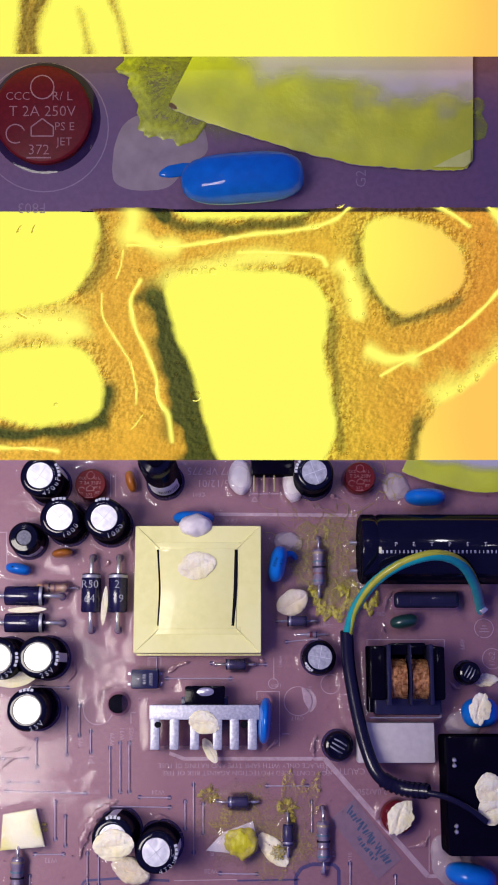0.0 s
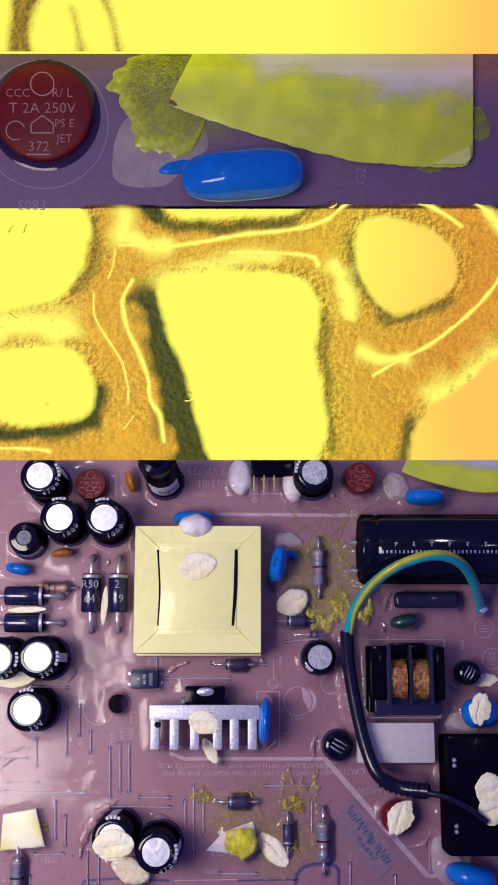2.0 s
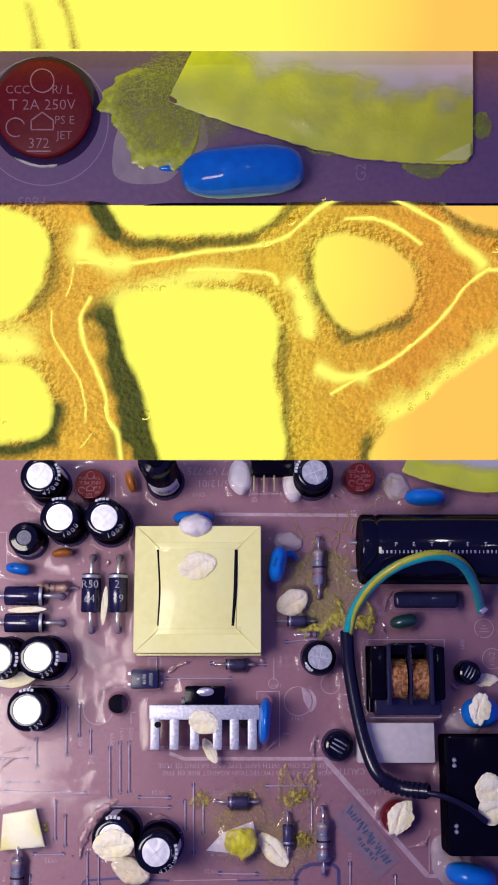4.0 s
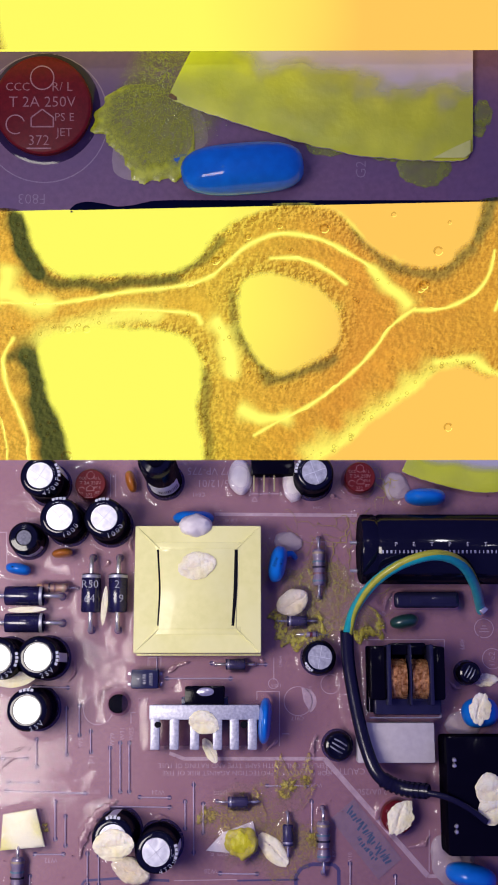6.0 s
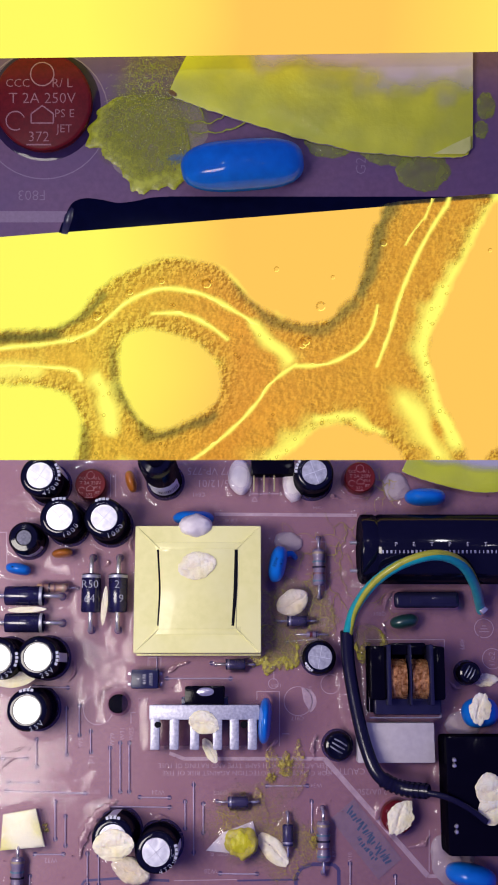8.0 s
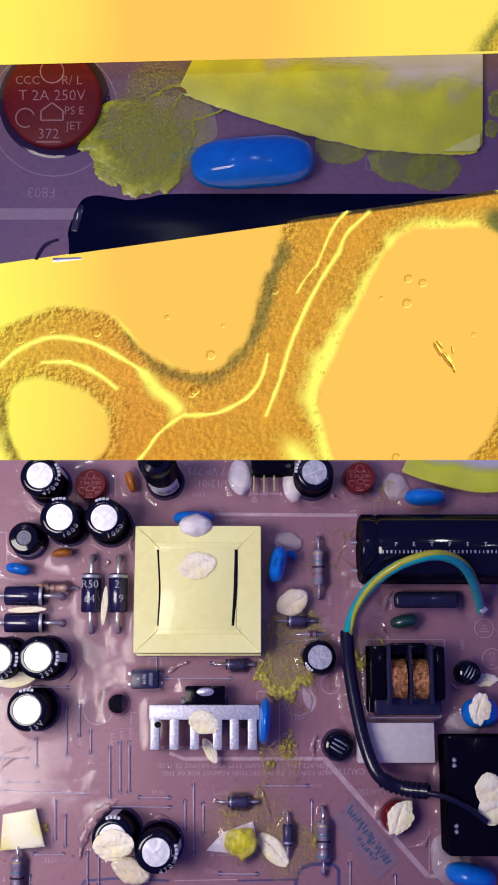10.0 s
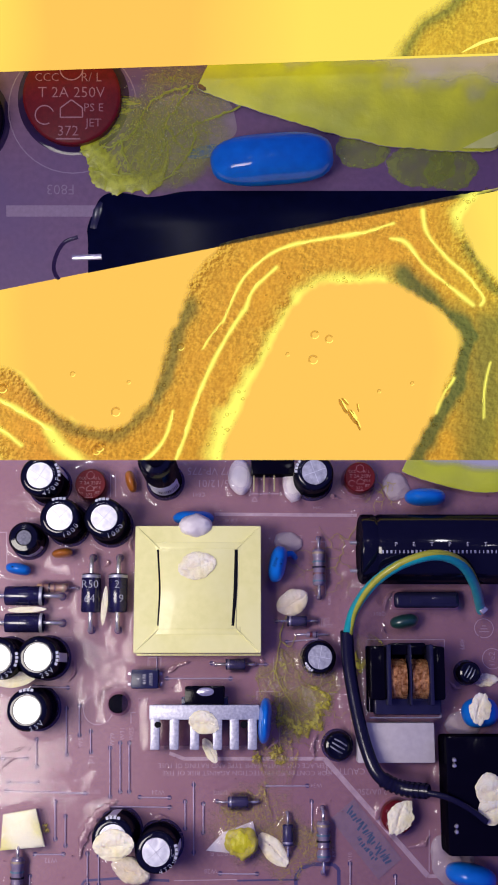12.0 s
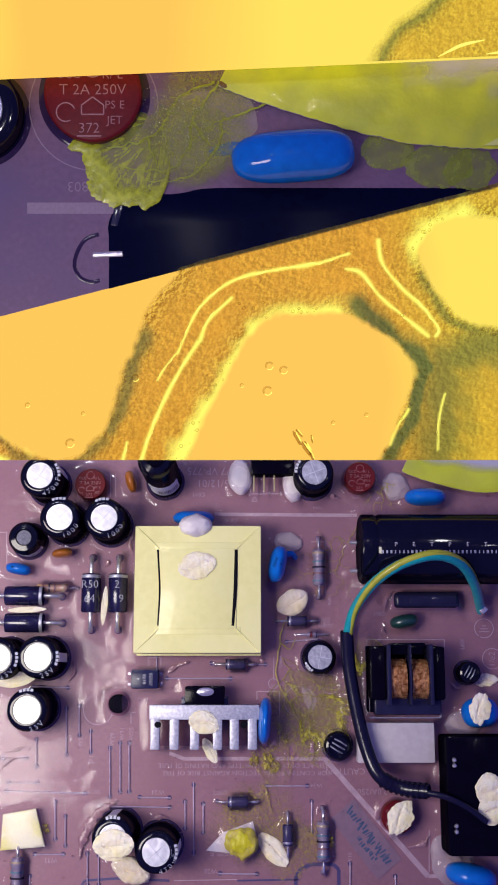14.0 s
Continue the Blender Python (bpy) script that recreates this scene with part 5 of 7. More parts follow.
def resin_film(level=0.0007, step=0.0004):
    """The film lies level on the board, covers the low parts and climbs a little at the tall ones."""
    bpy.context.view_layer.update()
    low = ("resistor", "small_diode")
    soup = {True: ([], []), False: ([], [])}
    for ob in scene.objects:
        top = ob
        while top.parent:
            top = top.parent
        if ob.type != "MESH" or top.name.split(".")[0] in ("table", "water_droplet", "jumper_wire"):
            continue
        verts, faces = soup[top.name.split(".")[0] in low]
        first, m = len(verts), ob.matrix_world
        verts.extend(m @ v.co for v in ob.data.vertices)
        faces.extend([first + i for i in f.vertices] for f in ob.data.polygons)
    trees = {key: BVHTree.FromPolygons(*both) for key, both in soup.items()}
    xs = np.arange(-0.072, 0.0721, step)
    ys = np.arange(-0.062, 0.05483, step)
    tall, over = np.zeros((len(ys), len(xs)), bool), np.zeros((len(ys), len(xs)))
    for j, y in enumerate(ys):
        for i, x in enumerate(xs):
            eye, down = Vector((x, y, 0.06)), Vector((0, 0, -1))
            spot = trees[False].ray_cast(eye, down)[0]
            tall[j, i] = spot is not None and spot.z > 0.0014
            spot = trees[True].ray_cast(eye, down)[0]
            if spot is not None and not tall[j, i]:
                over[j, i] = max(spot.z, 0.0)

    def away(mask, reach):
        d = np.where(mask, 0.0, 1.0)
        for _ in range(reach):
            for dy, dx, c in ((0, 1, step), (0, -1, step), (1, 0, step), (-1, 0, step), (1, 1, step * 1.41), (1, -1, step * 1.41), (-1, 1, step * 1.41), (-1, -1, step * 1.41)):
                d = np.minimum(d, np.roll(np.roll(d, dy, 0), dx, 1) + c)
        return d

    z = level + 0.0014 * np.exp(-away(tall, 12) / 0.0010)
    cover = over.copy()
    for _ in range(1):
        for dy, dx in ((0, 1), (0, -1), (1, 0), (-1, 0)):
            cover = np.maximum(cover, np.roll(np.roll(over, dy, 0), dx, 1))
        over = cover.copy()
    for _ in range(2):
        cover = (cover * 2 + np.roll(cover, 1, 0) + np.roll(cover, -1, 0) + np.roll(cover, 1, 1) + np.roll(cover, -1, 1)) / 6
    z = np.maximum(z, np.where(cover > 0.0005, cover + 0.0002, 0))
    for _ in range(2):
        z = (z * 2 + np.roll(z, 1, 0) + np.roll(z, -1, 0) + np.roll(z, 1, 1) + np.roll(z, -1, 1)) / 6
    gx, gy = np.meshgrid(xs, ys)
    idx = np.arange(len(xs) * len(ys)).reshape(len(ys), len(xs))
    me = bpy.data.meshes.new("resin_film")
    me.from_pydata(np.stack([gx.ravel(), gy.ravel(), z.ravel()], 1).tolist(), [],
                   np.stack([idx[:-1, :-1].ravel(), idx[:-1, 1:].ravel(), idx[1:, 1:].ravel(), idx[1:, :-1].ravel()], 1).tolist())
    me.attributes.new("milk", "FLOAT", "POINT").data.foreach_set("value", np.clip(0.04 + (z.ravel() - level) * 25, 0.04, 0.09).astype(np.float32))
    me.polygons.foreach_set("use_smooth", [True] * len(me.polygons))
    me.materials.append(gel_material("sealing_resin"))
    ob = new("resin_film", me)
    ob.parent = board
    ob["label"] = "clear wet sealing resin over the board"


resin_film()

# ---------------- upper circuit board (close view) ----------------
ub = thing("upper_circuit_board", STAGE @ pose(0, 0, -0.400), "dark purple circuit board with faint printing, wet and glossy", "circuit board")
part("laminate", block(0.25490, 0.17647, 0.002, z0=-0.002, m=pose(*(0.01157, 0.09490), 0)), "board_b", ub, smooth=False)
letters("printed_text", "F803", 0.00510, "ink_b", ub, pose(*(-0.07549, 0.08569), 0.0001, 0, 0, 180))
letters("printed_text", "G2", 0.00510, "ink_b", ub, pose(*(0.03902, 0.09569), 0.0001, 0, 0, 90))
part("printed_ring", ring_flat(0.02216, 0.02255, 0.0), "ink_b", ub, m=pose(*(-0.07118, 0.11353), 0), smooth=False)
part("printed_line", strip((-0.09431, 0.07804), (-0.06333, 0.07804), 0.00392), "ink_b", ub, smooth=False)
UP = []


def upper(name, p, label, category, z=0.0, turn=0.0):
    """A thing soldered on the upper board; it moves with the board."""
    local = pose(p[0], p[1], z, 0, 0, turn)
    t = thing(name, STAGE @ pose(0, 0, -0.400) @ local, label, category)
    UP.append((t, local))
    return t


uf = fuse(Matrix.Identity(4), 0.01680, 0.005, "large round dark red fuse with raised white markings, wet glossy rim")
UP.append((uf, pose(-0.07090, 0.11680, 0)))
# collar that paints the dark halo round the fuse
part("shade_rim", lathe([(0.0166, 0.0014), (0.0172, 0.0009), (0.0180, 0.0004), (0.0190, 0.0001), (0.0194, 0.0)], 56), "wet", uf, "resin collar with dark shade put into its colour")
uc = disc_capacitor(Matrix.Identity(4), 0.02100, 0.00860, 0.0085, "blue", "glossy bright blue dipped capacitor on the wet board", leads=False, square=3.0)
part("neck", lump(0.0066, 0.0023, 0.0008, 0.06, 3), "blue", uc, m=pose(-0.0228, 0.0062, 0.0, 0, 0, 8))
UP.append((uc, pose(-0.00196, 0.09392, 0, 0, 0, 4)))
us = upper("paper_slab", (0, 0), "pale damp paper piece covered with yellow-green slime", "paper")


def paper(lower, upper_y, lift_z, thick, seed, edge_noise=0.0006, reach=0.56, lean=0.5):
    """A damp sheet hanging down to a curved lower edge, and the slime coat on its lower part: two meshes."""
    low = spline([Vector((*p, 0)) for p in lower], 9)
    low = [p + Vector((0, edge_noise * noise.noise(p * 700), 0)) for p in low]
    nv = 26
    sheet, coat = bmesh.new(), bmesh.new()
    cover = coat.verts.layers.float.new("cover")
    grids = []
    for bm, rise in ((sheet, thick), (coat, thick + 0.00012)):
        grid = []
        for i, p in enumerate(low):
            col = []
            for j in range(nv + 1):
                k = j / nv
                y = p.y + (upper_y - p.y) * k
                q = Vector((p.x + lean * (y - p.y) * max(0.0, 1 - 3 * (p.x - low[0].x) / (low[-1].x - low[0].x)), y, 0))
                z = lift_z + rise * (1 - 0.45 * math.exp(-14 * k)) + 0.0004 * noise.noise(q * 90 + Vector((seed, 0, 0)))
                v = bm.verts.new((q.x, q.y, z))
                if bm is coat:
                    depth = (q.y - p.y) / abs(upper_y - low[len(low) // 2].y)
                    edge = depth / reach + 0.30 * noise.noise(q * 75 + Vector((0, seed, 0))) + 0.15 * noise.noise(q * 200)
                    v[cover] = max(0.0, min(1.0, (1.25 - edge) * 2.2)) * (0.92 + 0.16 * noise.noise(q * 110))
                col.append(v)
            grid.append(col)
        for a, b in zip(grid, grid[1:]):
            for j in range(nv):
                bm.faces.new((a[j], b[j], b[j + 1], a[j + 1]))
        grids.append(grid)
    # the sheet's cut edge, down to its underside
    rim = [c[0] for c in grids[0]] + [v for v in grids[0][-1][1:]]
    rim = [v for v in grids[0][0][::-1][:-1]] + rim
    under = [sheet.verts.new((v.co.x, v.co.y, lift_z)) for v in rim]
    for a, b, c, d in zip(rim, rim[1:], under[1:], under):
        sheet.faces.new((a, d, c, b))
    for bm in (sheet, coat):
        bmesh.ops.recalc_face_normals(bm, faces=bm.faces)
        if sum(f.normal.z for f in bm.faces) < 0:
            bmesh.ops.reverse_faces(bm, faces=bm.faces)
    return sheet, coat


sheet, coat = paper(((-0.02745, 0.12118), (-0.02686, 0.11961), (-0.01588, 0.11529), (-0.00020, 0.11020), (0.01941, 0.10431), (0.03902, 0.10000), (0.05863, 0.09863), (0.07333, 0.09843), (0.07725, 0.10157)), (-0.08647, 0.14588)[1], 0.0010, 0.0016, 3)
part("sheet", sheet, "petal", us)
part("slime_coat", coat, "slime_sheet", us, "yellow-green slime coat")
part("corner_fold", plate([(0.0635, 0.0990), (0.0697, 0.1022), (0.0763, 0.1052), (0.0763, 0.1006), (0.0744, 0.0990)], 0.0005, 0.0001, 0.0029), "fold", us, "pale folded corner")
part("tip_stain", lump(0.0016, 0.0009, 0.00025, 0.35, 17, sub=4), "stain", us, "dark brown stain at the tip", m=pose(-0.0262, 0.1203, 0.0021, 0, 0, -30))
ua = upper("adhesive_smear", (-0.03353, 0.10176), "white dried adhesive smear under slime", "adhesive")
def pool(points, height, seed, rings=12):
    """A low uneven pool with the given rim."""
    rim = spline([Vector((*p, 0)) for p in points + points[:1]], 6)[:-1]
    mid = sum(rim, Vector()) / len(rim)
    bm = bmesh.new()
    rows = []
    for i in range(rings + 1):
        k = i / rings
        row = []
        for p in rim if i else [mid]:
            q = mid + (p - mid) * k
            row.append(bm.verts.new((q.x, q.y, height * (1 - k ** 5) * (0.8 + 0.5 * noise.noise(q * 130 + Vector((seed, 0, 0))) + 0.3 * noise.noise(q * 400)))))
        rows.append(row)
    n = len(rim)
    for j in range(n):
        bm.faces.new((rows[0][0], rows[1][j], rows[1][(j + 1) % n]))
    for a, b in zip(rows[1:], rows[2:]):
        for j in range(n):
            bm.faces.new((a[j], b[j], b[(j + 1) % n], a[(j + 1) % n]))
    bmesh.ops.recalc_face_normals(bm, faces=bm.faces)
    return bm


part("smear", pool(((-0.0476, 0.0990), (-0.0465, 0.1078), (-0.0429, 0.1151), (-0.0351, 0.1186), (-0.0237, 0.1177), (-0.0169, 0.1157), (-0.0143, 0.1078), (-0.0155, 0.1039), (-0.0208, 0.1006), (-0.0276, 0.0931), (-0.0355, 0.0916), (-0.0424, 0.0922), (-0.0467, 0.0947)), 0.0010, 5), "residue", ua, m=pose(0.03353, -0.10176, 0))
uk = can_capacitor(Matrix.Identity(4).translation, 0.01569, 0.012, "large black round capacitor beside the red fuse", bars=False)
UP.append((uk, pose(*(-0.11039, 0.10941), 0)))
# flattened to board level so that the slide's edge fits the camera's view
ubc = upper("large_capacitor", (0, 0), "black capacitor flattened to fit the view, with a rounded corner", "capacitor")
part("pin", tube([Vector((-0.0714, 0.0618, 0.0001)), Vector((-0.0612, 0.0622, 0.0001))], 0.00098, 10, flat=0.3), "steel", ubc, "bare tinned pin")
BLACK_RIM = spline([Vector((*p, 0)) for p in ((-0.0659, 0.0400), (-0.0659, 0.0659), (-0.0661, 0.0722), (-0.0635, 0.0792), (-0.0610, 0.0831), (-0.0567, 0.0845), (-0.0508, 0.0839), (-0.0455, 0.0829), (-0.0396, 0.0835), (-0.0341, 0.0847), (-0.0273, 0.0851))], 6)
part("end_facet", plate([(-0.0652, 0.0722), (-0.0640, 0.0786), (-0.0617, 0.0814), (-0.0608, 0.0808), (-0.0616, 0.0767), (-0.0630, 0.0718)], 0.00012, 0.00002, 0.00003), "slate", ubc, "dark glossy end facet")
part("resin_loop", tube(spline([Vector((*p, 0.0)) for p in ((-0.0694, 0.0690), (-0.0740, 0.0672), (-0.0768, 0.0630), (-0.0778, 0.0580), (-0.0758, 0.0540), (-0.0720, 0.0524), (-0.0690, 0.0530))], 8), 0.0007, 8, flat=0.12), "wet", ubc, "clear resin loop round the pin")
part("sleeve", plate([(p.x, p.y) for p in BLACK_RIM] + [(0.10961, 0.0850), (0.10961, 0.01647), (-0.0650, 0.01647)], 0.0003, 0.00001, -0.00027), "flush", ubc)

sheet, coat = paper(((0.04013, 0.05194), (0.04057, 0.05134), (0.04455, 0.04983), (0.05340, 0.04726), (0.06079, 0.04606), (0.06749, 0.04636)), (-0.06616, 0.06046)[1], 0.0020, 0.0008, 7, 0.0002, 0.5)
part("sheet", sheet, "petal", ps)
part("slime_coat", coat, "slime_sheet", ps, "yellow-green slime coat")

# ---------------- microscope slide: light field and tissue ----------------
slide = thing("microscope_slide", Matrix.Identity(4), "backlit yellow microscope slide with a stained vein network", "microscope slide")
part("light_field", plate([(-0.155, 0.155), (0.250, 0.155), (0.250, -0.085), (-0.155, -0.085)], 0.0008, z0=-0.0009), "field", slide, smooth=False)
# openings of the network: their rims as smooth closed lines
OPENINGS = []
OPENINGS.append(((-0.0964, 0.0230), (-0.0958, 0.0143), (-0.0974, 0.0056), (-0.1013, -0.0012), (-0.1061, -0.0066), (-0.1168, -0.0099), (-0.1284, -0.0108), (-0.1400, -0.0050), (-0.1458, 0.0105), (-0.1400, 0.0240), (-0.1284, 0.0318), (-0.1090, 0.0318)))
OPENINGS.append(((-0.1284, -0.0254), (-0.1168, -0.0240), (-0.1032, -0.0240), (-0.0968, -0.0283), (-0.0935, -0.0360), (-0.0939, -0.0453), (-0.1013, -0.0492), (-0.1168, -0.0500), (-0.1284, -0.0472), (-0.1400, -0.0399), (-0.1381, -0.0283)))
OPENINGS.append(((-0.0703, -0.0015), (-0.0707, -0.0089), (-0.0680, -0.0186), (-0.0635, -0.0283), (-0.0600, -0.0380), (-0.0577, -0.0496), (-0.0525, -0.0622), (-0.0432, -0.0747), (-0.0277, -0.0767), (-0.0180, -0.0709), (-0.0176, -0.0612), (-0.0145, -0.0525), (-0.0145, -0.0447), (-0.0170, -0.0341), (-0.0176, -0.0244), (-0.0167, -0.0147), (-0.0176, -0.0054), (-0.0213, -0.0008), (-0.0316, 0.0019), (-0.0471, 0.0039), (-0.0606, 0.0023)))
OPENINGS.append(((-0.0017, 0.0194), (0.0066, 0.0223), (0.0163, 0.0203), (0.0234, 0.0170), (0.0292, 0.0097), (0.0308, 0.0039), (0.0289, -0.0019), (0.0230, -0.0074), (0.0153, -0.0108), (0.0095, -0.0116), (0.0033, -0.0081), (-0.0012, 0.0000), (-0.0033, 0.0097)))
OPENINGS.append(((-0.0806, 0.0523), (-0.0780, 0.0445), (-0.0747, 0.0349), (-0.0699, 0.0261), (-0.0622, 0.0223), (-0.0505, 0.0223), (-0.0370, 0.0232), (-0.0273, 0.0232), (-0.0196, 0.0271), (-0.0116, 0.0368), (-0.0019, 0.0436), (0.0077, 0.0474), (0.0174, 0.0484), (0.0271, 0.0465), (0.0349, 0.0416), (0.0426, 0.0329), (0.0523, 0.0271), (0.0600, 0.0252), (0.0678, 0.0271), (0.0755, 0.0349), (0.0794, 0.0445), (0.0817, 0.0542), (0.0852, 0.0629), (0.0927, 0.0813), (0.1024, 0.0949), (0.0986, 0.1239), (0.0465, 0.0929), (-0.0213, 0.0929)))
OPENINGS.append(((0.1181, -0.0271), (0.1142, -0.0203), (0.1104, -0.0097), (0.1046, 0.0019), (0.1026, 0.0116), (0.1036, 0.0213), (0.1084, 0.0329), (0.1121, 0.0407), (0.1179, 0.0523), (0.1228, 0.0620), (0.1295, 0.0713), (0.1363, 0.0749), (0.1489, 0.0755), (0.1586, 0.0751), (0.1673, 0.0713), (0.1770, 0.0635), (0.1814, 0.0577), (0.1814, 0.0513), (0.1779, 0.0436), (0.1741, 0.0329), (0.1683, 0.0232), (0.1634, 0.0136), (0.1566, 0.0000), (0.1412, -0.0136), (0.1218, -0.0194)))
OPENINGS.append(((0.0157, -0.0769), (0.0141, -0.0604), (0.0167, -0.0517), (0.0225, -0.0440), (0.0321, -0.0381), (0.0418, -0.0294), (0.0560, -0.0194), (0.0647, -0.0126), (0.0724, -0.0106), (0.0802, -0.0139), (0.0852, -0.0145), (0.0920, -0.0232), (0.0929, -0.0368), (0.0833, -0.0503), (0.0639, -0.0523)))
OPENINGS.append(((0.1847, 0.0980), (0.1861, 0.0918), (0.1900, 0.0840), (0.1958, 0.0763), (0.2035, 0.0718), (0.2128, 0.0716), (0.2244, 0.0786), (0.2264, 0.0960), (0.2186, 0.1057), (0.2070, 0.1100), (0.1954, 0.1086), (0.1886, 0.1053)))
# shade side of the relief, painted as dark green bands: line, half width, strength
SHADE_BANDS = []
SHADE_BANDS.append((((-0.0732, -0.0079), (-0.0703, -0.0205), (-0.0664, -0.0302), (-0.0645, -0.0399)), 0.00520, 0.92))
SHADE_BANDS.append((((-0.0645, -0.0399), (-0.0625, -0.0496), (-0.0593, -0.0622)), 0.00640, 0.92))
SHADE_BANDS.append((((-0.0809, -0.0070), (-0.0776, -0.0050), (-0.0742, -0.0041)), 0.00234, 0.51))
SHADE_BANDS.append((((-0.0815, 0.0426), (-0.0776, 0.0310), (-0.0728, 0.0232)), 0.00383, 0.81))
SHADE_BANDS.append((((-0.0728, 0.0232), (-0.0641, 0.0190), (-0.0505, 0.0184), (-0.0370, 0.0198), (-0.0254, 0.0203)), 0.00234, 0.51))
SHADE_BANDS.append((((-0.0031, 0.0019), (0.0008, -0.0077), (0.0076, -0.0145), (0.0172, -0.0130), (0.0279, -0.0068)), 0.00192, 0.42))
SHADE_BANDS.append((((-0.0407, 0.0203), (-0.0290, 0.0203), (-0.0184, 0.0261), (-0.0097, 0.0339)), 0.00170, 0.38))
SHADE_BANDS.append((((0.0378, 0.0383), (0.0465, 0.0275), (0.0562, 0.0225), (0.0678, 0.0232), (0.0775, 0.0319)), 0.00213, 0.37))
SHADE_BANDS.append((((0.0794, 0.0368), (0.0838, 0.0484), (0.0862, 0.0600), (0.0891, 0.0658)), 0.00298, 0.46))
SHADE_BANDS.append((((0.0802, 0.0368), (0.0831, 0.0503), (0.0869, 0.0639)), 0.00277, 0.37))
SHADE_BANDS.append((((0.1634, 0.0775), (0.1721, 0.0697), (0.1838, 0.0600), (0.1867, 0.0562)), 0.00383, 0.68))
SHADE_BANDS.append((((0.1853, 0.0562), (0.1828, 0.0465), (0.1779, 0.0349), (0.1721, 0.0232), (0.1663, 0.0116)), 0.00319, 0.72))
SHADE_BANDS.append((((0.1915, 0.0562), (0.1919, 0.0368), (0.1876, 0.0136)), 0.00895, 0.46))
SHADE_BANDS.append((((-0.1284, -0.0531), (-0.1168, -0.0542), (-0.1032, -0.0527), (-0.0926, -0.0492), (-0.0910, -0.0399)), 0.00256, 0.64))
SHADE_BANDS.append((((-0.0939, 0.0221), (-0.0929, 0.0124), (-0.0955, 0.0027), (-0.1009, -0.0045)), 0.00213, 0.34))
SHADE_BANDS.append((((-0.0147, -0.0128), (-0.0141, -0.0399), (-0.0118, -0.0593)), 0.00170, 0.34))
SHADE_BANDS.append((((-0.0050, 0.0155), (-0.0060, 0.0077), (-0.0031, -0.0019)), 0.00170, 0.30))
SHADE_BANDS.append((((0.1857, 0.0883), (0.1934, 0.0744), (0.2031, 0.0685)), 0.00192, 0.40))
SHADE_BANDS.append((((0.1934, 0.0593), (0.2109, 0.0651)), 0.00852, 0.46))
SHADE_BANDS.append((((0.2012, 0.1073), (0.2113, 0.1061)), 0.00213, 0.40))
SHADE_BANDS.append((((0.0134, -0.0498), (0.0118, -0.0614)), 0.00213, 0.51))
# bright bands of refracted light, painted to glow: line, half width, strength
GLOW_BANDS = []
GLOW_BANDS.append((((-0.1284, -0.0167), (-0.1168, -0.0157), (-0.1032, -0.0170)), 0.00561, 0.96))
GLOW_BANDS.append((((-0.0848, 0.0230), (-0.0835, 0.0147), (-0.0742, 0.0124), (-0.0684, 0.0124)), 0.00309, 0.96))
GLOW_BANDS.append((((-0.0699, -0.0004), (-0.0625, 0.0027), (-0.0471, 0.0074), (-0.0316, 0.0081)), 0.00336, 0.72))
GLOW_BANDS.append((((-0.0112, 0.0062), (-0.0079, 0.0008), (-0.0060, -0.0118)), 0.00252, 1.00))
GLOW_BANDS.append((((-0.0021, -0.0248), (0.0037, -0.0283), (0.0126, -0.0273)), 0.00225, 0.96))
GLOW_BANDS.append((((0.0234, 0.0155), (0.0292, 0.0106)), 0.00197, 0.60))
GLOW_BANDS.append((((0.0428, 0.0236), (0.0482, 0.0174), (0.0544, 0.0116)), 0.00225, 0.96))
GLOW_BANDS.append((((-0.0058, 0.0420), (0.0058, 0.0484), (0.0174, 0.0500), (0.0271, 0.0480), (0.0349, 0.0432)), 0.00116, 1.00))
GLOW_BANDS.append((((0.0352, 0.0416), (0.0430, 0.0339), (0.0523, 0.0283), (0.0600, 0.0265), (0.0678, 0.0287)), 0.00092, 1.00))
GLOW_BANDS.append((((0.1220, 0.0542), (0.1162, 0.0445), (0.1084, 0.0368), (0.1032, 0.0271), (0.1011, 0.0174), (0.1017, 0.0058), (0.1046, -0.0039), (0.1108, -0.0165)), 0.00309, 1.00))
GLOW_BANDS.append((((0.1015, 0.0194), (0.1048, 0.0310), (0.1125, 0.0410), (0.1195, 0.0542), (0.1243, 0.0639), (0.1315, 0.0720), (0.1412, 0.0753), (0.1566, 0.0753)), 0.00365, 1.00))
GLOW_BANDS.append((((0.0230, -0.0416), (0.0347, -0.0339), (0.0463, -0.0252), (0.0569, -0.0174), (0.0676, -0.0120)), 0.00477, 0.78))
GLOW_BANDS.append((((0.0639, -0.0081), (0.0755, -0.0074), (0.0862, -0.0136)), 0.00168, 0.84))
GLOW_BANDS.append((((0.0929, -0.0019), (0.0991, -0.0106), (0.1036, -0.0203)), 0.00365, 0.84))
GLOW_BANDS.append((((0.1834, 0.0989), (0.1892, 0.1067), (0.1992, 0.1104)), 0.00365, 0.96))
GLOW_BANDS.append((((0.1880, 0.0988), (0.1963, 0.0871)), 0.00309, 0.84))
GLOW_BANDS.append((((0.1741, 0.0302), (0.1766, 0.0389), (0.1795, 0.0434)), 0.00070, 1.00))
# creases, made bright by a painted glow: line, half width
CREASES = []
CREASES.append((((-0.0848, 0.0124), (-0.0722, 0.0120), (-0.0625, 0.0124), (-0.0509, 0.0147), (-0.0374, 0.0167), (-0.0238, 0.0182), (-0.0141, 0.0211), (-0.0099, 0.0240)), 0.00077))
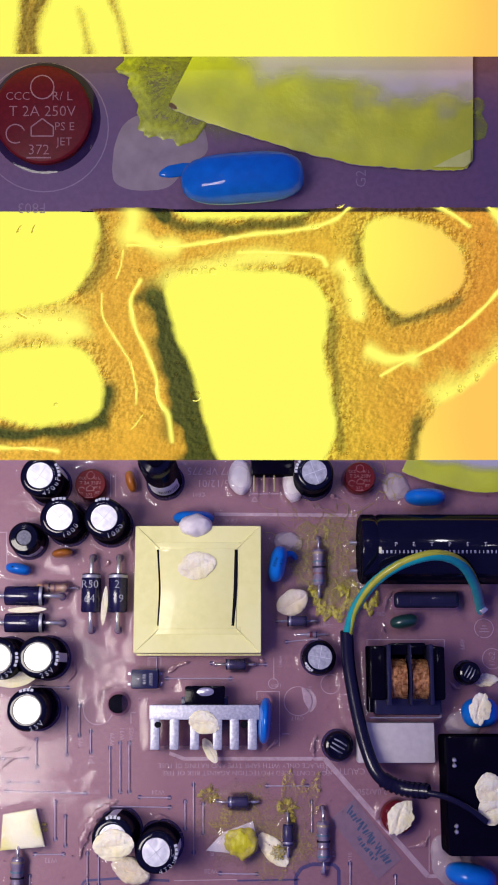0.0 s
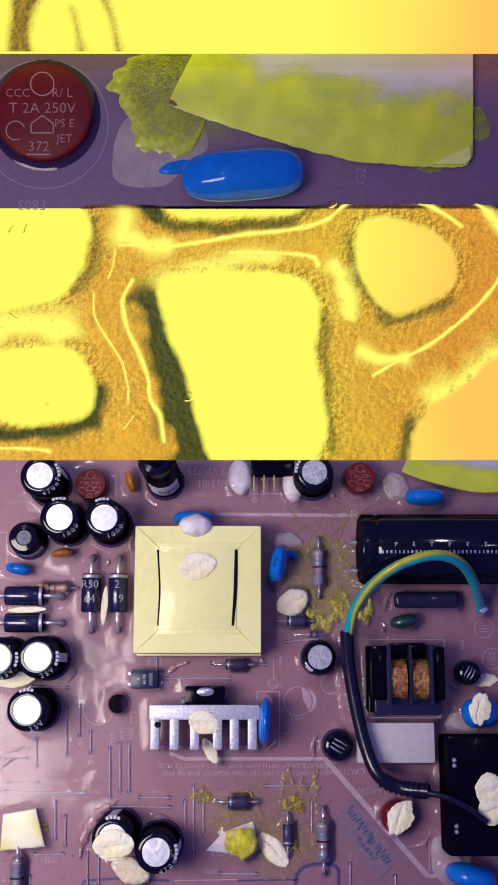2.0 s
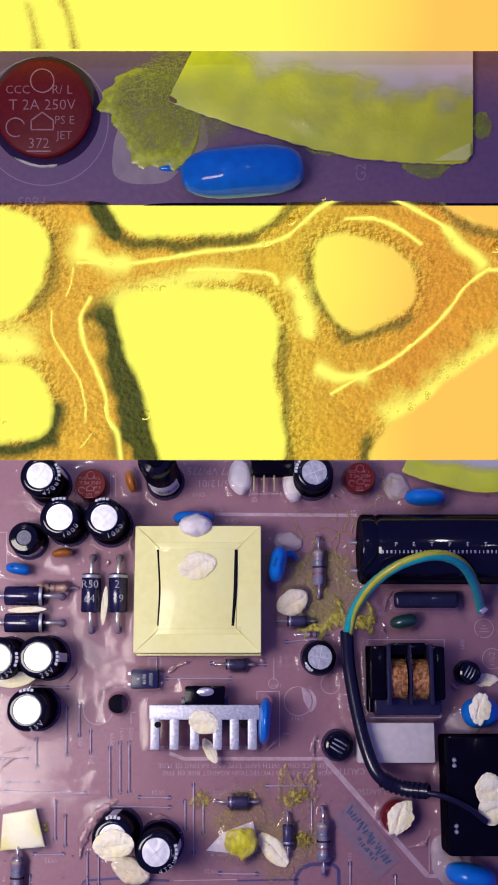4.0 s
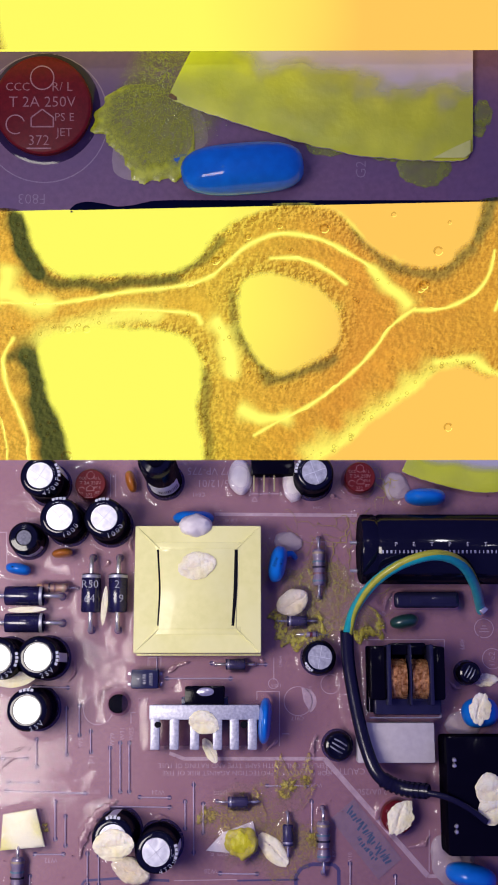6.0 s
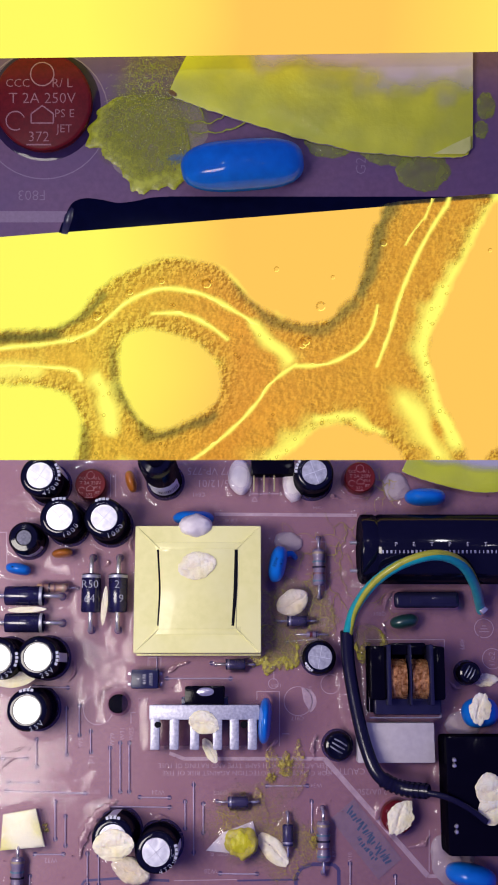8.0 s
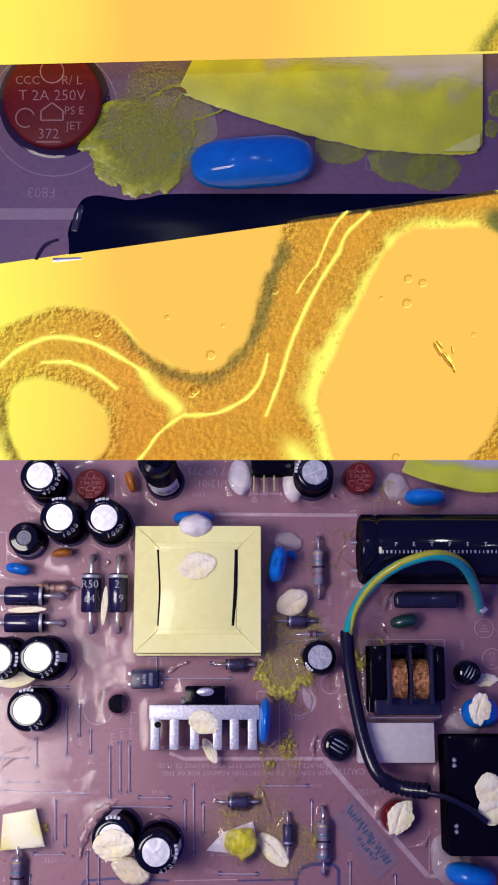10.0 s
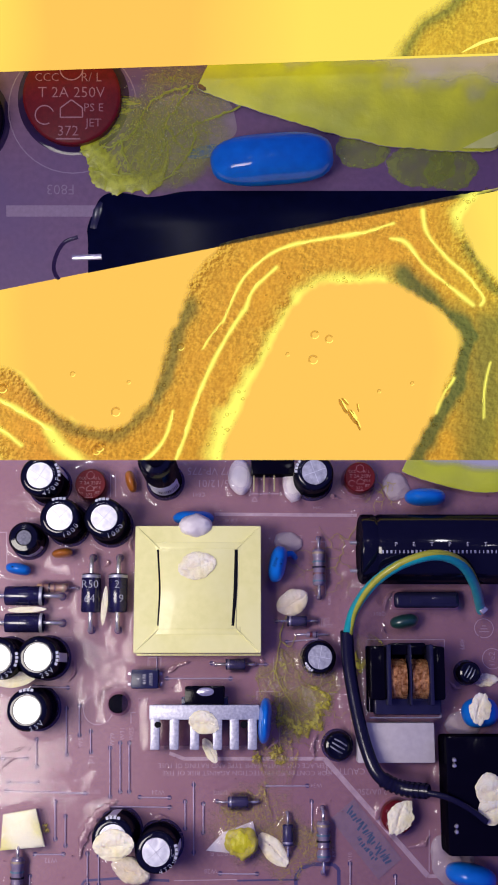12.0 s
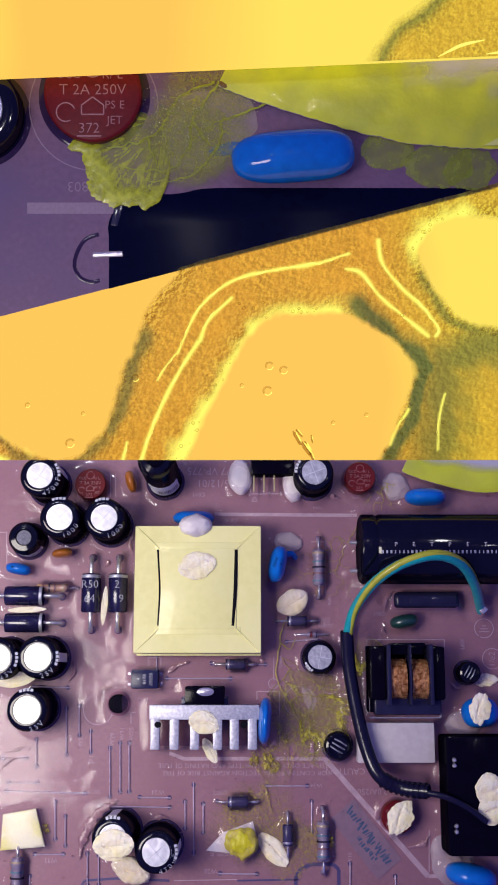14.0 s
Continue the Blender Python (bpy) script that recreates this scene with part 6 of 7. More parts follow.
CREASES.append((((-0.0122, 0.0219), (-0.0079, 0.0261), (-0.0002, 0.0329), (0.0095, 0.0368), (0.0192, 0.0364), (0.0308, 0.0319), (0.0405, 0.0261), (0.0440, 0.0236)), 0.00077))
CREASES.append((((-0.0467, 0.0097), (-0.0350, 0.0097), (-0.0196, 0.0085), (-0.0165, 0.0054)), 0.00077))
CREASES.append((((-0.0804, -0.0002), (-0.0835, -0.0070), (-0.0819, -0.0167), (-0.0776, -0.0263), (-0.0745, -0.0341), (-0.0738, -0.0418), (-0.0703, -0.0476), (-0.0687, -0.0563)), 0.00068))
CREASES.append((((-0.0935, -0.0050), (-0.0929, -0.0128), (-0.0887, -0.0205), (-0.0838, -0.0283), (-0.0813, -0.0380), (-0.0813, -0.0438)), 0.00031))
CREASES.append((((-0.0790, -0.0476), (-0.0807, -0.0500), (-0.0825, -0.0519)), 0.00023))
CREASES.append((((0.0017, -0.0339), (0.0114, -0.0281), (0.0211, -0.0232), (0.0308, -0.0155), (0.0385, -0.0087), (0.0434, -0.0029), (0.0482, 0.0039), (0.0569, 0.0103)), 0.00058))
CREASES.append((((0.0562, 0.0097), (0.0678, 0.0106), (0.0775, 0.0155), (0.0823, 0.0223), (0.0848, 0.0310)), 0.00062))
CREASES.append((((0.0842, 0.0097), (0.0871, 0.0174), (0.0910, 0.0290), (0.0949, 0.0407), (0.1026, 0.0562), (0.1084, 0.0658)), 0.00058))
CREASES.append((((0.1090, 0.0662), (0.1121, 0.0736), (0.1199, 0.0813)), 0.00050))
CREASES.append((((0.1015, 0.0620), (0.1073, 0.0755), (0.1140, 0.0833), (0.1218, 0.0881), (0.1334, 0.0910), (0.1508, 0.0939), (0.1605, 0.0968)), 0.00058))
CREASES.append((((0.0947, 0.0523), (0.0982, 0.0581), (0.1009, 0.0616)), 0.00031))
CREASES.append((((0.1592, 0.0914), (0.1644, 0.0900), (0.1702, 0.0823), (0.1779, 0.0755), (0.1870, 0.0674)), 0.00058))
CREASES.append((((0.1706, 0.1017), (0.1721, 0.0929), (0.1779, 0.0852), (0.1857, 0.0775), (0.1905, 0.0701), (0.1896, 0.0674)), 0.00058))
CREASES.append((((0.0076, 0.0281), (0.0172, 0.0281), (0.0269, 0.0242), (0.0331, 0.0190)), 0.00077))
CREASES.append((((-0.1284, -0.0583), (-0.1168, -0.0587), (-0.1071, -0.0596)), 0.00058))
CREASES.append((((-0.0864, 0.0105), (-0.0873, 0.0046), (-0.0887, 0.0008)), 0.00025))
CREASES.append((((0.1896, 0.0283), (0.1900, 0.0380), (0.1925, 0.0476)), 0.00031))
VESICLES = (((0.1330, 0.0573), 0.00155), ((0.1379, 0.0558), 0.00155), ((0.1324, 0.0486), 0.00174), ((0.1547, 0.0376), 0.00077), ((0.1659, 0.0403), 0.00077), ((0.1237, 0.0505), 0.00077), ((0.0502, 0.0438), 0.00097), ((0.0695, 0.0409), 0.00077), ((0.0653, 0.0306), 0.00174), ((0.1278, -0.0048), 0.00155), ((0.0670, -0.0310), 0.00155), ((-0.1082, -0.0438), 0.00077), ((-0.0610, -0.0409), 0.00194), ((0.0600, 0.0184), 0.00174), ((-0.0110, 0.0275), 0.00136), ((-0.0002, 0.0358), 0.00116), ((-0.0554, 0.0029), 0.00136), ((-0.0616, 0.0027), 0.00136), ((-0.0116, 0.0271), 0.00155), ((0.0106, 0.0397), 0.00116), ((0.0589, 0.0174), 0.00174), ((0.0261, 0.0387), 0.00174), ((0.0871, 0.0532), 0.00136))
FLECKS = (((0.1423, 0.0325), 0.00271, -62), ((0.1454, 0.0287), 0.00310, -55), ((0.1474, 0.0261), 0.00194, -70), ((0.1431, 0.0341), 0.00174, -50), ((0.1460, 0.0292), 0.00232, -60), ((0.1474, 0.0321), 0.00136, -80), ((-0.1206, -0.0128), 0.00194, -30), ((-0.1226, 0.0182), 0.00155, 60), ((-0.1177, 0.0182), 0.00155, 70), ((-0.1168, -0.0228), 0.00136, 70), ((-0.1139, -0.0228), 0.00136, 70))


def closed_line(points, steps=4):
    """A smooth closed line through points."""
    n, out = len(points), []
    for i in range(n):
        p0, p1, p2, p3 = (np.array(points[(i + k) % n]) for k in (-1, 0, 1, 2))
        for k in range(steps):
            t = k / steps
            out.append(0.5 * (2 * p1 + (p2 - p0) * t + (2 * p0 - 5 * p1 + 4 * p2 - p3) * t * t + (3 * p1 - p0 - 3 * p2 + p3) * t ** 3))
    return np.array(out)


def line_distance(x, y, ax, ay, bx, by):
    dx, dy = bx - ax, by - ay
    t = np.clip(((x - ax) * dx + (y - ay) * dy) / (dx * dx + dy * dy + 1e-15), 0, 1)
    return np.hypot(x - ax - t * dx, y - ay - t * dy)


def uneven(x, y, seed, scale):
    """A soft uneven field between about -1 and 1."""
    rng = np.random.RandomState(seed)
    total = np.zeros(x.shape)
    for k in range(7):
        a, f, ph = rng.uniform(0, 6.28), scale * rng.uniform(0.6, 1.7), rng.uniform(0, 6.28)
        total += np.sin((x * math.cos(a) + y * math.sin(a)) * f + ph)
    return total / 3.5


def opening_field(x, y):
    """Metres from the nearest opening's rim, below 0 inside it."""
    x, y = x + 0.0005 * uneven(x, y, 1, 420) + 0.0003 * uneven(x, y, 3, 1300), y + 0.0005 * uneven(x, y, 2, 420) + 0.0003 * uneven(x, y, 4, 1300)
    best = np.full(x.shape, 0.02)
    for points in OPENINGS:
        ring = closed_line(points)
        lo, hi = ring.min(0) - 0.02, ring.max(0) + 0.02
        near = (x > lo[0]) & (x < hi[0]) & (y > lo[1]) & (y < hi[1])
        qx, qy = x[near], y[near]
        d, inside = np.full(qx.shape, 9.0), np.zeros(qx.shape, bool)
        for (ax, ay), (bx, by) in zip(ring, np.roll(ring, -1, 0)):
            d = np.minimum(d, line_distance(qx, qy, ax, ay, bx, by))
            if ay != by:
                inside ^= ((ay > qy) != (by > qy)) & (qx < (bx - ax) * (qy - ay) / (by - ay) + ax)
        best[near] = np.minimum(best[near], np.where(inside, -d, d))
    return best


def along(lines, x, y, power=2.5, stray=0.0010):
    """How strongly each place lies on one of the soft bands."""
    x, y = x + stray * uneven(x, y, 5, 260), y + stray * uneven(x, y, 6, 260)
    wide = 1 + 0.35 * uneven(x, y, 7, 500)
    out = np.zeros(x.shape)
    for points, w, strength in lines:
        near = (x > min(p[0] for p in points) - 4 * w) & (x < max(p[0] for p in points) + 4 * w) & (y > min(p[1] for p in points) - 4 * w) & (y < max(p[1] for p in points) + 4 * w)
        d = np.full(x[near].shape, 9.0)
        for a, b in zip(points, points[1:]):
            d = np.minimum(d, line_distance(x[near], y[near], *a, *b))
        out[near] = np.maximum(out[near], strength * np.exp(-(d / (w * wide[near])) ** power))
    return out


def tissue_mesh(x0, x1, y0, y1, step, field, most=1.0, bands=True, soft=0.0022):
    nx, ny = int((x1 - x0) / step) + 1, int((y1 - y0) / step) + 1
    gx, gy = np.meshgrid(x0 + np.arange(nx) * step, y0 + np.arange(ny) * step)
    f = field(gx, gy)
    rng = np.random.RandomState(4)
    rough = rng.rand(ny, nx)
    for _ in range(2):
        rough = (rough + np.roll(rough, 1, 0) + np.roll(rough, 1, 1) + np.roll(rough, -1, 0) + np.roll(rough, -1, 1)) / 5
    z = 0.00004 + 0.00008 * np.clip(f / 0.006, 0, 1) + 0.0001 * (rough - 0.5)
    zero = np.zeros(gx.shape)
    # relief shade and bright bands, painted as values on the vertices
    shade_side, pale = (along(SHADE_BANDS, gx, gy), along(GLOW_BANDS, gx, gy, 2.0)) if bands else (0.42 * np.exp(-((f - 0.0035) / 0.0025) ** 2), zero)
    if bands:
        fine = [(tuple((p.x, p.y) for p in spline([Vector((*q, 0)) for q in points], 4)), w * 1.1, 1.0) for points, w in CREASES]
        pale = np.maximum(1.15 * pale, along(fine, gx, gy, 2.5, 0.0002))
    values = {"thick": shade_side, "pale": np.clip(pale, 0, 1), "rim": np.exp(-(np.clip(f - 0.0004, 0, 1) / 0.0050) ** 1.5), "cover": most * np.clip((f + 0.0007) / soft, 0, 1) ** 1.3}
    keep = f > -0.0008
    verts = np.stack([gx.ravel(), gy.ravel(), z.ravel()], 1)
    idx = np.arange(nx * ny).reshape(ny, nx)
    quad = keep[:-1, :-1] & keep[1:, :-1] & keep[:-1, 1:] & keep[1:, 1:]
    faces = np.stack([idx[:-1, :-1][quad], idx[:-1, 1:][quad], idx[1:, 1:][quad], idx[1:, :-1][quad]], 1)
    used = np.unique(faces)
    remap = np.full(nx * ny, -1)
    remap[used] = np.arange(len(used))
    me = bpy.data.meshes.new("tissue")
    me.from_pydata(verts[used].tolist(), [], remap[faces].tolist())
    for key, v in values.items():
        me.attributes.new(key, "FLOAT", "POINT").data.foreach_set("value", v.ravel()[used].astype(np.float32))
    me.polygons.foreach_set("use_smooth", [True] * len(me.polygons))
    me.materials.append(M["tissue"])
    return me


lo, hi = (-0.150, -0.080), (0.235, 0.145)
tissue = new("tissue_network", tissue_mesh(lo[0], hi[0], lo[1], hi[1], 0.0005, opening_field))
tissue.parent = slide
tissue["label"] = "ochre vein tissue with grainy green edges"
# round grains along the rims of the openings
rng = np.random.RandomState(8)
gx, gy = rng.uniform(lo[0], hi[0], 60000), rng.uniform(lo[1], hi[1], 60000)
gf = opening_field(gx, gy)
pick = np.flatnonzero((gf > 0.0008) & (rng.rand(len(gf)) < np.exp(-gf / 0.0028)))
bm = bmesh.new()
for i in pick[:2600]:
    r = 0.00016 + 0.0006 * rng.rand() ** 2.5
    m = Matrix.Translation((gx[i], gy[i], 0.00006))
    rings = []
    for q, z in ((r, 0.0), (r * 0.9, 0.00012), (r * 0.6, 0.00018)):
        rings.append([bm.verts.new(m @ Vector((q * math.cos(a), q * math.sin(a), z))) for a in (k * math.pi / 4 for k in range(8))])
    for a, b in zip(rings, rings[1:]):
        for k in range(8):
            bm.faces.new((a[k], a[(k + 1) % 8], b[(k + 1) % 8], b[k]))
M["grain"] = surface("tissue_grain", (0.42, 0.26, 0.02), (0.20, 0.13, 0.01), 500, 0.3)
lit = M["grain"].node_tree
glass = lit.nodes.new("ShaderNodeBsdfTranslucent")
glass.inputs["Color"].default_value = (0.62, 0.40, 0.03, 1)
both = lit.nodes.new("ShaderNodeMixShader")
both.inputs["Fac"].default_value = 0.75
lit.links.new(lit.nodes["Principled BSDF"].outputs["BSDF"], both.inputs[1])
lit.links.new(glass.outputs["BSDF"], both.inputs[2])
see = lit.nodes.new("ShaderNodeBsdfTransparent")
half = lit.nodes.new("ShaderNodeMixShader")
half.inputs["Fac"].default_value = 0.5
lit.links.new(both.outputs["Shader"], half.inputs[1])
lit.links.new(see.outputs["BSDF"], half.inputs[2])
lit.links.new(half.outputs["Shader"], lit.nodes["Material Output"].inputs["Surface"])
tagged(part("tissue_grain", bm, "grain", slide, "small round grains along the openings"), kind="stuff")
# side shading and glint of each vesicle, put in as dark and glowing arcs
for (x, y), r in VESICLES:
    part("vesicle", ring_flat(r * 0.62, r, 0.0, 30, 215, 18, thick=0.0002), "grain", slide, m=Matrix.Translation((x, y, 0.0001)))
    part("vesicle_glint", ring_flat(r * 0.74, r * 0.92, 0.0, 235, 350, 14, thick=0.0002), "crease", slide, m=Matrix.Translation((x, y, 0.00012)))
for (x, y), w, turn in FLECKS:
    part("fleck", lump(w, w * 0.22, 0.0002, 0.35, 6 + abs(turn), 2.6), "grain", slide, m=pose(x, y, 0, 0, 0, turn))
    # the fleck's highlight, painted as a glowing sliver
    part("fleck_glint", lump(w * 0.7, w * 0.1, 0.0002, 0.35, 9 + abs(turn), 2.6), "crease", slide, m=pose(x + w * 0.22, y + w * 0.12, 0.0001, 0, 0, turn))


def crease(points, r):
    pts = spline([Vector((*p, 0.00014)) for p in points], 10)
    pts = [p + Vector((noise.noise(p * 330), noise.noise(p * 330 + Vector((7, 3, 1))), 0)) * 0.0009 for p in spline(pts, 2)]
    rs = []
    for i, p in enumerate(pts):
        w = 0.6 + 1.1 * noise.noise(p * 260)
        rs.append(max(0.1, w) * r * 0.5 * min(1.0, 0.1 + min(i, len(pts) - 1 - i) * 0.06))
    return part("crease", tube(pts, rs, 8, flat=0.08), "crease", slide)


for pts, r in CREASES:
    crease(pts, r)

top_slide = thing("upper_microscope_slide", Matrix.Identity(4), "backlit yellow microscope slide with a straight lower edge", "microscope slide")
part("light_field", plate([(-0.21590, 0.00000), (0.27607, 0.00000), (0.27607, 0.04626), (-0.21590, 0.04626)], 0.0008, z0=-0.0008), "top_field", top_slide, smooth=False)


def inside_outline(points):
    """Metres inside a closed outline, below 0 outside it."""
    ring = closed_line(points)

    def field(x, y):
        x, y = x + 0.0006 * uneven(x, y, 1, 420), y + 0.0006 * uneven(x, y, 2, 420)
        d, inside = np.full(x.shape, 9.0), np.zeros(x.shape, bool)
        for (ax, ay), (bx, by) in zip(ring, np.roll(ring, -1, 0)):
            d = np.minimum(d, line_distance(x, y, ax, ay, bx, by))
            if ay != by:
                inside ^= ((ay > y) != (by > y)) & (x < (bx - ax) * (y - ay) / (by - ay) + ax)
        return np.where(inside, d, -d)
    return field


for label, cover, rim in (("soft ochre tissue at the edge of the slide", 1.0, ((0.1230, -0.006), (0.1255, 0.0020), (0.1290, 0.0080), (0.1345, 0.0140), (0.1440, 0.0200), (0.1600, 0.0300), (0.2100, 0.0320), (0.2150, -0.006))),
                          ("soft curved streak of ochre tissue", 1.0, ((-0.1500, -0.004), (-0.1490, 0.0074), (-0.1480, 0.0150), (-0.1480, 0.0290), (-0.1330, 0.0290), (-0.1372, 0.0170), (-0.1400, 0.0074), (-0.1390, -0.004))),
                          ("thin ochre streak of tissue", 0.85, ((-0.1246, -0.004), (-0.1262, 0.0055), (-0.1285, 0.0150), (-0.1262, 0.0155), (-0.1225, 0.0055), (-0.1205, -0.004))),
                          ("soft curved streak of ochre tissue", 1.0, ((-0.1134, -0.004), (-0.1132, 0.0055), (-0.1165, 0.0150), (-0.1200, 0.0250), (-0.1155, 0.0250), (-0.1128, 0.0150), (-0.1098, 0.0055), (-0.1095, -0.004)))):
    xs = [p[0] for p in rim]
    patch = new("tissue_patch", tissue_mesh(min(xs) - 0.002, max(xs) + 0.002, 0.0005, 0.0290, 0.0006, inside_outline(rim), cover, False, 0.0040 if xs[0] > 0 else 0.0030))
    patch.parent = top_slide
    patch["label"] = label
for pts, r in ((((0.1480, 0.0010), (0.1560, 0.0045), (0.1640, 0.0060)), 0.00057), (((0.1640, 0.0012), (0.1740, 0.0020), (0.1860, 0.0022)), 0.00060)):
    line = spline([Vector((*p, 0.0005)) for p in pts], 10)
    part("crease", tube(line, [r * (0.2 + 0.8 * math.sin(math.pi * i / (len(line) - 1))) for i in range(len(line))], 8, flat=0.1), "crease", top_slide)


# ---------------- slime mould ----------------
def lobed(r, seed, lobes=0.25, height=0.0010, freq=2.2, rings=14, seg=72, stretch=1.0, bumps=0.5, full=0.85, fine=0.35, core=None):
    """A low bumpy growth with a lobed outline; its cover thins out to nothing at the rim where it is a film."""
    bm = bmesh.new()
    layer = bm.verts.layers.float.new("cover")
    off = Vector((seed * 2.3, seed * 5.1, seed))
    rows = []
    for i in range(rings + 1):
        k = i / rings
        row = []
        for j in range(seg if i else 1):
            a = 2 * math.pi * j / seg
            c = Vector((math.cos(a), math.sin(a), 0))
            edge = 1 + lobes * (noise.noise(c * freq + off) + 0.6 * noise.noise(c * freq * 2.6 + off) + fine * noise.noise(c * freq * 6 + off))
            p = c * (r * k * edge)
            h = height * (1 - k ** 4) * (0.6 + bumps * noise.noise(p * (3.5 / r) + off) + bumps * 0.7 * noise.noise(p * (9 / r) + off))
            v = bm.verts.new((p.x * stretch, p.y, max(h, 0.00003) if i < rings else 0.0))
            v[layer] = min(1.0, (1 - k) / (1 - full + 1e-6)) if full < 1 else 1.0
            if core is not None:
                v[layer] = core + (1 - core) * min(1.0, max(0.0, (k - 0.35) / 0.5))
            row.append(v)
        rows.append(row)
    for j in range(seg):
        bm.faces.new((rows[0][0], rows[1][j], rows[1][(j + 1) % seg]))
    for a, b in zip(rows[1:], rows[2:]):
        for j in range(seg):
            bm.faces.new((a[j], b[j], b[(j + 1) % seg], a[(j + 1) % seg]))
    bmesh.ops.recalc_face_normals(bm, faces=bm.faces)
    return bm


def apron(r, half, seed, rings=30, seg=90, rim=0.70, thin=0.42, ragged=0.12):
    """A fan of slime from its root: a thick lobed front, thinner behind it, with ridges that run out to the front."""
    bm = bmesh.new()
    layer = bm.verts.layers.float.new("cover")
    off = Vector((seed * 1.7, seed * 3.1, seed))
    rows = []
    for j in range(seg + 1):
        q = j / seg * 2 - 1
        a = radians(half * q)
        c = Vector((math.cos(a), math.sin(a), 0))
        reach = r * math.sqrt(1 - 0.93 * (max(0.0, abs(q) - 0.45) / 0.55) ** 2.4) * (1 + ragged * noise.noise(c * 4 + off) + 0.6 * ragged * noise.noise(c * 9 + off) + 0.045 * noise.noise(c * 13 + off) + 0.02 * noise.noise(c * 34 + off))
        row = []
        for i in range(rings + 1):
            k = 0.12 + 0.88 * i / rings
            p = c * reach * k
            ridge_line = abs(noise.noise(Vector((math.atan2(p.y, p.x) * 9 + 0.6 * noise.noise(p * 150), k * 1.6, seed))))
            vein = max(0.0, 1 - 7 * ridge_line)
            front = min(1.0, max(0.0, (k - rim) / 0.14))
            edge = min(1.0, (1 - abs(q)) / 0.12)
            v = bm.verts.new((p.x, p.y, 0.0 if i == rings else 0.00010 + 0.00045 * front * (1 - ((k - 0.86) / 0.16) ** 2 if k > 0.86 else 1) + 0.00010 * vein * edge))
            v[layer] = min(1.15, (thin + (1.14 - thin) * front + 0.5 * vein * (1 - front)) * (0.75 + 0.5 * noise.noise(p * 160 + off) + 0.25)) * (edge if front < 0.5 else max(edge, 0.8)) * min(1.0, (k - 0.12) / 0.2)
            row.append(v)
        rows.append(row)
    for a, b in zip(rows, rows[1:]):
        for i in range(rings):
            bm.faces.new((a[i], a[i + 1], b[i + 1], b[i]))
    bmesh.ops.recalc_face_normals(bm, faces=bm.faces)
    return bm


def branching(length, r, seed, turn=0.0, levels=4, spread=40, split=3):
    """A net of thin slime veins that fans out from its root: each node drains to a nearer one, and thick veins gather many."""
    rnd = random.Random(seed)
    count = 26 * levels
    nodes = [Vector((0, 0, 0))]
    while len(nodes) < count:
        d = length * math.sqrt(rnd.uniform(0.004, 1))
        a = radians(turn + rnd.gauss(0, 0.62) * spread)
        p = Vector((d * math.cos(a), d * math.sin(a), 0))
        if min((p - q).length for q in nodes) > length * 0.035:
            nodes.append(p)
    order = sorted(range(count), key=lambda i: nodes[i].length)
    down, flow = {}, [1] * count
    for i in order[1:]:
        near = [j for j in order if nodes[j].length < nodes[i].length - length * 0.01] or [0]
        down[i] = min(near, key=lambda j: (nodes[j] - nodes[i]).length)
    for i in reversed(order[1:]):
        flow[down[i]] += flow[i]
    bm = bmesh.new()
    links = [(i, j, r * min(1.0, 0.30 + 0.09 * flow[i] ** 0.6)) for i, j in down.items()]
    for i in order[3::split]:
        other = sorted(range(count), key=lambda j: (nodes[j] - nodes[i]).length)[2]
        links.append((i, other, r * 0.26))
    for i, j, w in links:
        p, q = nodes[i], nodes[j]
        side = Vector((-(q - p).y, (q - p).x, 0)) * rnd.uniform(-0.22, 0.22)
        pts = spline([p, (p + q) / 2 + side, q], 4)
        tube([v + Vector((0, 0, r * 0.3)) for v in pts], w, 6, bm, flat=0.6)
    return bm


def veins(lines, r):
    """Thick slime veins along the given lines, thinner towards their ends."""
    bm = bmesh.new()
    for points in lines:
        pts = spline([Vector((*p, 0)) for p in points], 7)
        for p in pts:
            p += Vector((noise.noise(p * 350), noise.noise(p * 350 + Vector((5, 0, 0))), 0)) * r * 2.2
        tube(pts, [r * (1.1 - 0.6 * i / len(pts)) * (0.8 + 0.5 * noise.noise(p * 500)) for i, p in enumerate(pts)], 7, bm, flat=0.5)
    return bm


MOVING = []


def slime(name, bm, mat, rows, label, z=0.0007, kind="", stage=False):
    """A growth of slime that creeps over a board: rows of seconds, place and turn."""
    ob = part(name, bm, mat, None)
    tagged(ob, label, "slime mould", kind=kind)
    MOVING.append((ob, [(t, pose(p[0], p[1], z, 0, 0, turn)) for t, p, turn in rows], stage))
    return ob


CLUMP, VEIN, FILM = "yellow lobed slime mould front creeping over the board", "thin branching yellow slime veins on the board", "thin speckled yellow slime film on the board"
slime("slime_mould", lobed(0.01118, 61, 0.25, 0.0003, stretch=0.95, full=0.93), "veil",
      ((0, (0.02043, 0.02898), 0), (3, (0.01815, 0.02239), 5), (6, (0.01766, 0.01789), 10), (8, (0.01149, 0.01298), 15), (10.5, (0.01026, 0.00369), 20), (12, (0.01208, -0.00479), 25), (14, (0.01533, -0.00997), 30)), FILM, 0.0009)
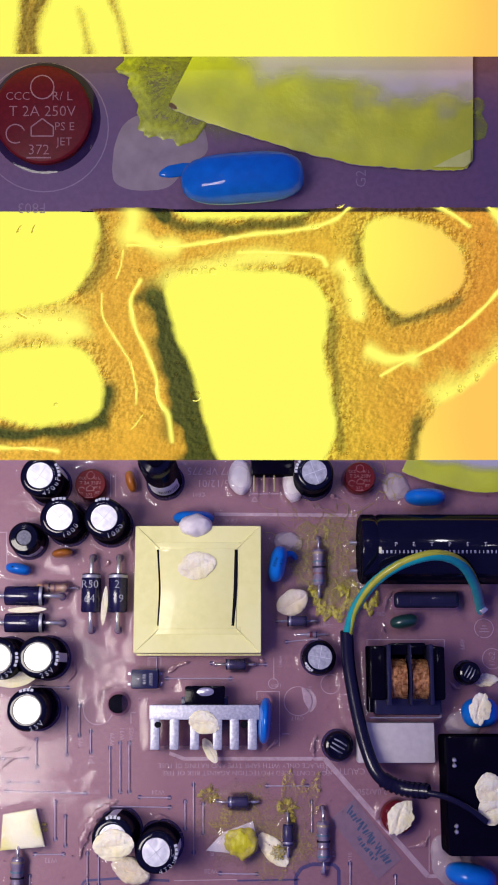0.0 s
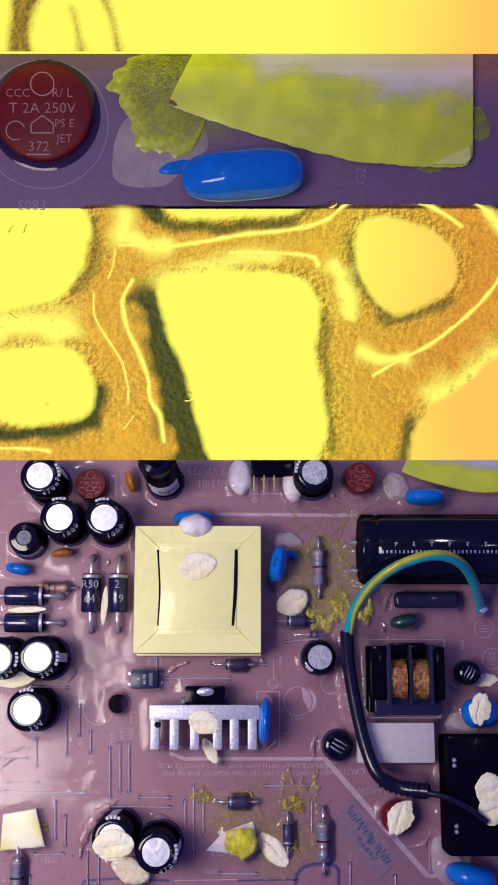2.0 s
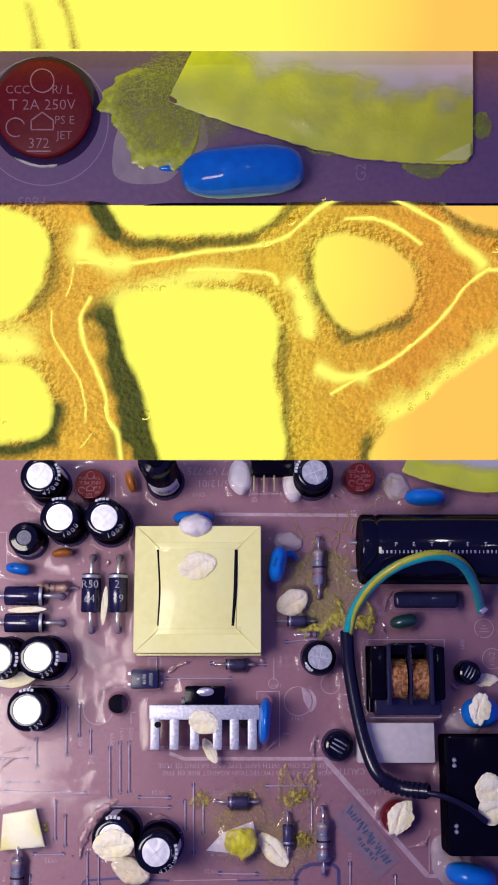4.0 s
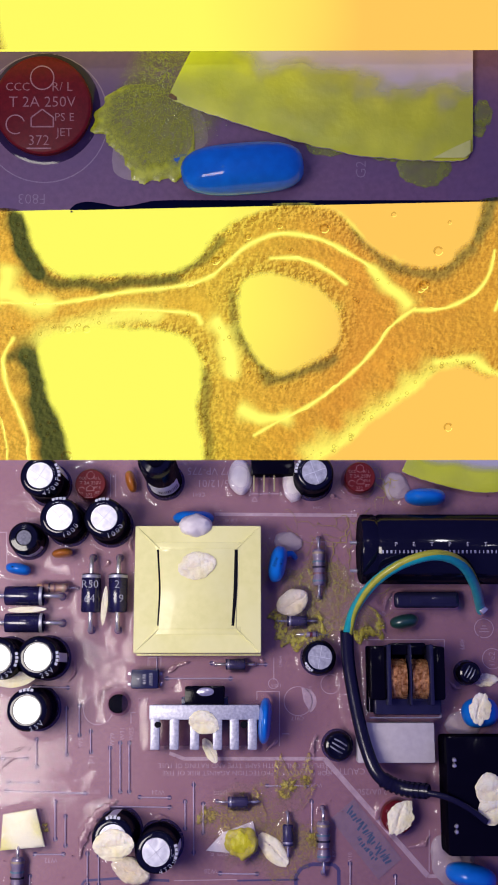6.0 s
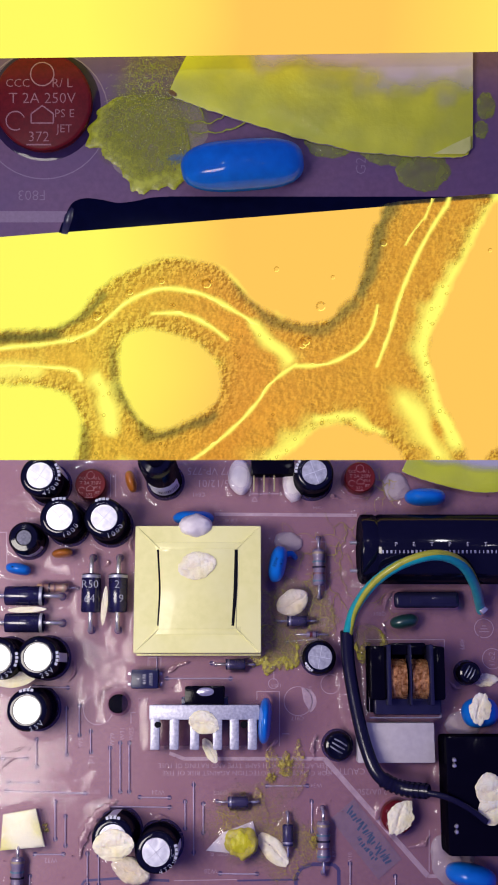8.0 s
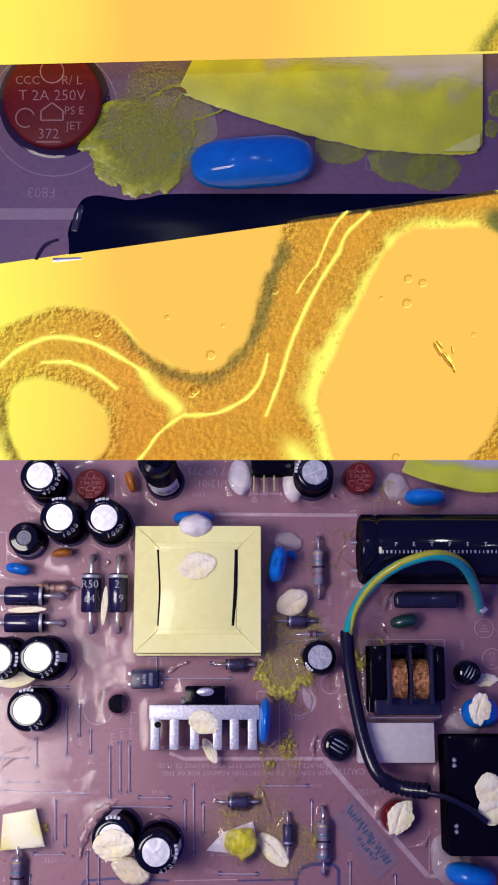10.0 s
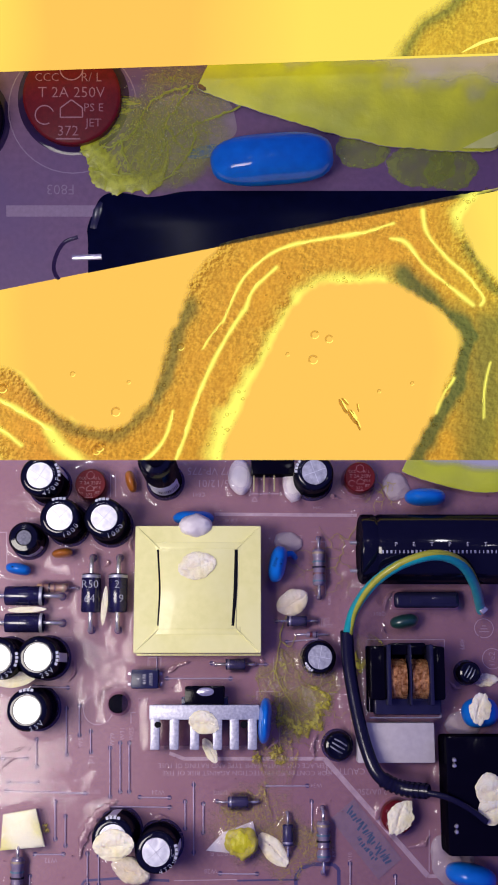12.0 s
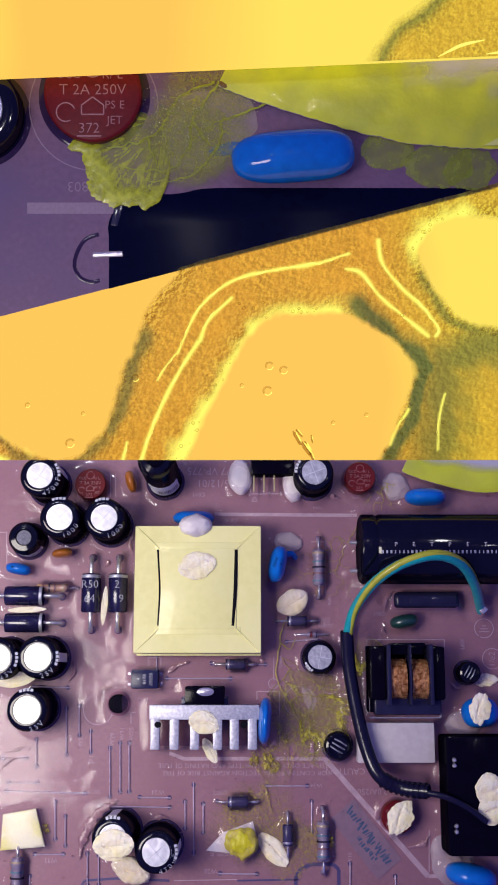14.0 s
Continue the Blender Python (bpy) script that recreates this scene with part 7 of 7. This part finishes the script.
slime("slime_mould", apron(0.0112, 66, 62, rim=0.66, thin=0.22, ragged=0.34), "front",
      ((0, (0.0226, 0.0260), 268), (3, (0.0192, 0.0224), 264), (5.5, (0.0162, 0.0195), 258), (6.5, (0.0127, 0.0170), 250), (8, (0.0095, 0.0118), 242), (10.5, (0.0085, 0.0037), 285), (12, (0.0106, -0.0034), 300), (14, (0.0149, -0.0069), 312)), CLUMP)
slime("slime_mould", apron(0.0098, 55, 63, rim=0.66, thin=0.20, ragged=0.34), "front",
      ((0, (0.0292, 0.0260), 262), (3, (0.0260, 0.0217), 275), (5.5, (0.0270, 0.0185), 285), (6.5, (0.0275, 0.0170), 290), (8, (0.0285, 0.0130), 285), (10.5, (0.0290, 0.0110), 280), (14, (0.0290, 0.0100), 278)), CLUMP)
slime("slime_mould", lobed(0.00162, 64, 0.4, 0.0008, stretch=1.5), "slime",
      ((0, (0.02640, 0.01731), 0), (3, (0.02780, 0.01413), 20), (6, (0.02976, 0.00982), 60), (8, (0.02996, 0.00554), 80), (10.5, (0.02873, 0.00156), 80), (12, (0.02608, -0.00127), 80), (14, (0.02576, -0.00339), 80)), CLUMP)
slime("slime_mould", branching(0.02941, 0.00011, 65, 0, 4, 40), "vein",
      ((0, (0.02949, 0.04157), 235), (3, (0.02872, 0.04007), 240), (6, (0.02644, 0.03636), 245), (8, (0.02344, 0.03340), 250), (10.5, (0.01295, 0.01370), 262), (12, (0.00854, 0.00582), 280), (14, (0.00853, 0.00369), 300)), VEIN, 0.0003, "stuff")
slime("slime_mould", branching(0.02353, 0.00010, 66, 0, 3, 26), "vein",
      ((0, (0.03250, 0.04351), 200), (6, (0.03173, 0.04231), 215), (10, (0.02946, 0.04007), 228), (14, (0.02870, 0.03859), 232)), VEIN, 0.0003, "stuff")
slime("slime_mould", lobed(0.00250, 67, 0.45, 0.0008, stretch=1.1), "slime",
      ((0, (-0.01003, -0.03008), 0), (3, (-0.01215, -0.03062), 10), (6, (-0.01056, -0.03522), 30), (8, (-0.00463, -0.04086), 40), (14, (-0.00407, -0.04113), 40)), CLUMP, 0.0001)
slime("slime_mould", lobed(0.00221, 68, 0.45, 0.0008, stretch=1.2), "slime",
      ((0, (0.00014, -0.03130), 0), (3, (-0.00184, -0.03076), 20), (6, (-0.00282, -0.03184), 40), (14, (-0.00282, -0.03184), 45)), CLUMP, 0.0001)
slime("slime_mould", lobed(0.00221, 69, 0.45, 0.0009, stretch=1.2), "slime",
      ((0, (0.00945, -0.03279), 0), (3, (0.01115, -0.03143), 15), (5.5, (0.01046, -0.02926), 40), (6.5, (0.00906, -0.02735), 60), (8, (0.00923, -0.02298), 80), (10.5, (0.00954, -0.01858), 90), (12, (0.00726, -0.02023), 110), (14, (0.00526, -0.02243), 130)), CLUMP)
slime("slime_mould", lobed(0.00132, 70, 0.4, 0.0008, stretch=1.1), "slime",
      ((0, (0.01042, -0.03576), 0), (3, (0.01313, -0.03170), 0), (6.5, (0.01403, -0.02626), 30), (8, (0.00553, -0.02599), 50), (10.5, (0.00526, -0.02216), 60), (12, (0.00199, -0.02147), 70), (14, (0.00128, -0.02188), 80)), CLUMP)
slime("slime_mould", apron(0.0125, 44, 72, ragged=0.3), "lace", ((0, (0.0040, -0.0415), 140), (6, (0.0045, -0.0415), 130), (14, (0.0050, -0.0410), 122)), VEIN, 0.0004)
slime("slime_mould", apron(0.0140, 38, 73, ragged=0.4), "lace", ((0, (0.0106, -0.0400), 76), (3, (0.0108, -0.0392), 80), (5.5, (0.0108, -0.0370), 84), (8, (0.0100, -0.0335), 92), (10.5, (0.0092, -0.0305), 98), (14, (0.0085, -0.0300), 104)), VEIN, 0.0005)
slime("slime_mould", lobed(0.0085, 74, 0.35, 0.0003, full=0.7), "lace", ((0, (0.0068, -0.0425), 0), (6, (0.0085, -0.0425), 8), (14, (0.0098, -0.0420), 14)), VEIN, 0.0004)
slime("slime_mould", lobed(0.0050, 75, 0.4, 0.0003, full=0.7), "lace", ((0, (0.0125, -0.0420), 0), (5.5, (0.0150, -0.0415), 12), (14, (0.0165, -0.0415), 24)), VEIN, 0.0004)
slime("slime_mould", lobed(0.01100, 76, 0.35, 0.0003, stretch=1.15, full=0.5), "lace", ((0, (-0.00127, -0.03603), 0), (6, (-0.00014, -0.03603), 5), (14, (0.00197, -0.03576), 10)), FILM, 0.0002)
slime("slime_mould", lobed(0.00191, 77, 0.45, 0.0011, stretch=1.0), "slime",
      ((0, (0.00714, -0.04354), 0), (3, (0.01178, -0.04086), 20), (5.5, (0.01558, -0.04060), 40), (8, (0.01669, -0.04113), 50), (10.5, (0.01753, -0.04140), 60), (12.5, (0.01851, -0.04167), 70), (14, (0.01908, -0.04126), 90)), CLUMP, 0.0012)
slime("slime_mould", lobed(0.00132, 78, 0.4, 0.0008, stretch=0.8), "slime", ((0, (-0.05104, -0.03778), 0), (7, (-0.05075, -0.03791), 5), (14, (-0.05060, -0.03805), 10)), CLUMP)
slime("slime_mould", veins((((0.0098, 0.0135), (0.0082, 0.0100), (0.0078, 0.0060), (0.0068, 0.0010), (0.0075, -0.0030), (0.0100, -0.0070), (0.0135, -0.0105), (0.0170, -0.0125)), ((0.0100, -0.0070), (0.0120, -0.0110), (0.0128, -0.0140)), ((0.0080, 0.0075), (0.0105, 0.0060), (0.0120, 0.0085))), 0.00020), "vein",
      ((0, (-0.022, 0.022), 0), (7.5, (-0.022, 0.022), 0), (9.8, (-0.003, 0.004), 0), (11, (0, 0.001), 0), (14, (0, 0), 0)), "long yellow slime vein running from an oat flake", 0.0008)
slime("slime_mould", branching(0.01029, 0.00010, 79, 0, 3, 40), "vein", ((0, (0.04040, 0.05058), 190), (7, (0.03933, 0.04952), 196), (14, (0.03856, 0.04862), 200)), VEIN, 0.0010, "stuff")

# the growth on the upper board: it fans out from under the paper
FAN, LOBE = "yellow-green slime fan spreading from under the paper", "flat green slime lobe spreading from under the paper"
slime("slime_mould", apron(0.03235, 58, 81, rim=0.74, thin=0.46), "fan",
      ((0, (-0.01098, 0.13569), 208), (3, (-0.01686, 0.12941), 217), (5.5, (-0.02176, 0.12392), 226), (8, (-0.02569, 0.11922), 233), (10.5, (-0.03353, 0.11647), 232), (12, (-0.04098, 0.11529), 226), (14, (-0.04608, 0.10824), 220)), FAN, 0.0010, stage=True)
slime("slime_mould", lobed(0.01647, 82, 0.10, 0.0004, 3.0, 18, 96, 1.0, 0.12, 0.8), "veil_green",
      ((0, (-0.02176, 0.13216), 0), (3, (-0.02961, 0.12235), 10), (5.5, (-0.03392, 0.11353), 20), (8, (-0.03647, 0.10667), 30), (10.5, (-0.03745, 0.10078), 40), (14, (-0.03941, 0.10039), 50)), FAN, 0.0015, stage=True)
slime("slime_mould", lobed(0.00431, 83, 0.22, 0.0006, 3.0, 14, 72, 0.9, 0.12, 1.0, 0.12, 0.85), "fan",
      ((0, (-0.02765, 0.12137), 0), (7.5, (-0.04235, 0.10471), 20), (10.5, (-0.05667, 0.09882), 30), (12.5, (-0.06431, 0.09490), 40), (14, (-0.07000, 0.09059), 45)), FAN, 0.0009, stage=True)
slime("slime_mould", lobed(0.00588, 84, 0.22, 0.0006, 3.0, 14, 72, 0.8, 0.12, 1.0, 0.12, 0.85), "fan",
      ((0, (-0.02569, 0.12235), 0), (7.5, (-0.03745, 0.09686), 20), (10.5, (-0.05412, 0.09294), 30), (12.5, (-0.06196, 0.08902), 40), (14, (-0.06784, 0.08510), 45)), FAN, 0.0009, stage=True)
slime("slime_mould", lobed(0.02314, 85, 0.10, 0.0005, 2.5, 18, 96, 0.85, 0.4, 0.7), "veil_green",
      ((0, (-0.00804, 0.13020), 0), (3, (-0.01490, 0.12627), 0), (5.5, (-0.02471, 0.12137), 0), (7.5, (-0.03059, 0.11647), 0), (10.5, (-0.03255, 0.11059), 0), (14, (-0.03353, 0.10765), 0)), FAN, 0.0013, stage=True)
slime("slime_mould", veins((((-0.0276, 0.1210), (-0.0331, 0.1141), (-0.0367, 0.1082), (-0.0386, 0.0984), (-0.0439, 0.0916), (-0.0518, 0.0906), (-0.0616, 0.0920)), ((-0.0100, 0.1145), (-0.0174, 0.1116), (-0.0253, 0.1088), (-0.0331, 0.1043), (-0.0386, 0.0990)),
                            ((-0.0449, 0.1112), (-0.0469, 0.1063), (-0.0523, 0.1018), (-0.0596, 0.0998), (-0.0665, 0.0990)), ((-0.0263, 0.1102), (-0.0276, 0.1004), (-0.0316, 0.0945), (-0.0361, 0.0896), (-0.0449, 0.0868), (-0.0540, 0.0872)),
                            ((-0.0292, 0.1210), (-0.0371, 0.1190), (-0.0429, 0.1141), (-0.0453, 0.1102)), ((-0.0367, 0.1082), (-0.0322, 0.1014), (-0.0282, 0.0990)), ((-0.0523, 0.1018), (-0.0504, 0.0965), (-0.0488, 0.0916))), 0.00052), "slime_green",
      ((0, (0.058, 0.036), 0), (6, (0.052, 0.030), 0), (8.2, (0.030, 0.018), 0), (10, (0.004, 0.002), 0), (11, (0, 0), 0), (14, (0, 0), 0)), "thick yellow-green slime veins running from the paper", 0.0014, stage=True)
for seed, r, st, rows in ((91, 36, 1.3, ((0, (0.06255, 0.10667), 0), (3, (0.06196, 0.10235), 0), (5.5, (0.06098, 0.09784), 0), (7.5, (0.06020, 0.09431), 0), (10.5, (0.06098, 0.09294), 10), (14, (0.05961, 0.09137), 10))),
                          (92, 34, 1.4, ((0, (0.02725, 0.11059), 0), (7.5, (0.02824, 0.10569), 0), (10.5, (0.02961, 0.10118), 0), (14, (0.03118, 0.09804), 0))),
                          (93, 40, 1.5, ((0, (0.04882, 0.11059), 0), (7.5, (0.04882, 0.10471), 0), (10.5, (0.05078, 0.09569), 0), (14, (0.04882, 0.09294), 0))),
                          (94, 24, 0.7, ((0, (0.07941, 0.11353), 0), (3, (0.08078, 0.11157), 0), (7.5, (0.08176, 0.11647), 0), (14, (0.08255, 0.11451), 0))),
                          (95, 16, 0.8, ((0, (0.07922, 0.12078), 0), (7.5, (0.08020, 0.10863), 0), (14, (0.08020, 0.10667), 0)))):
    slime("slime_mould", lobed(0.00706 * r / 36, seed, 0.13, 0.0004, 2.0, 14, 72, st, 0.1, 1.0, 0.1, 0.8), "lobe", rows, LOBE, 0.0003, stage=True)


def droplets(reach, count, seed, least, most):
    """Small round drops scattered over a disc, thicker towards its middle."""
    rnd = random.Random(seed)
    bm = bmesh.new()
    for i in range(count):
        d, a, r = reach * rnd.random() ** 0.7, rnd.uniform(0, 2 * math.pi), rnd.uniform(least, most)
        x, y = d * math.cos(a), d * math.sin(a)
        rings = [[bm.verts.new((x + q * math.cos(k * math.pi / 4), y + q * math.sin(k * math.pi / 4), z)) for k in range(8)] for q, z in ((r, 0.0), (r * 0.8, r * 0.45), (r * 0.4, r * 0.7))]
        for lower, higher in zip(rings, rings[1:]):
            for k in range(8):
                bm.faces.new((lower[k], lower[(k + 1) % 8], higher[(k + 1) % 8], higher[k]))
        bm.faces.new(rings[-1])
    return bm


# drops added to put white sparkles on the slime
slime("water_droplet", droplets(0.020, 260, 31, 0.00009, 0.00024), "drop",
      ((0, (0.0030, 0.1330), 0), (3, (-0.0080, 0.1290), 0), (5.5, (-0.0210, 0.1230), 0), (8, (-0.0300, 0.1190), 0), (10.5, (-0.0330, 0.1150), 0), (14, (-0.0340, 0.1120), 0)), "tiny droplets added to glitter on the slime", 0.0017, "stuff", True)

# ---------------- what moves ----------------
def motions():
    walk(slide, [
        (0, STAGE @ pose(0.04299, 0.05595, -0.39606, -9.000, 0.000, 0.001)),
        (0.5, STAGE @ pose(0.04279, 0.05595, -0.39601, -9.000, 0.000, 0.001)),
        (1, STAGE @ pose(0.04202, 0.05595, -0.39597, -9.000, 0.000, 0.001)),
        (1.5, STAGE @ pose(0.04125, 0.05594, -0.39592, -9.000, 0.000, 0.001)),
        (2, STAGE @ pose(0.04026, 0.05594, -0.39588, -9.000, 0.000, 0.001)),
        (2.5, STAGE @ pose(0.03892, 0.05593, -0.39583, -9.000, 0.000, 0.001)),
        (3, STAGE @ pose(0.03621, 0.05494, -0.39563, -9.000, 0.000, 0.001)),
        (3.2, STAGE @ pose(0.03446, 0.05421, -0.39550, -9.000, 0.000, 0.001)),
        (3.7, STAGE @ pose(0.02916, 0.05140, -0.39501, -9.000, 0.000, 0.001)),
        (4.2, STAGE @ pose(0.02386, 0.04861, -0.39453, -9.000, 0.000, 0.001)),
        (4.7, STAGE @ pose(0.01856, 0.04584, -0.39404, -9.000, 0.000, 0.001)),
        (5.3, STAGE @ pose(0.01219, 0.04250, -0.39346, -9.000, 0.000, 0.001)),
        (5.5, STAGE @ pose(0.00852, 0.04021, -0.39313, -9.000, -0.054, -0.001)),
        (6, STAGE @ pose(-0.00003, 0.03566, -0.39254, -8.998, -0.191, -0.006)),
        (6.5, STAGE @ pose(-0.00720, 0.03318, -0.39232, -8.994, -0.327, -0.011)),
        (7, STAGE @ pose(-0.01574, 0.02939, -0.39197, -8.988, -0.463, -0.016)),
        (7.5, STAGE @ pose(-0.02874, 0.02249, -0.39122, -8.980, -0.598, -0.021)),
        (8, STAGE @ pose(-0.04077, 0.01639, -0.39064, -8.970, -0.734, -0.026)),
        (8.2, STAGE @ pose(-0.04487, 0.01470, -0.39054, -8.966, -0.788, -0.028)),
        (8.7, STAGE @ pose(-0.05416, 0.01043, -0.39030, -8.954, -0.917, -0.001)),
        (9.2, STAGE @ pose(-0.06347, 0.00623, -0.39011, -8.939, -1.047, 0.020)),
        (9.8, STAGE @ pose(-0.07470, 0.00121, -0.38994, -8.919, -1.207, 0.014)),
        (10.3, STAGE @ pose(-0.08401, -0.00301, -0.38986, -8.901, -1.338, 0.018)),
        (10.5, STAGE @ pose(-0.08790, -0.00496, -0.38979, -8.893, -1.389, 0.023)),
        (11, STAGE @ pose(-0.09899, -0.01236, -0.38932, -8.872, -1.521, 0.011)),
        (11.5, STAGE @ pose(-0.10814, -0.01847, -0.38905, -8.848, -1.651, 0.006)),
        (12, STAGE @ pose(-0.11067, -0.01988, -0.38934, -8.824, -1.779, 0.011)),
        (12.5, STAGE @ pose(-0.11304, -0.02097, -0.38970, -8.797, -1.908, 0.000)),
        (13, STAGE @ pose(-0.11629, -0.02320, -0.38991, -8.770, -2.029, 0.032)),
        (13.5, STAGE @ pose(-0.12019, -0.02585, -0.39010, -8.740, -2.154, 0.026)),
        (14, STAGE @ pose(-0.12624, -0.03059, -0.39009, -8.709, -2.278, 0.021)),
    ])
    walk(top_slide, [
    (0, STAGE @ pose(0.07020, 0.12961, -0.38600, 0, 0, 0.000)),
    (1, STAGE @ pose(0.06925, 0.13007, -0.38600, 0, 0, 0.000)),
    (2, STAGE @ pose(0.06755, 0.13052, -0.38600, 0, 0, 0.000)),
    (3, STAGE @ pose(0.06377, 0.13098, -0.38600, 0, 0, 0.000)),
    (4, STAGE @ pose(0.05287, 0.13143, -0.38600, 0, 0, 0.000)),
    (5.3, STAGE @ pose(0.03870, 0.13202, -0.38600, 0, 0, 0.000)),
    (6, STAGE @ pose(0.02800, 0.13162, -0.38600, 0, 0, 0.196)),
    (6.5, STAGE @ pose(0.02119, 0.13129, -0.38600, 0, 0, 0.335)),
    (7.5, STAGE @ pose(0.00000, 0.13046, -0.38600, 0, 0, 0.615)),
    (8, STAGE @ pose(-0.01173, 0.12995, -0.38600, 0, 0, 0.754)),
    (9, STAGE @ pose(-0.03012, 0.12885, -0.38600, 0, 0, 1.033)),
    (10.5, STAGE @ pose(-0.06080, 0.12687, -0.38600, 0, 0, 1.452)),
    (11, STAGE @ pose(-0.06960, 0.12607, -0.38600, 0, 0, 1.592)),
    (11.5, STAGE @ pose(-0.07600, 0.12530, -0.38600, 0, 0, 1.731)),
    (12, STAGE @ pose(-0.07680, 0.12468, -0.38600, 0, 0, 1.871)),
    (13, STAGE @ pose(-0.07900, 0.12338, -0.38600, 0, 0, 2.150)),
    (14, STAGE @ pose(-0.08450, 0.12185, -0.38600, 0, 0, 2.429)),
    ])
    drift = [(0, 0.00000, -0.00412), (1, 0.00000, -0.00359), (2, 0.00000, -0.00302), (3, 0.00000, -0.00239), (4, 0.00000, -0.00191), (5.5, 0.00000, -0.00118), (6.5, 0.00000, -0.00063), (7.5, 0.00000, -0.00000), (8, 0.00000, 0.00035), (8.6, 0.00059, 0.00063), (9.5, 0.00245, 0.00107), (10.5, 0.00451, 0.00157), (11, 0.00627, 0.00182), (11.5, 0.00804, 0.00208), (12, 0.01000, 0.00235), (12.5, 0.01176, 0.00267), (13, 0.01353, 0.00294), (13.5, 0.01549, 0.00314), (14, 0.01725, 0.00333)]
    for t, local in [(ub, Matrix.Identity(4))] + UP:
        walk(t, [(s, STAGE @ pose(x, y, -0.400) @ local) for s, x, y in drift])
    times = [d[0] for d in drift]
    for ob, rows, stage in MOVING:
        if not stage:
            walk(ob, rows)
            continue
        # on the upper board: the creep adds to the drift of the board
        keys = []
        for s, m in rows:
            x, y = (float(np.interp(s, times, [d[k] for d in drift])) for k in (1, 2))
            keys.append((s, STAGE @ pose(x, y, -0.400) @ m))
        walk(ob, keys)


motions()
